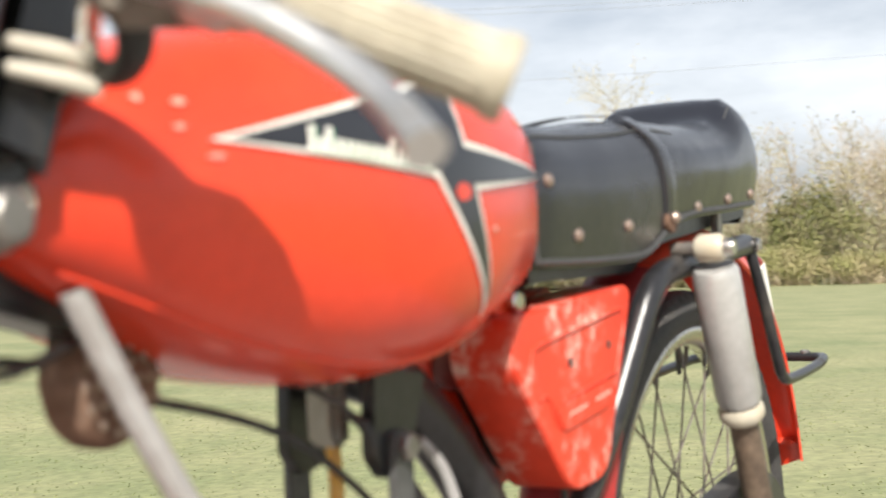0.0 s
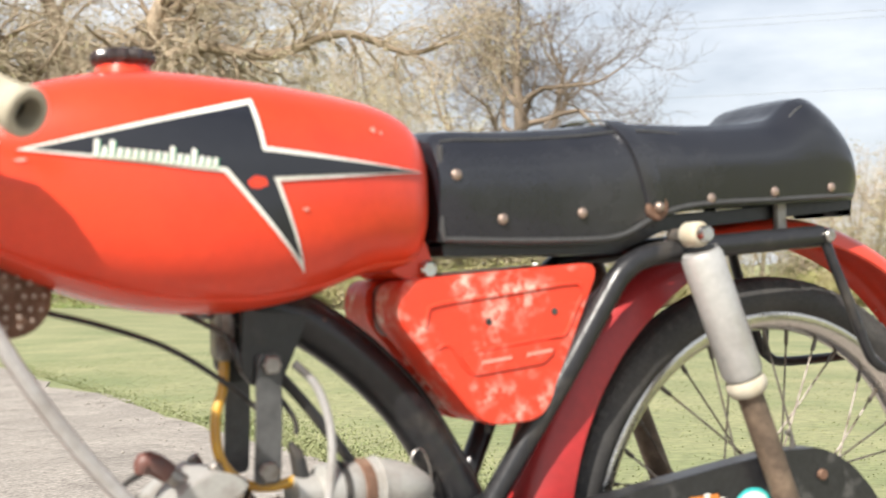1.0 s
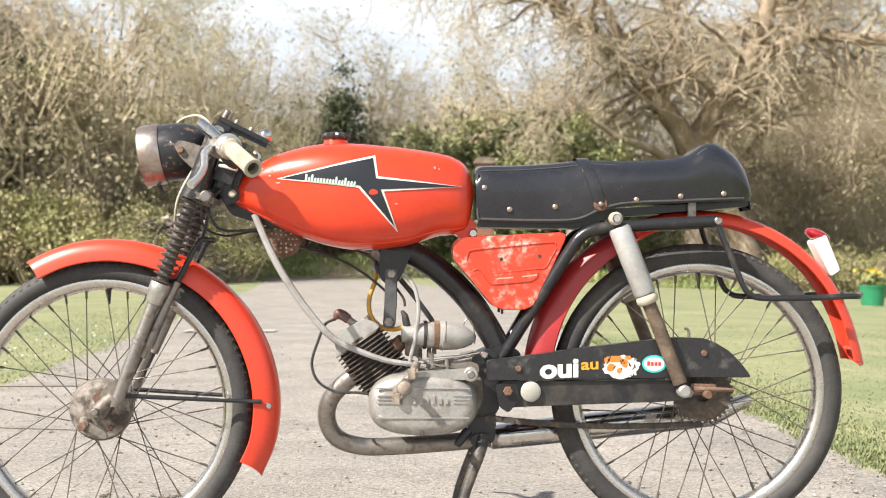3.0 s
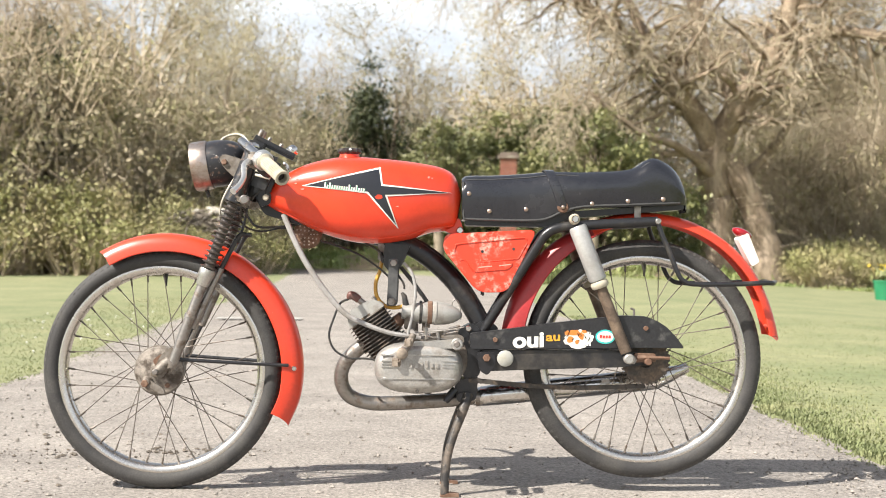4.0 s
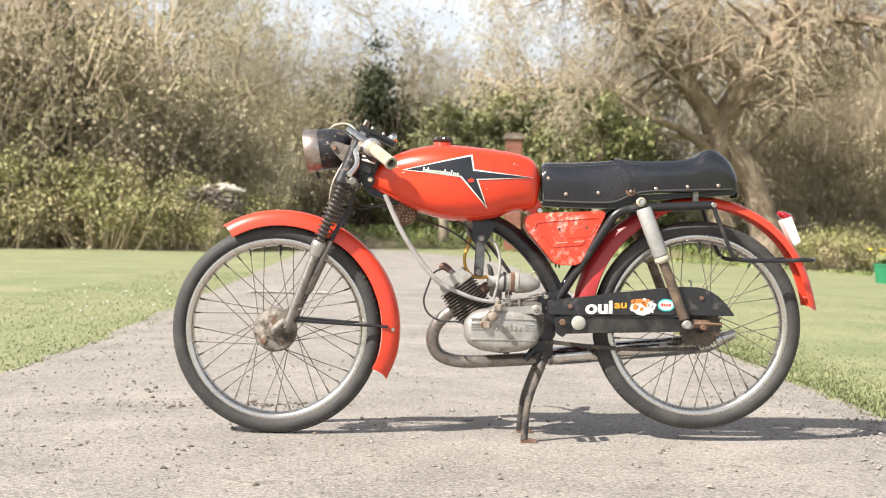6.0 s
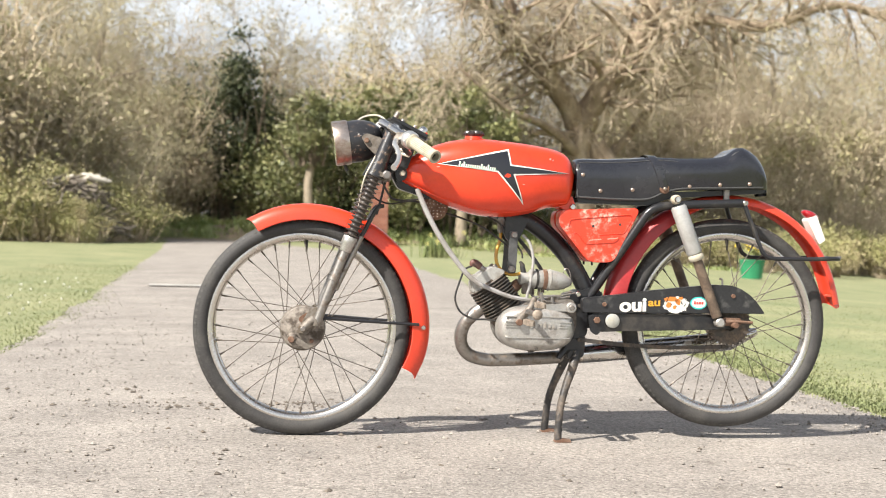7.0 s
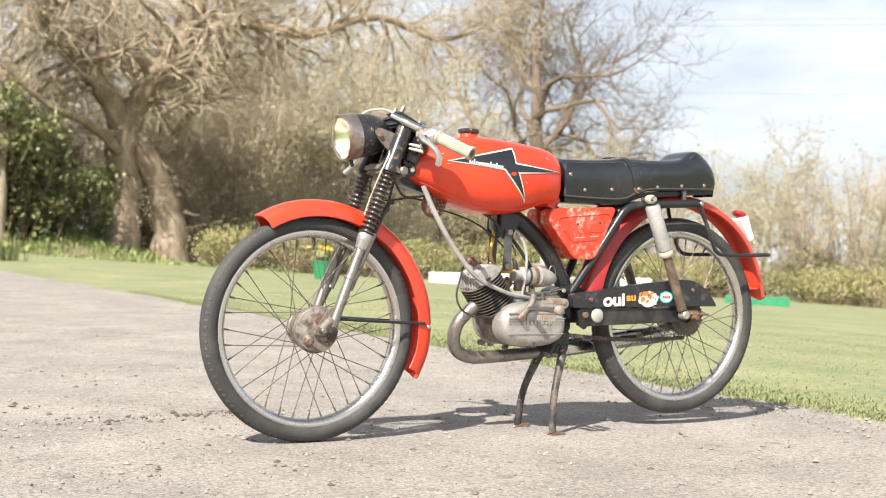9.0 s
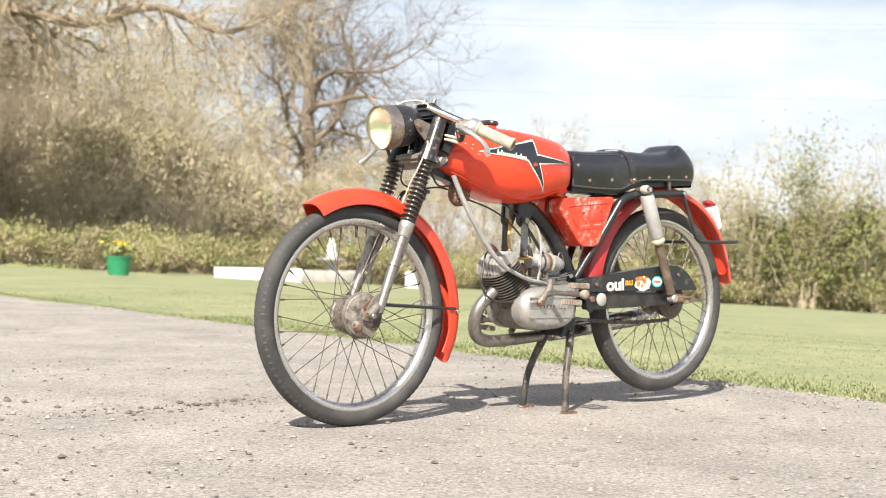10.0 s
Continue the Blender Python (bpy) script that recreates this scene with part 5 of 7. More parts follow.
for i in range(34):
    a = 2 * math.pi * i / 34
    add_box(bm, (0.054, -0.002, -0.0025), (0.0605, 0.002, 0.0025), 0, Matrix.Translation(REAR + Vector((0, -0.056, 0))) @ Matrix.Rotation(a, 4, "Y"))
part("sprocket", bm, IRON, hub)
part("axle", lathe(disc_profile(0.008, -0.112, 0.112), REAR, seg=14), RUST, hub)


def hugging(c, r_of, a0, a1, n, half, drop, point=3.0):
    """A mudguard: an arched strip round c, r_of and drop give its crown radius and the depth of its sides by angle in degrees; it is a thin shell with turned-down sides."""
    bm = bmesh.new()
    cross = []
    for k in range(13):
        u = -1 + 2 * k / 12
        cross.append((half * (math.sin(u * 1.45) / math.sin(1.45)), -(abs(u) ** 2.6)))
    outer, inner = [], []
    for i in range(n + 1):
        a = a0 + (a1 - a0) * i / n
        d = Vector((math.cos(radians(a)), 0, math.sin(radians(a))))
        r = r_of(a)
        sect = [(w, h * drop(a)) for w, h in cross]
        reach = [(1 - (abs(w) / half) ** 1.5) * point for w, h in sect]
        edge = -1 if i == 0 else 1 if i == n else 0
        step = math.copysign(1, a1 - a0)
        ways = [Vector((math.cos(radians(a + edge * step * q)), 0, math.sin(radians(a + edge * step * q)))) for q in reach]
        outer.append([bm.verts.new(c + v * (r + h) + Vector((0, w, 0))) for v, (w, h) in zip(ways, sect)])
        inner.append([bm.verts.new(c + v * (r + h - 0.0022) + Vector((0, w * 0.955, 0))) for v, (w, h) in zip(ways, sect)])
    for grid, flip in ((outer, False), (inner, True)):
        for p, q in zip(grid, grid[1:]):
            for k in range(12):
                f = (p[k], p[k + 1], q[k + 1], q[k])
                bm.faces.new(f[::-1] if flip else f)
    for k in (0, 12):
        for i in range(n):
            bm.faces.new((outer[i][k], outer[i + 1][k], inner[i + 1][k], inner[i][k]))
    for i in (0, n):
        for k in range(12):
            bm.faces.new((outer[i][k], outer[i][k + 1], inner[i][k + 1], inner[i][k]))
    return bm


front_fender = part("front_fender", hugging(FRONT, lambda a: interp(a, [(-22, 0.337), (-10, 0.344), (20, 0.344), (60, 0.336), (100, 0.331), (116, 0.326)]), -21, 116, 70, 0.041, lambda a: interp(a, [(-22, 0.047), (20, 0.048), (50, 0.043), (116, 0.043)])), RED_FENDER, moped, "glossy red front mudguard with scratches")
for s in (-1, 1):
    part("rivet", lathe(disc_profile(0.006, -0.003, 0.003), (-0.262, s * 0.0385, 0.298), seg=12), CHROME, front_fender)
REAR_ARCH = [(8, 0.336), (20, 0.338), (45, 0.350), (70, 0.357), (95, 0.359), (115, 0.358), (135, 0.360), (171, 0.352)]
rear_fender = part("rear_fender", hugging(REAR, lambda a: interp(a, REAR_ARCH), 11, 112, 60, 0.042, lambda a: interp(a, [(90, 0.024), (112, 0.032)])), RED_FENDER, moped, "red rear mudguard with dull scratched paint")
# This length is split off to carry the painted shadow of the side box.
part("lower_guard", hugging(REAR, lambda a: interp(a, REAR_ARCH) - 0.0015, 108, 171, 40, 0.0412, lambda a: interp(a, [(108, 0.031), (130, 0.044), (171, 0.052)]), 0.0), SHADED_GUARD_RED, rear_fender, "lower length behind the side boxes, in red darkened for their shadow")
bm = bmesh.new()
add_box(bm, (0.893, -0.030, 0.404), (0.907, 0.030, 0.411), 0.002, Matrix.Rotation(radians(0), 4, "Y"))
part("end_lip", bm, RED_WORN, rear_fender)
lamp = part("tail_lamp", plate(rounded([(0.816, 0.622), (0.842, 0.636), (0.871, 0.564), (0.852, 0.552)], 0.006), -0.024, 0.024, 0.004), WHITE_PLASTIC, moped, "white tail lamp housing")
bm = bmesh.new()
bmesh.ops.create_uvsphere(bm, u_segments=24, v_segments=12, radius=1, matrix=Matrix.Translation((0.832, 0, 0.634)) @ Matrix.Rotation(radians(24), 4, "Y") @ Matrix.Diagonal((0.027, 0.024, 0.012, 1)))
part("lens", bm, LAMP_RED, lamp, "red tail lamp lens")

# ---- fork, steering head and headlamp ----
lean = Vector((0.368, 0, 1)).normalized()


def on_fork(z, y=0.0, dx=0.0):
    return Vector((-0.462 + 0.368 * (z - 0.55) + dx, y, z))


for s in (-1, 1):
    y = 0.069 * s
    leg = part("fork_leg", tube([on_fork(0.300, y), on_fork(0.36, y), on_fork(0.372, y), on_fork(0.44, y), on_fork(0.53, y)], [0.0125, 0.0125, 0.0135, 0.0125, 0.0120], 16, 1), STEEL, moped, "tarnished chrome fork slider")
    part("collar", lathe([(0, -0.024), (0.0145, -0.024), (0.0165, -0.020), (0.0172, -0.006), (0.0195, -0.002), (0.0200, 0.014), (0.0185, 0.018), (0.0135, 0.018), (0, 0.018)], on_fork(0.521, y), lean, 20), ALLOY, leg)
    part("ring", lathe([(0.0120, -0.005), (0.0155, -0.004), (0.0155, 0.004), (0.0120, 0.005)], on_fork(0.425, y), lean, 18), STEEL, leg)
    part("stanchion", tube([on_fork(0.53, y), on_fork(0.72, y)], 0.0115, 14, 1), IRON, leg)
    ribs = []
    for k in range(14):
        h = 0.171 * k / 13.5
        ribs += [(0.0122, h), (0.0126, h + 0.0028), (0.0190, h + 0.0040), (0.0214, h + 0.0052), (0.0218, h + 0.0062), (0.0212, h + 0.0072), (0.0186, h + 0.0082), (0.0126, h + 0.0094), (0.0122, h + 0.0120)]
    part("gaiter", lathe([(0.0125, 0.0)] + ribs + [(0.0125, 0.178)], on_fork(0.536, y), lean, 24), GAITER, leg, "dark ribbed rubber gaiter")
    bm = tube([on_fork(0.302, y), on_fork(0.315, y * 1.02, -0.012), Vector((FRONT.x, 0.074 * s, FRONT.z))], [0.014, 0.013, 0.012], 10, 3)
    add_plate(bm, rounded([(-0.606, 0.280), (-0.574, 0.276), (-0.538, 0.330), (-0.552, 0.352), (-0.576, 0.334)], 0.008), 0.068 * s - 0.005, 0.068 * s + 0.005, 0.0015)
    part("fork_end", bm, ALLOY_DIRTY, leg)
    shroud = part("fork_shroud", tube([on_fork(0.700, y), on_fork(0.706, y), on_fork(0.74, y), on_fork(0.815, y), on_fork(0.828, y)], [0.0275, 0.0270, 0.0215, 0.0195, 0.0170], 18, 1), HEAD_SHELL, moped, "worn dark fork shroud")
    part("cap_nut", lathe([(0, 0), (0.013, 0), (0.013, 0.008), (0.008, 0.014), (0, 0.016)], on_fork(0.828, y), lean, 6), CHROME, shroud, smooth=False)
    damper = part("damper", tube([(-0.402, 0.052 * s, 0.610), (-0.440, 0.056 * s, 0.535)], 0.0060, 10, 1), BLACK_PAINT, moped, "black damper rod beside the fork")
    part("tube", tube([(-0.438, 0.056 * s, 0.540), (-0.505, 0.062 * s, 0.395)], [0.0085, 0.0085], 12, 1), STEEL, damper)
    part("lower_rod", tube([(-0.505, 0.062 * s, 0.397), (-0.535, 0.066 * s, 0.335)], 0.005, 8, 1), BLACK_PAINT, damper)
    part("hook", tube([(-0.402, 0.052 * s, 0.610), (-0.392, 0.050 * s, 0.622), (-0.380, 0.046 * s, 0.622)], 0.0058, 8, 4), BLACK_PAINT, damper)
    part("fender_stay", tube([(-0.545, 0.062 * s, 0.321), (-0.52, 0.062 * s, 0.319), (-0.40, 0.052 * s, 0.312), (-0.275, 0.043 * s, 0.306)], [0.0062, 0.0045, 0.0042, 0.0042], 8, 3), BLACK_PAINT, moped, "black mudguard stay")

clamp = part("lower_yoke", box((-0.030, -0.094, -0.014), (0.030, 0.094, 0.014), 0.008, Matrix.Translation(on_fork(0.706, 0, 0.012)) @ Matrix.Rotation(radians(20), 4, "Y")), ALLOY_DIRTY, moped, "dull alloy lower fork yoke")
for s in (-1, 1):
    part("bolt", lathe(disc_profile(0.0115, -0.006, 0.006, 0.003), (-0.377, 0.098 * s, 0.704), seg=16), STEEL, clamp)
part("upper_yoke", box((-0.028, -0.088, -0.009), (0.028, 0.088, 0.009), 0.006, Matrix.Translation(on_fork(0.822, 0, 0.010)) @ Matrix.Rotation(radians(20), 4, "Y")), BLACK_PAINT, moped)
head = part("steering_head", tube([(-0.385, 0, 0.700), (-0.343, 0, 0.815)], 0.021, 18, 1), BLACK_PAINT, moped, "black steering head tube")
part("head_cowl", box((-0.026, -0.072, -0.050), (0.026, 0.072, 0.048), 0.012, Matrix.Translation(on_fork(0.768, 0, 0.050)) @ Matrix.Rotation(radians(20), 4, "Y")), BLACK_PAINT, head)
part("gusset", plate(rounded([(-0.375, 0.735), (-0.350, 0.760), (-0.245, 0.690), (-0.250, 0.645), (-0.340, 0.672)], 0.01), -0.020, 0.020, 0.004), BLACK_PAINT, head)

nose = Vector((-1, 0, -0.16)).normalized()
hc = Vector((-0.455, 0, 0.797))
lamp = part("headlamp", lathe([(0.0565, 0.030), (0.0575, 0.0), (0.055, -0.024), (0.047, -0.048), (0.033, -0.064), (0.015, -0.072), (0, -0.073)], hc, nose, 40), HEAD_SHELL, moped, "chipped black headlamp shell")
part("bezel", lathe([(0.0555, 0.020), (0.0590, 0.020), (0.0605, 0.026), (0.0605, 0.058), (0.0590, 0.0615), (0.0558, 0.0605), (0.0550, 0.054), (0.0565, 0.050)], hc, nose, 48, close=True), HEAD_RIM, lamp, "rusted chrome bezel")
ups = Vector((0, 0, 1)) - nose * nose.z
ups.normalize()
part("reflector", lathe([(0.0552, 0.052), (0.049, 0.036), (0.034, 0.018), (0.018, 0.008), (0.0, 0.005)], hc, nose, 36), REFLECT, lamp)
part("bulb", lathe([(0, 0.010), (0.006, 0.010), (0.008, 0.018), (0.006, 0.026), (0, 0.029)], hc, nose, 14), WHITE_PLASTIC, lamp)
glass = part("glass", lathe([(0.0552, 0.0540), (0.042, 0.0610), (0.024, 0.0645), (0, 0.0660), (0, 0.0635), (0.024, 0.0620), (0.042, 0.0585), (0.0538, 0.0525)], hc, nose, 36, close=True), GLASS, lamp, "clear domed headlamp glass")
glass.visible_shadow = False
for s in (-1, 1):
    part("bracket", plate(rounded([(-0.446, 0.806), (-0.432, 0.816), (-0.378, 0.800), (-0.372, 0.752), (-0.392, 0.744), (-0.432, 0.782)], 0.008), s * 0.060 - 0.002, s * 0.060 + 0.002, 0.0008), ALLOY_DIRTY, lamp, "stained steel lamp bracket")
    part("bolt", lathe(disc_profile(0.0075, -0.005, 0.005, 0.0015), (-0.431, s * 0.064, 0.796), seg=6), RUST, lamp, smooth=False)
part("bezel_screw", tube([hc + nose * 0.04 - ups * 0.058, hc + nose * 0.036 - ups * 0.078], 0.005, 8, 1), CABLE_BLACK, lamp)

# ---- handlebars ----
for s in (-1, 1):
    def P(x, y, z):
        return (x, -y * s, z)
    bar = part("handlebar", tube([P(-0.392, -0.052, 0.848), P(-0.379, -0.072, 0.838), P(-0.316, -0.174, 0.788), P(-0.280, -0.236, 0.757)], 0.0108, 16, 3), CHROME, moped, "chromed clip-on handlebar")
    bm = bmesh.new()
    a, b = Vector(P(-0.321, -0.170, 0.791)), Vector(P(-0.2665, -0.2590, 0.7455))
    way = (b - a).normalized()
    u = way.orthogonal().normalized()
    v = way.cross(u)
    outline = []
    L = (b - a).length
    prof = [(0.0165, 0.0), (0.0200, 0.002), (0.0200, 0.009), (0.0172, 0.012), (0.0158, 0.016)] + [(0.0156, 0.02 + (L - 0.034) * k / 3) for k in range(4)] + [(0.0162, L - 0.010), (0.0178, L - 0.007), (0.0178, L - 0.002), (0.0165, L), (0.0112, L), (0.0112, L - 0.022), (0, L - 0.022)]
    rings = []
    for i in range(60):
        t = 2 * math.pi * i / 60
        d = u * math.cos(t) + v * math.sin(t)
        rib = -0.0013 if i % 3 == 0 else 0.0
        rings.append([bm.verts.new(a + d * max(r + (rib if 4 <= k <= 8 else 0), 0) + way * h) for k, (r, h) in enumerate(prof)])
    for i in range(60):
        p, q = rings[i], rings[(i + 1) % 60]
        for k in range(len(prof) - 1):
            bm.faces.new((p[k], p[k + 1], q[k + 1], q[k]))
    bmesh.ops.remove_doubles(bm, verts=bm.verts, dist=1e-6)
    part("grip", bm, GRIP, bar, "yellowed ribbed rubber grip", angle=25)
    part("collar", lathe([(0.012, -0.020), (0.0215, -0.019), (0.0235, -0.015), (0.0235, 0.001), (0.0210, 0.004), (0.012, 0.004)], a, way, 28, close=True), POLISHED, bar, "bright alloy collar")
    # A flat black disc stands in for the shade inside the bore.
    part("bar_end", lathe(disc_profile(0.0113, -0.002, 0.0, 0.0003), b - way * 0.0185, way, 20), CABLE_BLACK, bar, "black disc painted as the shade inside the hollow bar end")
    part("perch", box((-0.021, -0.032, -0.019), (0.021, 0.032, 0.016), 0.010, Matrix.Translation(P(-0.333, -0.148, 0.795)) @ Matrix.Rotation(radians(-55 * s), 4, "Z") @ Matrix.Rotation(radians(22), 4, "Y")), ALLOY_DIRTY, bar)
    part("lever", tube([P(-0.340, -0.122, 0.800), P(-0.354, -0.142, 0.795), P(-0.365, -0.180, 0.781), P(-0.361, -0.212, 0.766), P(-0.358, -0.240, 0.748), P(-0.363, -0.264, 0.730), P(-0.375, -0.283, 0.714)], [0.0080, 0.0090, 0.0075, 0.0068, 0.0066, 0.0068, 0.0082], 10, 5), POLISHED, bar, "polished brake lever")
    part("pivot", lathe(disc_profile(0.0085, -0.019, 0.019, 0.002), P(-0.351, -0.138, 0.796), (0.1, 0, 1), 14), ALLOY_DIRTY, bar)
    part("cable_elbow", tube([P(-0.350, -0.124, 0.800), P(-0.338, -0.130, 0.780), P(-0.330, -0.124, 0.768), P(-0.322, -0.108, 0.762), P(-0.317, -0.092, 0.764)], [0.009, 0.0085, 0.0075, 0.0065, 0.0055], 10, 4), CABLE_BLACK, bar)
    part("adjuster", tube([P(-0.352, -0.128, 0.800), P(-0.330, -0.100, 0.778), P(-0.316, -0.086, 0.768)], [0.0052, 0.0048, 0.004], 8, 3), CHROME, bar)
for dz in (0.0, -0.011):
    part("cable_ferrule", tube([(-0.318, -0.092, 0.767 + dz), (-0.330, -0.087, 0.771 + dz), (-0.354, -0.076, 0.776 + dz)], [0.0042, 0.0048, 0.0030], 9, 2), CABLE_WHITE, moped, "off-white cable ferrule")
tilt = Matrix.Translation((-0.314, 0, 0.836)) @ Matrix.Rotation(radians(26), 4, "Y")
top_plate = part("top_plate", box((-0.062, -0.040, -0.010), (0.062, 0.040, 0.007), 0.008, tilt), BLACK_PAINT, moped, "black top plate over the steering head")
part("clamp_block", box((-0.058, -0.056, -0.022), (-0.016, 0.056, -0.004), 0.006, tilt), BLACK_PAINT, top_plate)
part("dome_nut", lathe([(0, 0.019), (0.006, 0.018), (0.010, 0.014), (0.0125, 0.009), (0.013, 0.006), (0.016, 0.005), (0.016, 0.0), (0, 0.0)], tilt @ Vector((0.038, 0, 0.007)), (0.44, 0, 0.9), 18), CHROME, top_plate)
for dx, dy, r, h in ((-0.046, -0.022, 0.006, 0.018), (-0.046, 0.022, 0.006, 0.018), (-0.024, 0.0, 0.005, 0.010), (0.012, -0.026, 0.005, 0.008)):
    part("stud", lathe([(0, h), (r * 0.7, h), (r, h - 0.002), (r, 0.0), (0, 0.0)], tilt @ Vector((dx, dy, 0.007)), (0.44, 0, 0.9), 10), STEEL, top_plate)
tab = part("tank_tab", plate(rounded([(-0.354, 0.728), (-0.336, 0.742), (-0.318, 0.716), (-0.322, 0.696), (-0.346, 0.688)], 0.006), -0.053, -0.046, 0.0015), BLACK_PAINT, moped, "black mounting tab at the nose of the tank")
part("bolt", lathe(disc_profile(0.0080, -0.005, 0.004, 0.0025), (-0.332, -0.055, 0.712), seg=14), CREAM, tab)

# ---- tank ----
TOP = [(-0.346, 0.722), (-0.335, 0.737), (-0.310, 0.757), (-0.275, 0.778), (-0.22, 0.800), (-0.142, 0.8135), (-0.032, 0.8080), (0.062, 0.7960), (0.105, 0.784), (0.128, 0.764), (0.139, 0.730)]
BOT = [(-0.346, 0.708), (-0.330, 0.692), (-0.27, 0.660), (-0.209, 0.631), (-0.132, 0.608), (-0.055, 0.602), (0.013, 0.612), (0.067, 0.630), (0.110, 0.636), (0.129, 0.650), (0.139, 0.700)]
WID = [(-0.346, 0.020), (-0.335, 0.038), (-0.31, 0.056), (-0.27, 0.076), (-0.20, 0.098), (-0.12, 0.112), (-0.04, 0.114), (0.04, 0.104), (0.09, 0.090), (0.124, 0.073), (0.139, 0.046)]


def tank_half(x, z):
    """The half width of the tank at x, z."""
    t, b, w = interp(x, TOP), interp(x, BOT), interp(x, WID)
    u = min(abs((z - (t + b) / 2) / ((t - b) / 2)), 1.0)
    return w * (1 - u ** 3) ** (1 / 3)


bm = bmesh.new()
rings = []
for i in range(61):
    x = -0.346 + 0.485 * (0.5 - 0.5 * math.cos(math.pi * i / 60))
    t, b, w = interp(x, TOP), interp(x, BOT), interp(x, WID)
    ring = []
    for k in range(48):
        a = 2 * math.pi * k / 48
        c, s = math.cos(a), math.sin(a)
        ring.append(bm.verts.new((x, w * math.copysign(abs(c) ** 0.667, c), (t + b) / 2 + (t - b) / 2 * math.copysign(abs(s) ** 0.667, s))))
    rings.append(ring)
for p, q in zip(rings, rings[1:]):
    for k in range(48):
        bm.faces.new((p[k], p[(k + 1) % 48], q[(k + 1) % 48], q[k]))
bm.faces.new(rings[0][::-1])
bm.faces.new(rings[-1])
tank = part("fuel_tank", bm, RED, moped, "glossy orange-red fuel tank with small paint chips", angle=60)
for s in (-1, 1):
    seam = []
    for i in range(30):
        x = -0.30 + 0.42 * i / 29
        t, b = interp(x, TOP), interp(x, BOT)
        z = b + (t - b) * 0.065
        seam.append((x, s * (tank_half(x, z) - 0.0005), z))
    part("seam", tube(seam, 0.0022, 6, 2), RED, tank)


def decal(name, outline, side, lift, material, parent, cuts=0.012):
    """A thin skin cut to the outline in the x-z plane and laid on the tank's flank."""
    bm = bmesh.new()
    f = bm.faces.new([bm.verts.new((x, 0, z)) for x, z in outline])
    xs, zs = [p[0] for p in outline], [p[1] for p in outline]
    x = min(xs) + cuts
    while x < max(xs):
        bmesh.ops.bisect_plane(bm, geom=bm.verts[:] + bm.edges[:] + bm.faces[:], plane_co=(x, 0, 0), plane_no=(1, 0, 0))
        x += cuts
    z = min(zs) + cuts
    while z < max(zs):
        bmesh.ops.bisect_plane(bm, geom=bm.verts[:] + bm.edges[:] + bm.faces[:], plane_co=(0, 0, z), plane_no=(0, 0, 1))
        z += cuts
    bmesh.ops.triangulate(bm, faces=bm.faces[:])
    for v in bm.verts:
        v.co.y = side * (tank_half(v.co.x, v.co.z) + lift)
    top = bm.faces[:]
    ext = bmesh.ops.extrude_face_region(bm, geom=top)
    for v in ext["geom"]:
        if isinstance(v, bmesh.types.BMVert):
            v.co.y -= side * 0.0012
    return part(name, bm, material, parent, angle=70)


STAR = [(-0.243, 0.739), (-0.053, 0.784), (-0.047, 0.7425), (0.117, 0.7245), (-0.036, 0.7135), (-0.009, 0.636), (-0.084, 0.7205)]


def inset(outline, d):
    """The outline moved inwards by d."""
    out = []
    k = len(outline)
    for i in range(k):
        p, a, b = Vector(outline[i]), Vector(outline[i - 1]), Vector(outline[(i + 1) % k])
        n1 = Vector(((p - a).y, -(p - a).x)).normalized()
        n2 = Vector(((b - p).y, -(b - p).x)).normalized()
        n = n1 + n2
        out.append(tuple(p + n * (d / max(n.dot(n1), 0.15))))
    return out


for s in (-1, 1):
    emblem = decal("star_border", STAR, s, 0.0016, DECAL_WHITE, tank)
    decal("star", inset(STAR, 0.0042), s, 0.0022, DECAL_BLACK, emblem)
    # worn maker's mark, as plain bars
    for i in range(17):
        x = -0.1870 + 0.0058 * i
        z = 0.7375 - 0.0006 * i
        tall = 0.0055 if i in (0, 2, 10, 13) else 0.0
        lean = 0.0014
        decal("mark_edge", [(x + 0.0010, z - 0.0046), (x + 0.0010 + lean, z + 0.0036 + tall), (x + 0.0043 + lean, z + 0.0032 + tall), (x + 0.0043, z - 0.0050)], s, 0.0025, LETTER_GREEN, emblem, 0.02)
        decal("mark_bar", [(x, z - 0.0040), (x + lean, z + 0.0042 + tall), (x + 0.0032 + lean, z + 0.0038 + tall), (x + 0.0032, z - 0.0044)], s, 0.0028, DECAL_WHITE, emblem, 0.02)
    for x, z, w, h in ((-0.272, 0.759, 0.0022, 0.0020), (-0.254, 0.757, 0.0034, 0.0018), (-0.257, 0.745, 0.0030, 0.0015), (-0.240, 0.7310, 0.0050, 0.0014), (0.062, 0.761, 0.003, 0.003), (-0.012, 0.690, 0.003, 0.0015), (0.070, 0.7585, 0.002, 0.002)):
        decal("paint_chip", [(x - w, z), (x - w * 0.4, z + h * 0.7), (x + w * 0.5, z + h), (x + w, z - h * 0.2), (x + w * 0.2, z - h), (x - w * 0.7, z - h * 0.6)], s, 0.0014, PAINT_CHIP, tank, 0.02)
    decal("paint_spot", [(-0.065, 0.713), (-0.058, 0.718), (-0.049, 0.716), (-0.047, 0.710), (-0.055, 0.707), (-0.063, 0.708)], s, 0.0026, RED, emblem, 0.02)
cap = part("filler_neck", lathe([(0.026, -0.008), (0.024, 0.006), (0.022, 0.012), (0, 0.012)], (-0.134, 0, 0.813), (0, 0, 1), 28), RED, tank)
bm = bmesh.new()
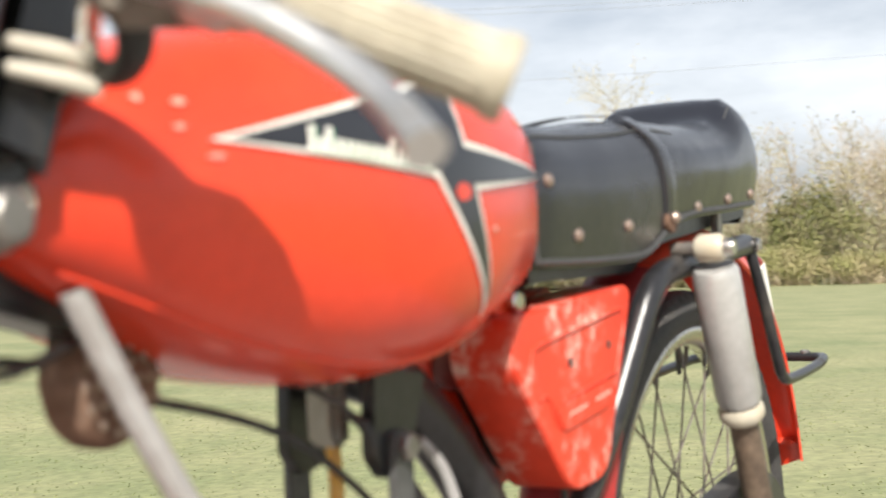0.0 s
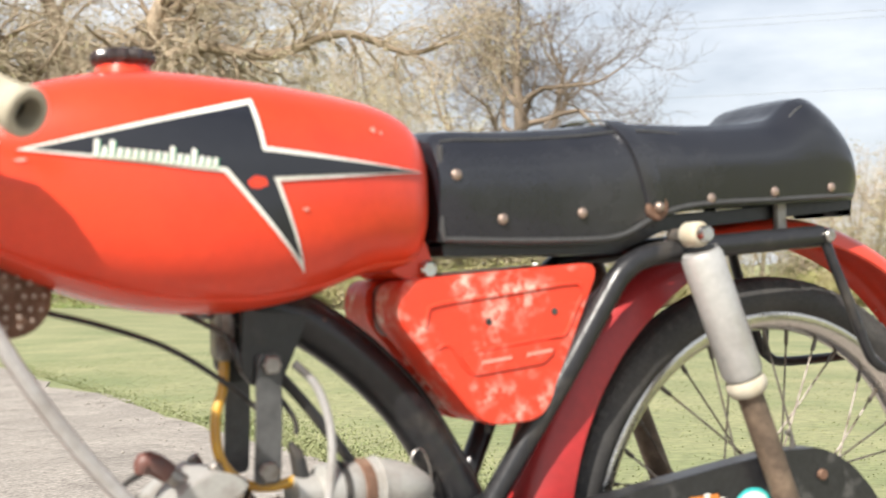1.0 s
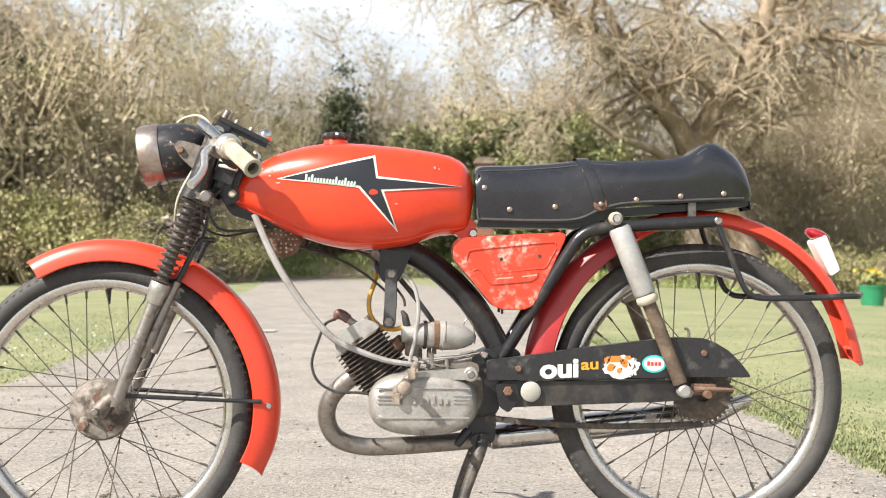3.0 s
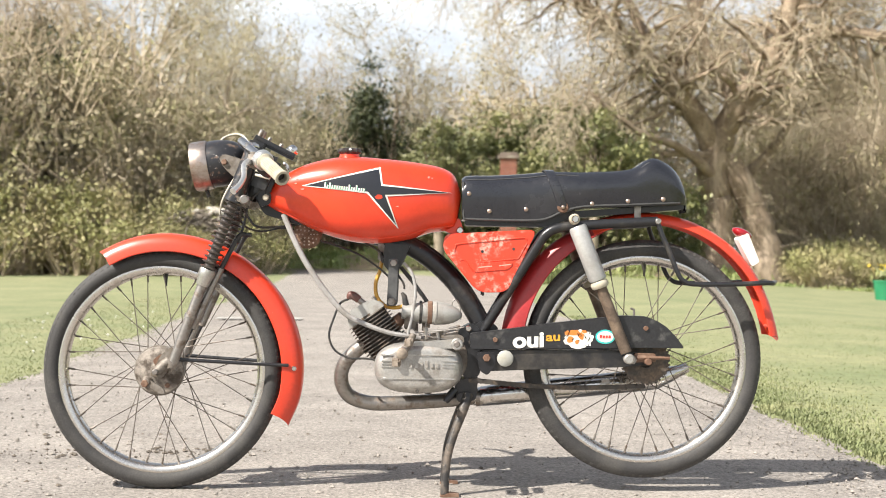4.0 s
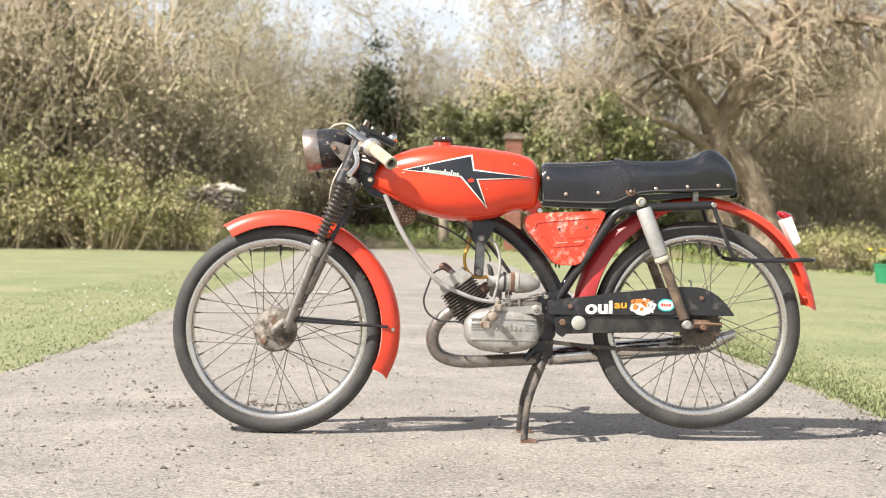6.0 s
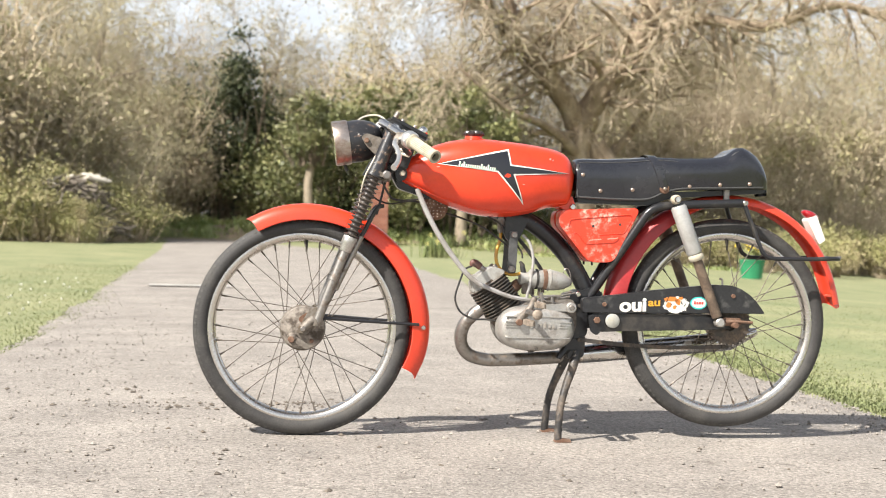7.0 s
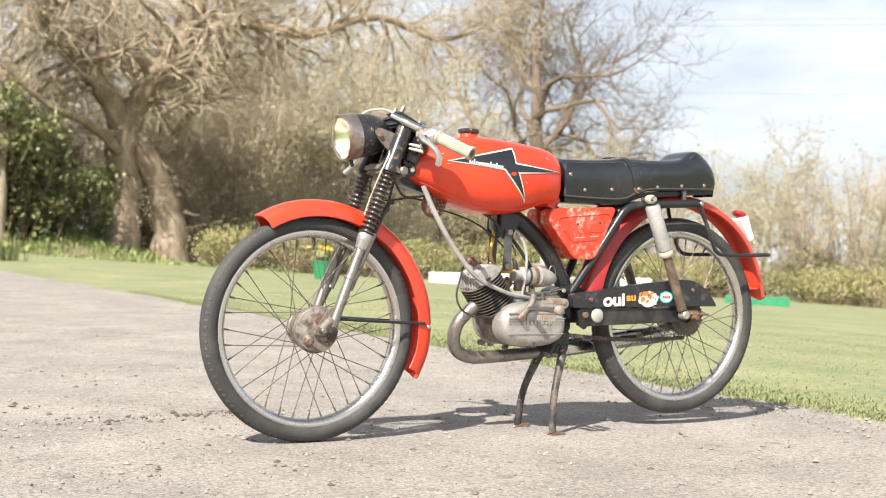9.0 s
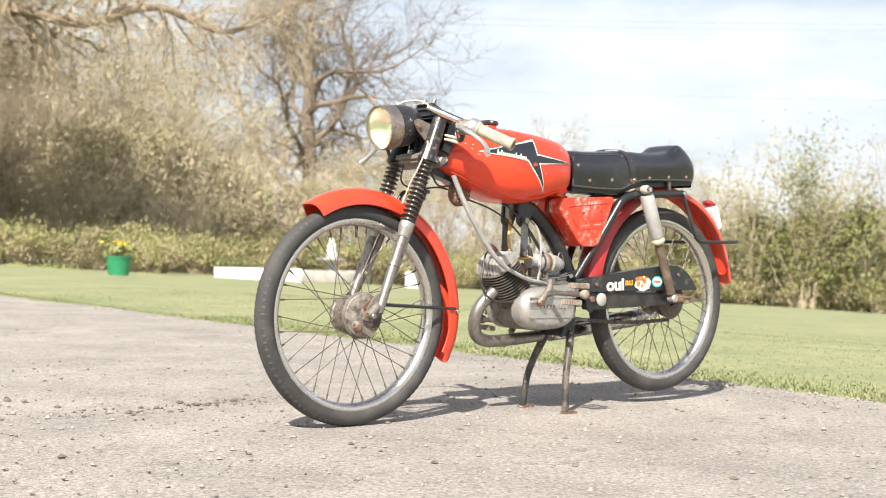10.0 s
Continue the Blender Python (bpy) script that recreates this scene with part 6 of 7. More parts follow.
prof = [(0, 0.008), (0.023, 0.008), (0.0270, 0.012), (0.0275, 0.017), (0.0235, 0.0225), (0.010, 0.0245), (0, 0.0245)]
rings = []
for i in range(56):
    a = 2 * math.pi * i / 56
    lob = 1 + 0.06 * math.cos(14 * a)
    rings.append([bm.verts.new((-0.134 + r * (lob if 1 < k < 5 else 1) * math.cos(a), r * (lob if 1 < k < 5 else 1) * math.sin(a), 0.813 + h)) for k, (r, h) in enumerate(prof)])
for i in range(56):
    p, q = rings[i], rings[(i + 1) % 56]
    for k in range(len(prof) - 1):
        bm.faces.new((p[k], p[k + 1], q[k + 1], q[k]))
bmesh.ops.remove_doubles(bm, verts=bm.verts, dist=1e-6)
part("filler_cap", bm, CAP_BLACK, tank, "black lobed filler cap")
bm = plate(rounded([(0.095, 0.640), (0.136, 0.668), (0.146, 0.640), (0.138, 0.625), (0.112, 0.628)], 0.008), -0.042, 0.042, 0.005)
bracket = part("tank_tail", bm, RED, tank)
for s in (-1, 1):
    part("bolt", lathe(disc_profile(0.0085, -0.004, 0.004, 0.002), (0.138, s * 0.046, 0.636), seg=16), CHROME, bracket)

# ---- seat ----
S_TOP = [(0.142, 0.762), (0.152, 0.769), (0.22, 0.771), (0.30, 0.776), (0.36, 0.782), (0.44, 0.782), (0.53, 0.787), (0.562, 0.795), (0.586, 0.812), (0.606, 0.817), (0.630, 0.808), (0.658, 0.786), (0.677, 0.758), (0.686, 0.728)]
S_BOT = [(0.142, 0.662), (0.17, 0.658), (0.30, 0.656), (0.345, 0.660), (0.385, 0.678), (0.43, 0.689), (0.55, 0.695), (0.690, 0.701)]
S_WID = [(0.142, 0.060), (0.17, 0.064), (0.25, 0.068), (0.35, 0.075), (0.45, 0.080), (0.60, 0.079), (0.655, 0.072), (0.677, 0.060), (0.686, 0.047)]


def seat_half(x, z):
    """The half width of the seat at x, z: nearly upright sides, rolled over at the top edge."""
    t, b, w = interp(x, S_TOP), interp(x, S_BOT), interp(x, S_WID)
    u = max(0.0, (z - (t - 0.045)) / 0.045)
    v = min(max((z - b) / (t - b), 0.0), 1.0)
    return w * (1 - min(u, 1) ** 2.4 * 0.36) * (1 - 0.05 * (1 - v)) + 0.007 * math.sin(math.pi * v)


bm = bmesh.new()
rings = []
for i in range(67):
    x = 0.142 + 0.544 * (0.5 - 0.5 * math.cos(math.pi * i / 66))
    t, b = interp(x, S_TOP), interp(x, S_BOT)
    sec = []
    for k in range(8):
        z = b + (t - 0.045 - b) * k / 7
        sec.append((seat_half(x, z), z))
    for k in range(1, 6):
        z = t - 0.045 + 0.041 * k / 5
        sec.append((seat_half(x, z), z))
    for k in range(1, 5):
        f = 1 - k / 5
        dish = 0.010 * math.exp(-((x - 0.50) / 0.10) ** 2) * (1 - f)
        sec.append((seat_half(x, t - 0.005) * f, t - 0.005 + 0.006 * (1 - f * f) - dish))
    pts = [(-w, z) for w, z in sec] + [(0, sec[-1][1] + 0.0003)] + [(w, z) for w, z in sec[::-1]]
    crease = 0.003 * noise.noise(Vector((x * 18, 0, 4)))
    rings.append([bm.verts.new((x + (0.006 * noise.noise(Vector((z * 30, w * 30, x * 20)))) * (0.3 if i in (0, 66) else 0.15), w * (1 + crease * 2), z)) for w, z in pts])
n = len(rings[0])
for p, q in zip(rings, rings[1:]):
    for k in range(n):
        bm.faces.new((p[k], p[(k + 1) % n], q[(k + 1) % n], q[k]))
bm.faces.new(rings[0][::-1])
bm.faces.new(rings[-1])
seat = part("seat", bm, VINYL, moped, "long black vinyl bench seat with a raised tail", angle=50)
for s in (-1, 1):
    top = [(x, s * (seat_half(x, interp(x, S_TOP) - 0.012) + 0.0006), interp(x, S_TOP) - 0.012 - (0.012 * math.exp(-((x - 0.50) / 0.06) ** 2))) for x in [0.150 + 0.012 * i for i in range(38)]]
    part("piping", tube(top, 0.0013, 6, 2), PIPING, seat)
    low = [(0.146, s * 0.0610, 0.752), (0.146, s * 0.0605, 0.672), (0.152, s * 0.0610, 0.664)] + [(x, s * (seat_half(x, interp(x, S_BOT) + 0.006) + 0.0008), interp(x, S_BOT) + 0.005) for x in [0.165 + 0.0173 * i for i in range(30)]]
    part("edge_bead", tube(low, 0.0026, 6, 2), PIPING, seat)
    for x, z in ((0.159, 0.724), (0.208, 0.682), (0.296, 0.687), (0.454, 0.701), (0.540, 0.708), (0.625, 0.713)):
        part("rivet", lathe([(0, 0.0032), (0.003, 0.0028), (0.0052, 0.001), (0.0056, -0.002), (0, -0.002)], (x, s * (seat_half(x, z) + 0.0005), z), (0, s, 0), 14), COPPER, seat)
    strap = []
    for j in range(14):
        x = 0.384 - 0.030 * j / 13
        z = 0.690 + (interp(x, S_TOP) - 0.006 - 0.690) * j / 13
        strap.append((x, s * (seat_half(x, z) + 0.0022), z))
    edge = seat_half(0.353, interp(0.353, S_TOP) - 0.005)
    for f in (0.93, 0.8, 0.6, 0.4, 0.2, 0.0):
        strap.append((0.353, s * edge * f, interp(0.353, S_TOP) - 0.005 + 0.006 * (1 - f * f) + 0.003))
    bm = bmesh.new()
    prev = None
    for p in strap:
        row = [bm.verts.new(Vector(p) + Vector((dx, s * dy, 0.001))) for dx, dy in ((-0.012, -0.003), (-0.011, 0.001), (-0.004, 0.002), (0.004, 0.002), (0.011, 0.001), (0.012, -0.003))]
        if prev:
            for k in range(5):
                bm.faces.new((prev[k], prev[k + 1], row[k + 1], row[k]))
        prev = row
    belt = part("strap", bm, VINYL, seat, "black grab strap across the seat")
    part("washer", lathe(disc_profile(0.0135, -0.002, 0.0045, 0.0015), (0.384, s * (seat_half(0.384, 0.692) + 0.002), 0.692), seg=24), RUST, belt, "rusty strap washer")
    part("stud", lathe([(0, 0.0085), (0.003, 0.008), (0.005, 0.006), (0.0055, 0.003), (0, 0.003)], (0.384, s * (seat_half(0.384, 0.692) + 0.002), 0.692), (0, s, 0), 14), COPPER, belt)
part("seat_pan", plate(rounded([(0.150, 0.660), (0.345, 0.662), (0.40, 0.684), (0.68, 0.702), (0.68, 0.690), (0.41, 0.668), (0.350, 0.646), (0.150, 0.648)], 0.004), -0.052, 0.052, 0.003), BLACK_PAINT, seat)
for s in (-1, 1):
    part("seat_bracket", box((0.558, s * 0.058 - 0.004, 0.662), (0.574, s * 0.058 + 0.004, 0.700), 0.002), STEEL, seat)

# ---- frame ----
frame_tube = part("frame", tube([(-0.345, 0, 0.715), (-0.22, 0, 0.668), (-0.10, 0, 0.630), (0.0, 0, 0.602), (0.040, 0, 0.583), (0.088, 0, 0.547), (0.133, 0, 0.500), (0.170, 0, 0.443), (0.197, 0, 0.395), (0.216, 0, 0.340)], 0.0225, 18, 5), BLACK_PAINT, moped, "thick black curved frame tube")
part("rib", tube([(0.008, 0, 0.6225), (0.053, 0, 0.6015), (0.104, 0, 0.5635), (0.151, 0, 0.5145), (0.189, 0, 0.456), (0.216, 0, 0.405)], 0.004, 6, 5), BLACK_PAINT, frame_tube)
for s in (-1, 1):
    part("seat_stay", tube([(0.190, 0.026 * s, 0.380), (0.238, 0.042 * s, 0.460), (0.281, 0.056 * s, 0.529), (0.325, 0.066 * s, 0.600), (0.345, 0.070 * s, 0.628), (0.375, 0.072 * s, 0.643), (0.430, 0.074 * s, 0.649), (0.520, 0.074 * s, 0.655), (0.612, 0.072 * s, 0.660)], 0.0118, 14, 5), BLACK_PAINT, frame_tube, "black tubular seat stay")
    hoop = part("carrier", tube([(0.612, 0.076 * s, 0.660), (0.622, 0.080 * s, 0.628), (0.638, 0.083 * s, 0.590), (0.660, 0.086 * s, 0.535), (0.674, 0.086 * s, 0.518), (0.700, 0.086 * s, 0.510), (0.80, 0.086 * s, 0.511), (0.870, 0.080 * s, 0.514), (0.895, 0.060 * s, 0.513), (0.901, 0.0, 0.513)], 0.0060, 10, 6), BLACK_PAINT, moped, "black rod luggage carrier hoop")
    part("bolt", lathe(disc_profile(0.0075, -0.006, 0.006, 0.002), (0.612, 0.083 * s, 0.660), seg=12), CHROME, hoop)
    part("carrier_tip", lathe(disc_profile(0.0065, -0.004, 0.004, 0.001), (0.900, 0.05 * s, 0.517), (0, 0, 1), 10), STEEL, hoop)
    part("junction", plate(rounded([(0.165, 0.405), (0.205, 0.420), (0.235, 0.400), (0.215, 0.335), (0.170, 0.318), (0.150, 0.350)], 0.01), s * 0.030 - 0.004, s * 0.030 + 0.004, 0.002), BLACK_PAINT, frame_tube)
    gusset = plate(rounded([(-0.044, 0.606), (0.018, 0.598), (0.004, 0.566), (-0.009, 0.540), (-0.034, 0.536), (-0.048, 0.552)], 0.006), s * 0.033 - 0.005, s * 0.033 + 0.005, 0.0015)
    part("hanger_gusset", gusset, BLACK_PAINT, frame_tube)
    hang = part("engine_hanger", plate(rounded([(-0.034, 0.566), (-0.011, 0.566), (-0.012, 0.500), (-0.015, 0.451), (-0.039, 0.451), (-0.036, 0.500)], 0.006), s * 0.041 - 0.003, s * 0.041 + 0.003, 0.001), HANGER, frame_tube, "worn grey engine hanger strap")
    for x, z, r in ((-0.022, 0.556, 0.009), (-0.027, 0.462, 0.010)):
        part("bolt", lathe(disc_profile(r, -0.005, 0.005, 0.0015), (x, s * 0.046, z), seg=6), STEEL, hang, smooth=False)

# ---- side boxes ----
BOX = [(0.1005, 0.6265), (0.325, 0.6388), (0.253, 0.4870), (0.183, 0.4855), (0.0965, 0.590)]
for s in (-1, 1):
    case = part("side_box", plate(rounded(BOX, 0.022, 7), s * 0.0095, s * 0.062, 0.007), RED_WORN, moped, "chipped red triangular side box")
    part("raised_edge", tube([(0.124, s * 0.0622, 0.583), (0.127, s * 0.0622, 0.596), (0.137, s * 0.0622, 0.603), (0.210, s * 0.0622, 0.611), (0.288, s * 0.0622, 0.6185), (0.298, s * 0.0622, 0.614)], 0.0021, 6, 4), RED_WORN, case)
    part("raised_edge", tube([(0.300, s * 0.0621, 0.606), (0.288, s * 0.0621, 0.585), (0.278, s * 0.0621, 0.5685), (0.262, s * 0.0621, 0.5665), (0.178, s * 0.0621, 0.5575)], 0.0016, 6, 3), RED_WORN, case)
    part("raised_edge", tube([(0.136, s * 0.0621, 0.562), (0.146, s * 0.0621, 0.565), (0.154, s * 0.0621, 0.559), (0.164, s * 0.0621, 0.543), (0.174, s * 0.0621, 0.5355)], 0.0016, 6, 3), RED_WORN, case)
    part("panel", plate(rounded([(0.171, 0.5555), (0.262, 0.5640), (0.2655, 0.5520), (0.252, 0.5415), (0.174, 0.5345), (0.158, 0.5550)], 0.005), s * 0.0612, s * 0.0640, 0.0012), RED_WORN, case)
    for x, w in ((0.182, 0.034), (0.232, 0.030)):
        part("mark_bar", plate([(x, 0.5452 + 0.09 * (x - 0.182)), (x + 0.001, 0.5480 + 0.09 * (x - 0.182)), (x + w, 0.5512 + 0.09 * (x - 0.182)), (x + w - 0.001, 0.5482 + 0.09 * (x - 0.182))], s * 0.0639, s * 0.0646, 0), PAINT_CHIP, case)
    for x, z in ((0.192, 0.585), (0.267, 0.5915)):
        # Black disc on the face; the hole's darkness is painted, not cut.
        part("screw_hole", lathe(disc_profile(0.0036, -0.0006, 0.0010, 0.0003), (x, s * 0.0620, z), (0, s, 0), 12), CABLE_BLACK, case)
    part("drain", box((0.192, s * 0.05 - 0.002, 0.478), (0.197, s * 0.05 + 0.002, 0.488), 0.0005), CABLE_BLACK, case)
# The air box's shade is put into this darker red.
part("air_box", tube([(0.104, 0, 0.600), (0.110, 0, 0.600), (0.124, 0, 0.600), (0.175, 0, 0.604)], [0.016, 0.025, 0.029, 0.029], 20, 3), SHADED_RED, moped, "rounded red air box between the side boxes, its paint darkened for shade")
part("inner_box", plate(rounded([(0.105, 0.610), (0.306, 0.626), (0.252, 0.500), (0.190, 0.496)], 0.02), -0.009, 0.009, 0.002), BLACK_PAINT, moped)

# ---- rear suspension, chain case, swing arm ----
for s in (-1, 1):
    y = 0.1045 * s
    top, low = Vector((0.409, y, 0.663)), Vector((0.540, y, 0.332))
    way = (low - top).normalized()
    # The far shroud takes the rod's brown: its shade put into the colour.
    sh = part("shock_absorber", tube([top + way * 0.018, top + way * 0.024, top + way * 0.150, top + way * 0.156], [0.0185, 0.0215, 0.0215, 0.0195], 22, 1), SHOCK_GREY if s < 0 else ROD_AND_FAR_SHADE, moped, "grey rear shock absorber with a rusty lower tube, the far shroud browned for shade")
    part("upper_eye", lathe([(0, -0.014), (0.010, -0.013), (0.0128, -0.009), (0.0128, 0.009), (0.010, 0.013), (0, 0.013)], top, seg=22), CREAM, sh, "cream rubber bush")
    part("eye_nut", lathe([(0, -0.022), (0.007, -0.022), (0.0085, -0.018), (0.0085, 0.0), (0, 0.0)], top if s < 0 else top + Vector((0, 0.022, 0)), seg=12), CHROME, sh)
    part("mount_pin", lathe(disc_profile(0.007, -0.014, 0.020, 0.001), (top.x, 0.088 * s, top.z), seg=10), STEEL, sh)
    part("collar", lathe([(0.012, -0.009), (0.019, -0.008), (0.0215, -0.003), (0.0215, 0.004), (0.018, 0.009), (0.012, 0.009)], top + way * 0.166, way, 20, close=True), CREAM, sh, "cream plastic collar")
    part("lower_tube", tube([top + way * 0.15, top + way * 0.34], [0.0135, 0.0140], 18, 1), ROD_AND_FAR_SHADE, sh)
    part("lower_eye", lathe([(0, -0.016), (0.009, -0.016), (0.0125, -0.012), (0.0125, 0.010), (0, 0.010)], low, seg=16), ALLOY, sh)
    arm = part("swing_arm", plate(rounded([(0.190, 0.349), (0.528, 0.3505), (0.600, 0.338), (0.600, 0.318), (0.529, 0.310), (0.270, 0.301), (0.200, 0.298)], 0.008), s * 0.052, s * 0.082, 0.006), BLACK_CASE, moped, "black box-section swing arm")
    part("axle_nut", lathe(disc_profile(0.011, -0.006, 0.006, 0.002), (0.549, s * 0.100, 0.329), seg=6), STEEL, arm, smooth=False)
    part("chain_adjuster", tube([(0.560, s * 0.092, 0.334), (0.600, s * 0.092, 0.334), (0.640, s * 0.092, 0.333)], [0.006, 0.0045, 0.0035], 8, 1), RUST, arm, "rusty chain adjuster")
    part("adjuster_plate", plate(rounded([(0.556, 0.345), (0.606, 0.344), (0.608, 0.324), (0.556, 0.322)], 0.004), s * 0.086, s * 0.091, 0.001), RUST, arm)
case = part("chain_case", plate(rounded([(0.162, 0.389), (0.253, 0.400), (0.352, 0.414), (0.436, 0.424), (0.529, 0.434), (0.580, 0.433), (0.606, 0.424), (0.632, 0.408), (0.656, 0.384), (0.676, 0.3565), (0.562, 0.3570), (0.257, 0.3518), (0.164, 0.3510)], 0.007), -0.0895, -0.062, 0.004), CASE_BLACK, moped, "dusty black chain case with stickers")
for x, z in ((0.223, 0.374), (0.583, 0.404)):
    part("bolt", lathe(disc_profile(0.0060, -0.003, 0.003, 0.001), (x, -0.091, z), seg=10), RUST, case)
part("oil_hook", tube([(0.556, -0.075, 0.432), (0.556, -0.075, 0.447), (0.548, -0.075, 0.451)], 0.0028, 6, 3), STEEL, case)
part("reflector", lathe([(0, -0.0045), (0.016, -0.004), (0.0195, -0.001), (0.0195, 0.003), (0, 0.003)], (0.2475, -0.088, 0.3295), seg=32), REFLECTOR, case, "aged round white reflector")
part("pivot_plate", plate(rounded([(0.178, 0.345), (0.222, 0.345), (0.226, 0.315), (0.205, 0.288), (0.186, 0.300)], 0.008), -0.090, -0.084, 0.0015), BLACK_CASE, case)
part("pivot_bolt", lathe(disc_profile(0.0095, -0.006, 0.006, 0.002), (0.203, -0.093, 0.331), seg=6), RUST, case, smooth=False)


def lettering(name, text, x, z, height, material, parent, y, bold=0.0, width=0.05):
    """Letters on the chain case, facing -y."""
    cu = bpy.data.curves.new(name, "FONT")
    cu.body, cu.size, cu.extrude, cu.offset = text, height, 0.0003, bold
    ob = new(name, cu)
    me = bpy.data.meshes.new_from_object(ob.evaluated_get(bpy.context.evaluated_depsgraph_get()))
    bpy.data.objects.remove(ob)
    x0, x1 = min(v.co.x for v in me.vertices), max(v.co.x for v in me.vertices)
    for v in me.vertices:
        v.co.x = (v.co.x - x0) * width / (x1 - x0)
        v.co = (x + v.co.x, y - v.co.z, z + v.co.y + 0.045 * v.co.x)
    me.materials.clear()
    me.materials.append(material)
    o = new(name, me)
    o.parent = parent
    return o


lettering("sticker_word", "oui", 0.265, 0.3560, 0.050, DECAL_WHITE, case, -0.0902, 0.0019, 0.0745)
lettering("sticker_word", "au", 0.3445, 0.3720, 0.030, ORANGE, case, -0.0902, 0.0007, 0.0335)
badge = part("round_sticker", lathe(disc_profile(0.0215, -0.0004, 0.0004, 0.0001), (0, 0, 0), seg=40), CYAN, case, "turquoise oval sticker")
badge.matrix_basis = Matrix.Translation((0.4860, -0.0900, 0.3830)) @ Matrix.Diagonal((1.09, 1, 0.79, 1))
inner = part("sticker_field", lathe(disc_profile(0.0180, -0.0004, 0.0004, 0.0001), (0, 0, 0), seg=40), DECAL_WHITE, badge)
inner.matrix_basis = Matrix.Translation((0, -0.0005, 0)) @ Matrix.Diagonal((1, 1, 0.93, 1))
for i in range(4):
    part("sticker_bar", box((-0.0125 + 0.0065 * i, -0.0014, -0.0045), (-0.0075 + 0.0065 * i, -0.0010, 0.0045 + (0.002 if i == 0 else 0)), 0), STICKER_RED, badge, smooth=False)
# the picture sticker, as plain patches of its colours
blot = random.Random(77)


def sticker_patch(name, cx, cz, rx, rz, rag, y, material, parent, points=22):
    out = []
    for k in range(points):
        a = 2 * math.pi * k / points
        q = 1 - rag * blot.random()
        out.append((cx + rx * q * math.cos(a), cz + rz * q * math.sin(a)))
    return part(name, plate(out, y, y + 0.0004, 0), material, parent, smooth=False)


picture = sticker_patch("picture_sticker", 0.423, 0.3775, 0.040, 0.0245, 0.22, -0.0903, DECAL_WHITE, case, 34)
tagged(picture, "white sticker blotched with orange and black")
for cx, cz, rx, rz in ((0.412, 0.392, 0.019, 0.008), (0.402, 0.3765, 0.009, 0.011), (0.428, 0.384, 0.009, 0.010), (0.418, 0.370, 0.007, 0.006), (0.395, 0.391, 0.007, 0.007), (0.435, 0.395, 0.008, 0.005)):
    sticker_patch("orange_patch", cx, cz, rx, rz, 0.35, -0.0907, STICKER_ORANGE, picture, 12)
for i in range(16):
    cx, cz = 0.423 + blot.uniform(-0.034, 0.034), 0.3775 + blot.uniform(-0.020, 0.020)
    a = blot.uniform(0.4, 2.6)
    L, w = blot.uniform(0.004, 0.009), 0.0011
    dx, dz = math.cos(a), math.sin(a)
    part("dark_streak", plate([(cx - dz * w, cz + dx * w), (cx + dx * L, cz + dz * L), (cx + dz * w, cz - dx * w), (cx - dx * L * 0.4, cz - dz * L * 0.4)], -0.0911, -0.0907, 0), DECAL_BLACK, picture, smooth=False)
chain = new("drive_chain")
chain.parent = moped
for run, za, zb in ((0, 0.273, 0.262), (1, 0.366, 0.372)):
    bm = bmesh.new()
    n = 34
    for i in range(n):
        u = i / n
        x = 0.165 + (0.585 - 0.165) * u
        z = za + (zb - za) * u - (0.010 * math.sin(math.pi * u) if run == 0 else 0)
        add_tube(bm, [(x, -0.0345, z), (x, -0.0495, z)], 0.0048, 8, 1)
        wide = 0.0020 if i % 2 else 0.0
        for yy in (-0.0375 + wide, -0.0465 - wide):
            add_plate(bm, rounded([(x - 0.004, z - 0.0052), (x - 0.004, z + 0.0052), (x + 0.0165, z + 0.0052), (x + 0.0165, z - 0.0052)], 0.004, 2), yy - 0.0008, yy + 0.0008, 0)
    part("chain_run", bm, IRON, chain, "dark greasy drive chain")

# ---- exhaust ----
pipe = part("exhaust_pipe", tube([(-0.068, -0.005, 0.372), (-0.108, 0.0, 0.345), (-0.143, 0.010, 0.308), (-0.152, 0.022, 0.264), (-0.132, 0.036, 0.225), (-0.084, 0.048, 0.207), (-0.02, 0.052, 0.206), (0.10, 0.060, 0.213), (0.185, 0.066, 0.221)], 0.0180, 18, 6), STEEL, moped, "dull steel exhaust pipe")
part("silencer", tube([(0.175, 0.066, 0.220), (0.185, 0.067, 0.221), (0.24, 0.070, 0.228), (0.60, 0.086, 0.264), (0.640, 0.088, 0.270), (0.695, 0.090, 0.288), (0.717, 0.091, 0.297)], [0.0195, 0.0215, 0.0265, 0.0275, 0.0260, 0.0150, 0.0115], 22, 3), CHROME, pipe, "chromed cigar silencer")
part("clip", lathe([(0.0205, -0.006), (0.0235, -0.005), (0.0235, 0.005), (0.0205, 0.006)], (0.186, 0.067, 0.2215), (1, 0.03, 0.09), 20, close=True), STEEL, pipe)
part("flange", lathe(disc_profile(0.025, -0.008, 0.008, 0.003), (-0.082, -0.004, 0.364), (-0.8, 0.1, -0.58), 20), STEEL, pipe)

# ---- engine ----
engine = part("engine", plate(rounded([(-0.062, 0.318), (-0.040, 0.352), (0.02, 0.372), (0.115, 0.378), (0.155, 0.362), (0.160, 0.300), (0.120, 0.252), (0.03, 0.236), (-0.035, 0.256)], 0.03, 6), -0.045, 0.062, 0.01), ALLOY_DIRTY, moped, "grey cast alloy moped engine")
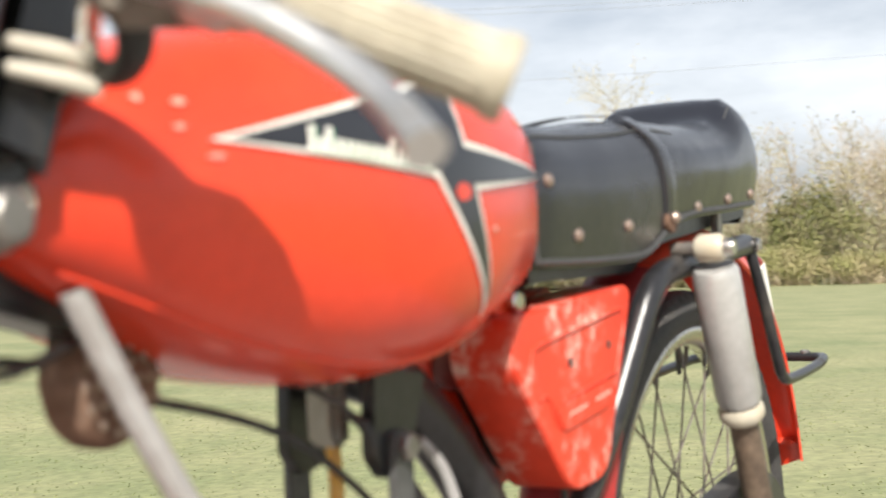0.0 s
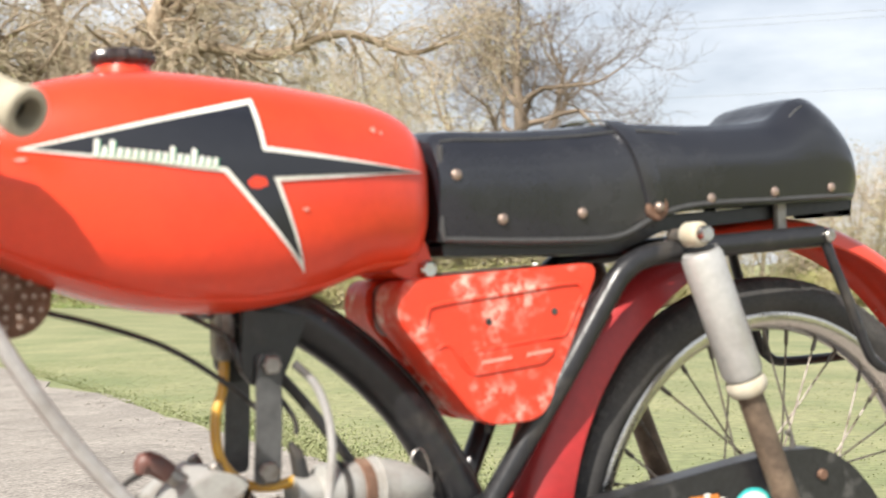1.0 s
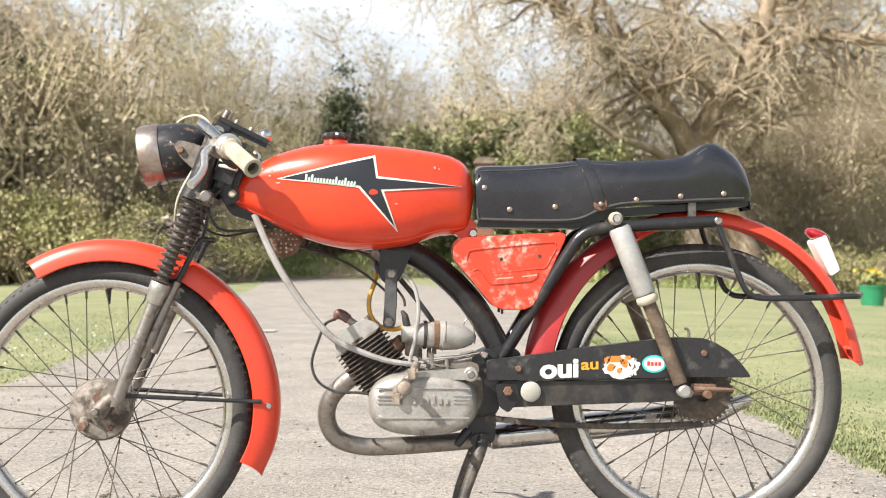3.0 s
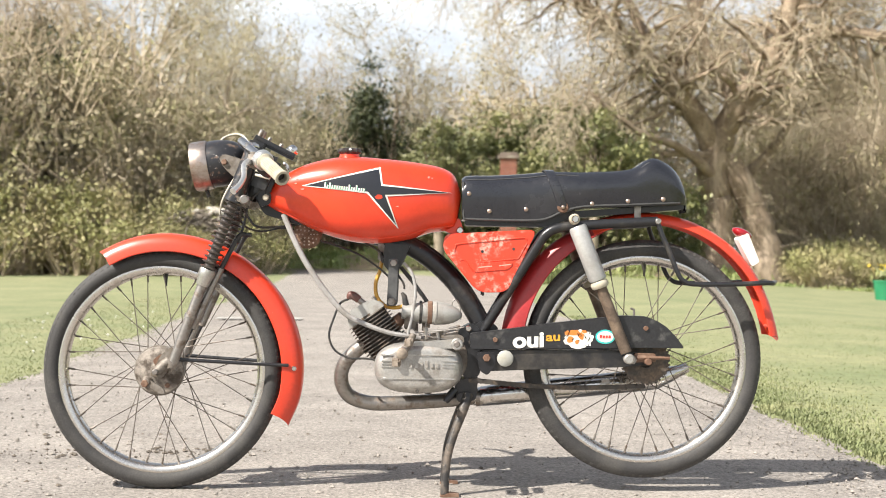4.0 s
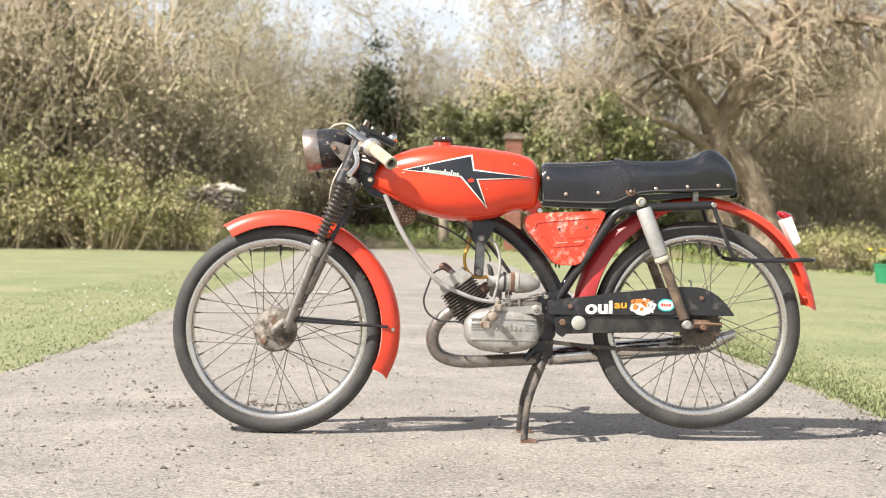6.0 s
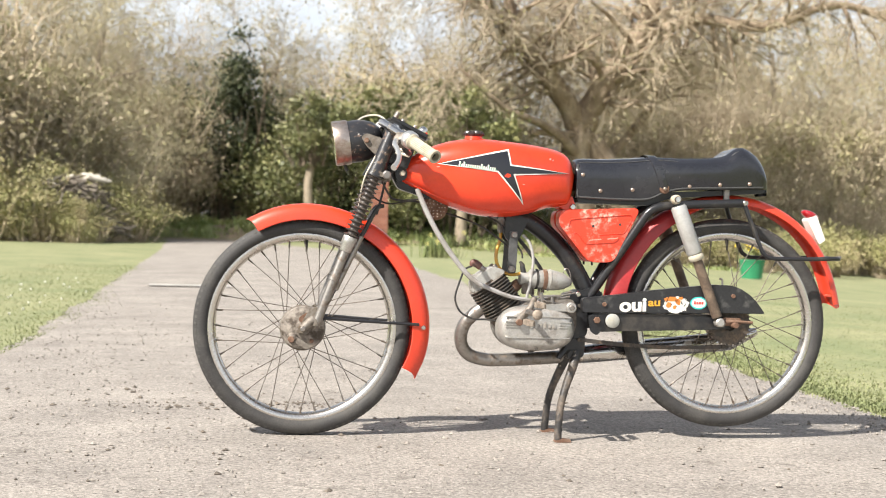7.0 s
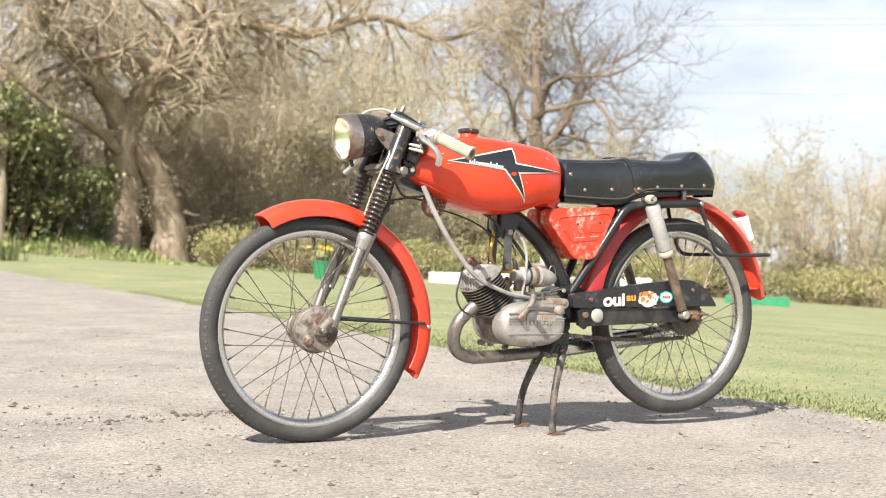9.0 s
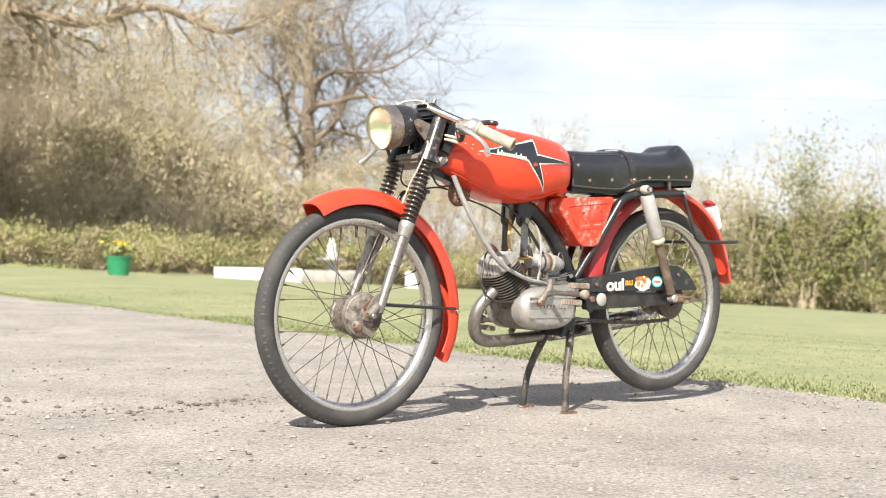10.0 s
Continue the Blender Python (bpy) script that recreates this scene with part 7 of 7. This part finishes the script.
part("flywheel_cover", lathe([(0.0, 0.090), (0.058, 0.088), (0.068, 0.078), (0.070, 0.058), (0.0, 0.058)], (0.005, 0, 0.312), seg=40), ALLOY, engine)
oval = []
for i in range(56):
    a = 2 * math.pi * i / 56
    c, s = math.cos(a), math.sin(a)
    oval.append((0.040 + 0.107 * math.copysign(abs(c) ** 0.74, c), 0.305 + 0.062 * math.copysign(abs(s) ** 0.80, s)))
bm = bmesh.new()
rings = []
for k in range(9):
    t = k / 8 * math.pi / 2
    shrink, depth = (0.0, -0.040) if k == 0 else (0.020 * (1 - math.cos(t)), -0.060 - 0.037 * math.sin(t))
    rings.append([bm.verts.new((x - shrink * (x - 0.040) / 0.075, depth, z - shrink * (z - 0.305) / 0.055)) for x, z in oval])
for p, q in zip(rings, rings[1:]):
    for k in range(56):
        bm.faces.new((p[k], p[(k + 1) % 56], q[(k + 1) % 56], q[k]))
bm.faces.new(rings[0][::-1])
bm.faces.new(rings[-1])
cover = part("side_cover", bm, COVER, engine, "worn cast alloy side cover with raised bars", angle=50)
for z, xs in ((0.3365, (-0.050, 0.130)), (0.2800, (-0.050, 0.128))):
    part("rib", box((xs[0], -0.1000, z - 0.0016), (xs[1], -0.094, z + 0.0016), 0.001), ALLOY, cover)
for i, z in enumerate((0.3225, 0.3155, 0.3085)):
    part("rib", box((-0.048, -0.1000, z - 0.0014), (-0.014, -0.094, z + 0.0014), 0.001), ALLOY, cover)
    part("rib", box((0.098, -0.1000, z - 0.0014), (0.134 - 0.004 * i, -0.094, z + 0.0014), 0.001), ALLOY, cover)
for i in range(8):
    x = -0.006 + 0.0125 * i
    tall = 0.006 if i in (0, 1, 5) else 0
    part("raised_bar", box((x, -0.1000, 0.3060), (x + 0.0075, -0.094, 0.3180 + tall), 0.001), ALLOY, cover)
part("drain_screw", lathe(disc_profile(0.0048, -0.0015, 0.0015, 0.0005), (0.038, -0.0945, 0.251), seg=12), IRON, cover)
lever = part("clutch_arm", plate(rounded([(0.020, 0.366), (0.132, 0.374), (0.148, 0.366), (0.142, 0.352), (0.02, 0.352)], 0.007), -0.090, -0.060, 0.005), ALLOY, engine)
for r, h0, h1 in ((0.014, -0.012, 0.012), (0.0075, -0.016, 0.0)):
    part("boss", lathe(disc_profile(r, h0, h1, 0.002), (0.132, -0.084, 0.363), seg=24), ALLOY if r > 0.01 else STEEL, lever)

up = Vector((-0.57, 0, 0.82)).normalized()
along = Vector((0.82, 0, 0.57)).normalized()
base = Vector((-0.033, 0.0, 0.345))
cyl = part("cylinder", tube([base - up * 0.02, base + up * 0.10], 0.048, 24, 1), IRON, engine, "sooty finned cylinder")
for i in range(11):
    c = base + up * (0.006 + 0.0086 * i)
    bm = bmesh.new()
    ring0, ring1 = [], []
    for k in range(40):
        a = 2 * math.pi * k / 40
        cs, sn = math.cos(a), math.sin(a)
        q = along * (0.056 * math.copysign(abs(cs) ** 0.75, cs)) + Vector((0, 0.060 * math.copysign(abs(sn) ** 0.75, sn), 0))
        ring0.append(bm.verts.new(c + q))
        ring1.append(bm.verts.new(c + q * 0.99 + up * 0.0022))
    for k in range(40):
        bm.faces.new((ring0[k], ring0[(k + 1) % 40], ring1[(k + 1) % 40], ring1[k]))
    bm.faces.new(ring0[::-1])
    bm.faces.new(ring1)
    part("fin", bm, IRON if i < 10 else ALLOY_DIRTY, cyl, angle=30)
hd = base + up * 0.0945


def on_head(a, u, y=0.0):
    return hd + along * a + up * u + Vector((0, y, 0))


bm = plate(rounded([(on_head(a, u).x, on_head(a, u).z) for a, u in ((-0.046, 0.0), (-0.036, 0.022), (-0.020, 0.033), (0.006, 0.035), (0.036, 0.030), (0.052, 0.010), (0.052, 0.0))], 0.005), -0.046, 0.046, 0.007)
head = part("cylinder_head", bm, CARB_ALLOY, engine, "pale grey alloy cylinder head")
for i in range(6):
    y = -0.036 + 0.0144 * i
    rib = plate([(on_head(a, u).x, on_head(a, u).z) for a, u in ((-0.050, 0.002), (-0.040, 0.024), (-0.022, 0.037), (-0.012, 0.035), (-0.020, 0.010), (-0.030, 0.002))], y - 0.0018, y + 0.0018, 0.0006)
    part("head_fin", rib, CARB_ALLOY, head)
for sy in (-1, 1):
    part("head_nut", lathe(disc_profile(0.0055, -0.004, 0.007, 0.001), on_head(0.040, 0.026, 0.030 * sy), up, 6), STEEL, head, smooth=False)
plug = part("spark_plug", tube([on_head(0.014, 0.026, -0.012), on_head(0.006, 0.052, -0.012)], [0.0085, 0.0075], 12, 1), STEEL, engine, "steel-cased spark plug")
part("plug_cap", tube([on_head(0.008, 0.046, -0.012), on_head(0.003, 0.060, -0.012), on_head(-0.003, 0.068, -0.013), on_head(-0.012, 0.062, -0.014)], [0.0095, 0.0105, 0.0095, 0.0055], 14, 4), PLUG_CAP, plug, "red-brown spark plug cap")
pl = on_head(-0.012, 0.062, -0.014)
part("plug_lead", tube([pl, pl + Vector((-0.020, -0.008, -0.010)), (-0.166, -0.030, 0.424), (-0.178, -0.036, 0.380), (-0.164, -0.040, 0.344), (-0.128, -0.044, 0.325), (-0.088, -0.046, 0.324), (-0.050, -0.044, 0.318)], 0.0028, 8, 6), CABLE_BLACK, plug, "black spark plug lead")

carb = part("carburettor", lathe([(0, -0.02), (0.017, -0.02), (0.017, 0.004), (0.0255, 0.008), (0.0265, 0.046), (0.0255, 0.050), (0, 0.050)], (0.018, -0.034, 0.437), (1, 0.06, -0.03), 26), CARB_ALLOY, engine, "grey alloy carburettor with a bell-shaped intake")
part("band", lathe([(0.0262, 0), (0.0285, 0.001), (0.0285, 0.011), (0.0262, 0.012)], (0.060, -0.0315, 0.4358), (1, 0.06, -0.03), 28, close=True), RUST, carb)
for x, z, h in ((0.022, 0.408, 0.010), (0.034, 0.404, 0.014), (0.052, 0.404, 0.012), (0.062, 0.407, 0.008)):
    part("jet_screw", lathe(disc_profile(0.0045, -h, 0.006, 0.001), (x, -0.040, z), (0, 0, 1), 8), IRON, carb, smooth=False)
part("choke_link", tube([(0.052, -0.050, 0.394), (0.070, -0.052, 0.388), (0.092, -0.050, 0.392), (0.104, -0.046, 0.384)], 0.0020, 6, 3), IRON, carb)
part("throttle_link", tube([(0.020, -0.052, 0.400), (0.046, -0.054, 0.384), (0.070, -0.054, 0.378), (0.104, -0.052, 0.372)], 0.0018, 6, 3), STEEL, carb)
part("bell", lathe([(0, 0), (0.027, 0), (0.0285, 0.004), (0.028, 0.018), (0.0255, 0.036), (0.0205, 0.053), (0.013, 0.066), (0.006, 0.073), (0, 0.074)], (0.071, -0.031, 0.4355), (1, 0.04, -0.09), 28), CARB_ALLOY, carb)
part("band", lathe([(0.0262, 0), (0.0282, 0.001), (0.0282, 0.006), (0.0262, 0.007)], (0.040, -0.0327, 0.4364), (1, 0.06, -0.03), 28, close=True), CABLE_BLACK, carb, "black rubber band")
part("ridge", lathe([(0.0275, 0), (0.0300, 0.001), (0.0300, 0.004), (0.0275, 0.005)], (0.078, -0.0308, 0.4350), (1, 0.04, -0.09), 28, close=True), CARB_ALLOY, carb)
part("float_bowl", lathe([(0, -0.03), (0.013, -0.03), (0.016, -0.026), (0.016, 0.0), (0, 0.0)], (0.020, -0.034, 0.425), (0, 0, 1), 20), ALLOY_DIRTY, carb)
part("top_cap", tube([(0.010, -0.034, 0.445), (0.004, -0.034, 0.475), (-0.002, -0.034, 0.484)], [0.0085, 0.0065, 0.003], 14, 1), CABLE_BLACK, carb)
part("inlet_stub", tube([(0.0, -0.02, 0.425), (-0.020, -0.010, 0.405)], [0.014, 0.017], 14, 1), RUST, carb)
part("wire_clip", tube([(0.118, -0.030, 0.44), (0.122, -0.032, 0.462), (0.132, -0.032, 0.466), (0.140, -0.032, 0.448), (0.142, -0.032, 0.418)], 0.0012, 5, 5), STEEL, carb)
bm = bmesh.new()
for p, q, r in (((0.055, -0.05, 0.400), (0.060, -0.05, 0.372), 0.006), ((0.085, -0.05, 0.392), (0.088, -0.05, 0.37), 0.005), ((0.10, -0.048, 0.385), (0.135, -0.05, 0.392), 0.004), ((0.112, -0.05, 0.398), (0.14, -0.048, 0.405), 0.003), ((0.03, -0.05, 0.388), (0.10, -0.055, 0.394), 0.0022), ((0.04, -0.052, 0.382), (0.15, -0.055, 0.402), 0.0018)):
    add_tube(bm, [p, q], r, 8, 1)
part("linkage", bm, STEEL, engine, "control linkage on top of the crankcase")
part("top_case", plate(rounded([(0.06, 0.372), (0.075, 0.388), (0.120, 0.392), (0.150, 0.378), (0.150, 0.362), (0.06, 0.362)], 0.008), -0.05, 0.05, 0.004), ALLOY_DIRTY, engine)
part("gearbox_bracket", plate(rounded([(0.135, 0.395), (0.170, 0.412), (0.190, 0.396), (0.190, 0.288), (0.160, 0.262), (0.140, 0.30)], 0.01), -0.040, 0.040, 0.003), BLACK_PAINT, engine)
part("bracket_bolt", lathe(disc_profile(0.0075, -0.005, 0.004, 0.002), (0.160, -0.044, 0.398), seg=14), CHROME, engine)

# pedals: a rubber block above and below each spindle
for s in (-1, 1):
    sx, sz = (0.006, 0.352) if s < 0 else (0.08, 0.255)
    pedal = part("pedal", tube([(sx, 0.100 * s, sz - 0.01), (sx, 0.130 * s, sz), (sx, 0.268 * s, sz)], 0.0075, 14, 1), STEEL, moped, "rusty pedal with two studded rubber blocks")
    bm = bmesh.new()
    for d in (-1, 1):
        add_box(bm, (sx + 0.014 * d - 0.006, min(0.188 * s, 0.260 * s), sz + 0.023 * d - 0.008), (sx + 0.014 * d + 0.006, max(0.188 * s, 0.260 * s), sz + 0.023 * d + 0.008), 0.002)
        for k in range(7):
            y = (0.193 + 0.0098 * k) * s
            for j in (-1, 1):
                add_box(bm, (sx + 0.014 * d + 0.0075 * j - 0.002, y - 0.003, sz + 0.023 * d - 0.007), (sx + 0.014 * d + 0.0075 * j + 0.002, y + 0.003, sz + 0.023 * d + 0.007), 0.0008)
    part("rubber_pad", bm, PEDAL_RUBBER, pedal, smooth=False)
    part("end_cap", lathe([(0, 0.273), (0.006, 0.272), (0.0125, 0.267), (0.0135, 0.260), (0.0125, 0.254), (0, 0.253)], (sx, 0, sz), (0, s, 0), 18), PEDAL_RUBBER, pedal)
    part("bracket", tube([(sx - 0.022, 0.100 * s, sz - 0.030), (sx - 0.008, 0.106 * s, sz - 0.012), (sx + 0.012, 0.106 * s, sz + 0.012), (sx + 0.022, 0.098 * s, sz + 0.034)], [0.009, 0.010, 0.009, 0.008], 10, 3), ALLOY_DIRTY, pedal)
    part("crank_nut", lathe(disc_profile(0.0095, -0.01, 0.01, 0.002), (-0.012, 0.104 * s, 0.322), seg=8), RUST, pedal)

# ---- centre stand ----
stand = part("centre_stand", tube([(0.146, -0.052, 0.232), (0.146, 0.052, 0.232)], 0.012, 14, 1), STAND_PAINT, moped, "worn black centre stand")
for s in (-1, 1):
    part("stand_leg", tube([(0.160, 0.045 * s, 0.240), (0.149, 0.058 * s, 0.205), (0.124, 0.074 * s, 0.140), (0.110, 0.084 * s, 0.085), (0.104, 0.092 * s, 0.006)], [0.0125, 0.0125, 0.0105, 0.010, 0.0105], 12, 5), STAND_PAINT, stand)
    part("stand_foot", plate(rounded([(0.093, 0.0035), (0.117, 0.010), (0.139, 0.007), (0.139, 0.001), (0.095, 0.0)], 0.002), s * 0.092 - 0.014, s * 0.092 + 0.014, 0.0012), RUST, stand, "rusty stand foot")
part("stand_stop", tube([(0.128, -0.05, 0.250), (0.112, -0.062, 0.232), (0.106, -0.064, 0.222)], [0.010, 0.009, 0.007], 10, 2), BLACK_PAINT, stand)
part("stand_plate", plate(rounded([(0.125, 0.270), (0.185, 0.285), (0.180, 0.225), (0.135, 0.218)], 0.01), -0.045, 0.045, 0.003), BLACK_PAINT, stand)

# ---- horn, fuel tap, hose and cables ----
horn = part("horn", lathe([(0, -0.016), (0.024, -0.016), (0.032, -0.013), (0.035, -0.008), (0.035, 0.002), (0.031, 0.006), (0.022, 0.010), (0.018, 0.022), (0, 0.024)], (-0.236, 0.004, 0.624), seg=36), RUST, moped, "rusty round horn with a perforated face")
dot = None
for ring, count in ((0.010, 6), (0.018, 10), (0.026, 14)):
    for k in range(count):
        a = 2 * math.pi * k / count
        m = Matrix.Translation((-0.236 + ring * math.cos(a), -0.0127, 0.624 + ring * math.sin(a)))
        if dot is None:
            dot = part("perforation", lathe(disc_profile(0.0022, -0.0042, -0.0030, 0.0003), (0, 0, 0), seg=8), COPPER, horn)
            dot.matrix_basis = m
        else:
            again(dot, "perforation", horn, m)
part("mount", box((-0.262, -0.004, 0.640), (-0.240, 0.012, 0.690), 0.003), BLACK_PAINT, horn)
tap = part("fuel_tap", box((-0.062, -0.020, 0.560), (-0.044, 0.004, 0.606), 0.004), STEEL, moped, "dark fuel tap under the tank")
part("tap_lever", tube([(-0.053, -0.022, 0.580), (-0.053, -0.036, 0.574), (-0.048, -0.038, 0.556)], 0.0035, 8, 3), CABLE_BLACK, tap)
part("fuel_hose", tube([(-0.053, -0.010, 0.562), (-0.056, -0.014, 0.538), (-0.066, -0.020, 0.508), (-0.064, -0.024, 0.476), (-0.046, -0.028, 0.453), (-0.020, -0.032, 0.447), (0.006, -0.034, 0.452)], 0.0048, 10, 6), HOSE, moped, "yellow fuel hose from tap to carburettor")
for name, pts, r, material, label in (
        ("control_cable", [(-0.290, -0.040, 0.672), (-0.264, -0.048, 0.613), (-0.232, -0.056, 0.553), (-0.186, -0.062, 0.487), (-0.138, -0.068, 0.434), (-0.090, -0.070, 0.409), (-0.034, -0.070, 0.389), (0.015, -0.068, 0.381), (0.045, -0.064, 0.376)],
         [0.0072, 0.0072, 0.0072, 0.0070, 0.0068, 0.0060, 0.0055, 0.0048, 0.0042], CABLE_GREY, "thick grey cable sheath curving down to the engine"),
        ("speedometer_cable", [(-0.392, -0.060, 0.780), (-0.414, -0.080, 0.740), (-0.433, -0.080, 0.700), (-0.441, -0.064, 0.664), (-0.444, -0.044, 0.635), (-0.452, -0.030, 0.595), (-0.464, -0.024, 0.560)], 0.0025, CABLE_WHITE, "off-white cable looping beside the fork"),
        ("brake_cable", [(-0.318, -0.086, 0.768), (-0.335, -0.062, 0.738), (-0.372, -0.052, 0.700), (-0.385, -0.040, 0.650), (-0.398, -0.052, 0.600)], 0.0034, CABLE_BLACK, "black brake cable by the steering head"),
        ("decompressor_cable", [(0.002, -0.040, 0.556), (0.022, -0.046, 0.532), (0.031, -0.052, 0.490), (0.026, -0.056, 0.440), (0.016, -0.060, 0.395), (0.014, -0.060, 0.378)], 0.0040, CABLE_GREY, "grey cable looping behind the carburettor"),
        ("air_hose", [(-0.005, -0.020, 0.545), (0.020, -0.024, 0.515), (0.050, -0.028, 0.475), (0.060, -0.030, 0.460)], 0.0052, CABLE_BLACK, "black breather hose"),
        ("lamp_wire", [(-0.392, -0.02, 0.775), (-0.398, -0.05, 0.72), (-0.368, -0.055, 0.655), (-0.345, -0.05, 0.640), (-0.300, -0.03, 0.642), (-0.250, -0.01, 0.650)], 0.0028, CABLE_BLACK, "black wire to the horn"),
        ("far_wire", [(-0.40, 0.03, 0.715), (-0.405, 0.045, 0.655), (-0.36, 0.04, 0.632), (-0.30, 0.02, 0.640), (-0.25, 0.01, 0.632)], 0.0024, CABLE_BLACK, "black wire between fork and horn"),
        ("tap_cable", [(-0.095, -0.02, 0.605), (-0.06, -0.026, 0.585), (-0.03, -0.034, 0.550), (0.0, -0.036, 0.510), (0.004, -0.036, 0.492)], 0.0026, CABLE_BLACK, "black throttle cable under the tank"),
        ("loop_cable", [(-0.47, 0.02, 0.835), (-0.44, 0.0, 0.862), (-0.40, -0.03, 0.866), (-0.372, -0.06, 0.842), (-0.352, -0.110, 0.808)], 0.0026, CABLE_WHITE, "pale cable looping over the headlamp"),
        ("engine_cable", [(-0.215, 0.0, 0.612), (-0.16, -0.01, 0.596), (-0.105, -0.016, 0.574), (-0.055, -0.022, 0.540), (-0.020, -0.026, 0.508)], 0.0026, CABLE_BLACK, "thin grey cable behind the fuel tap")):
    part(name, tube(pts, r, 8, 6), material, moped, label)
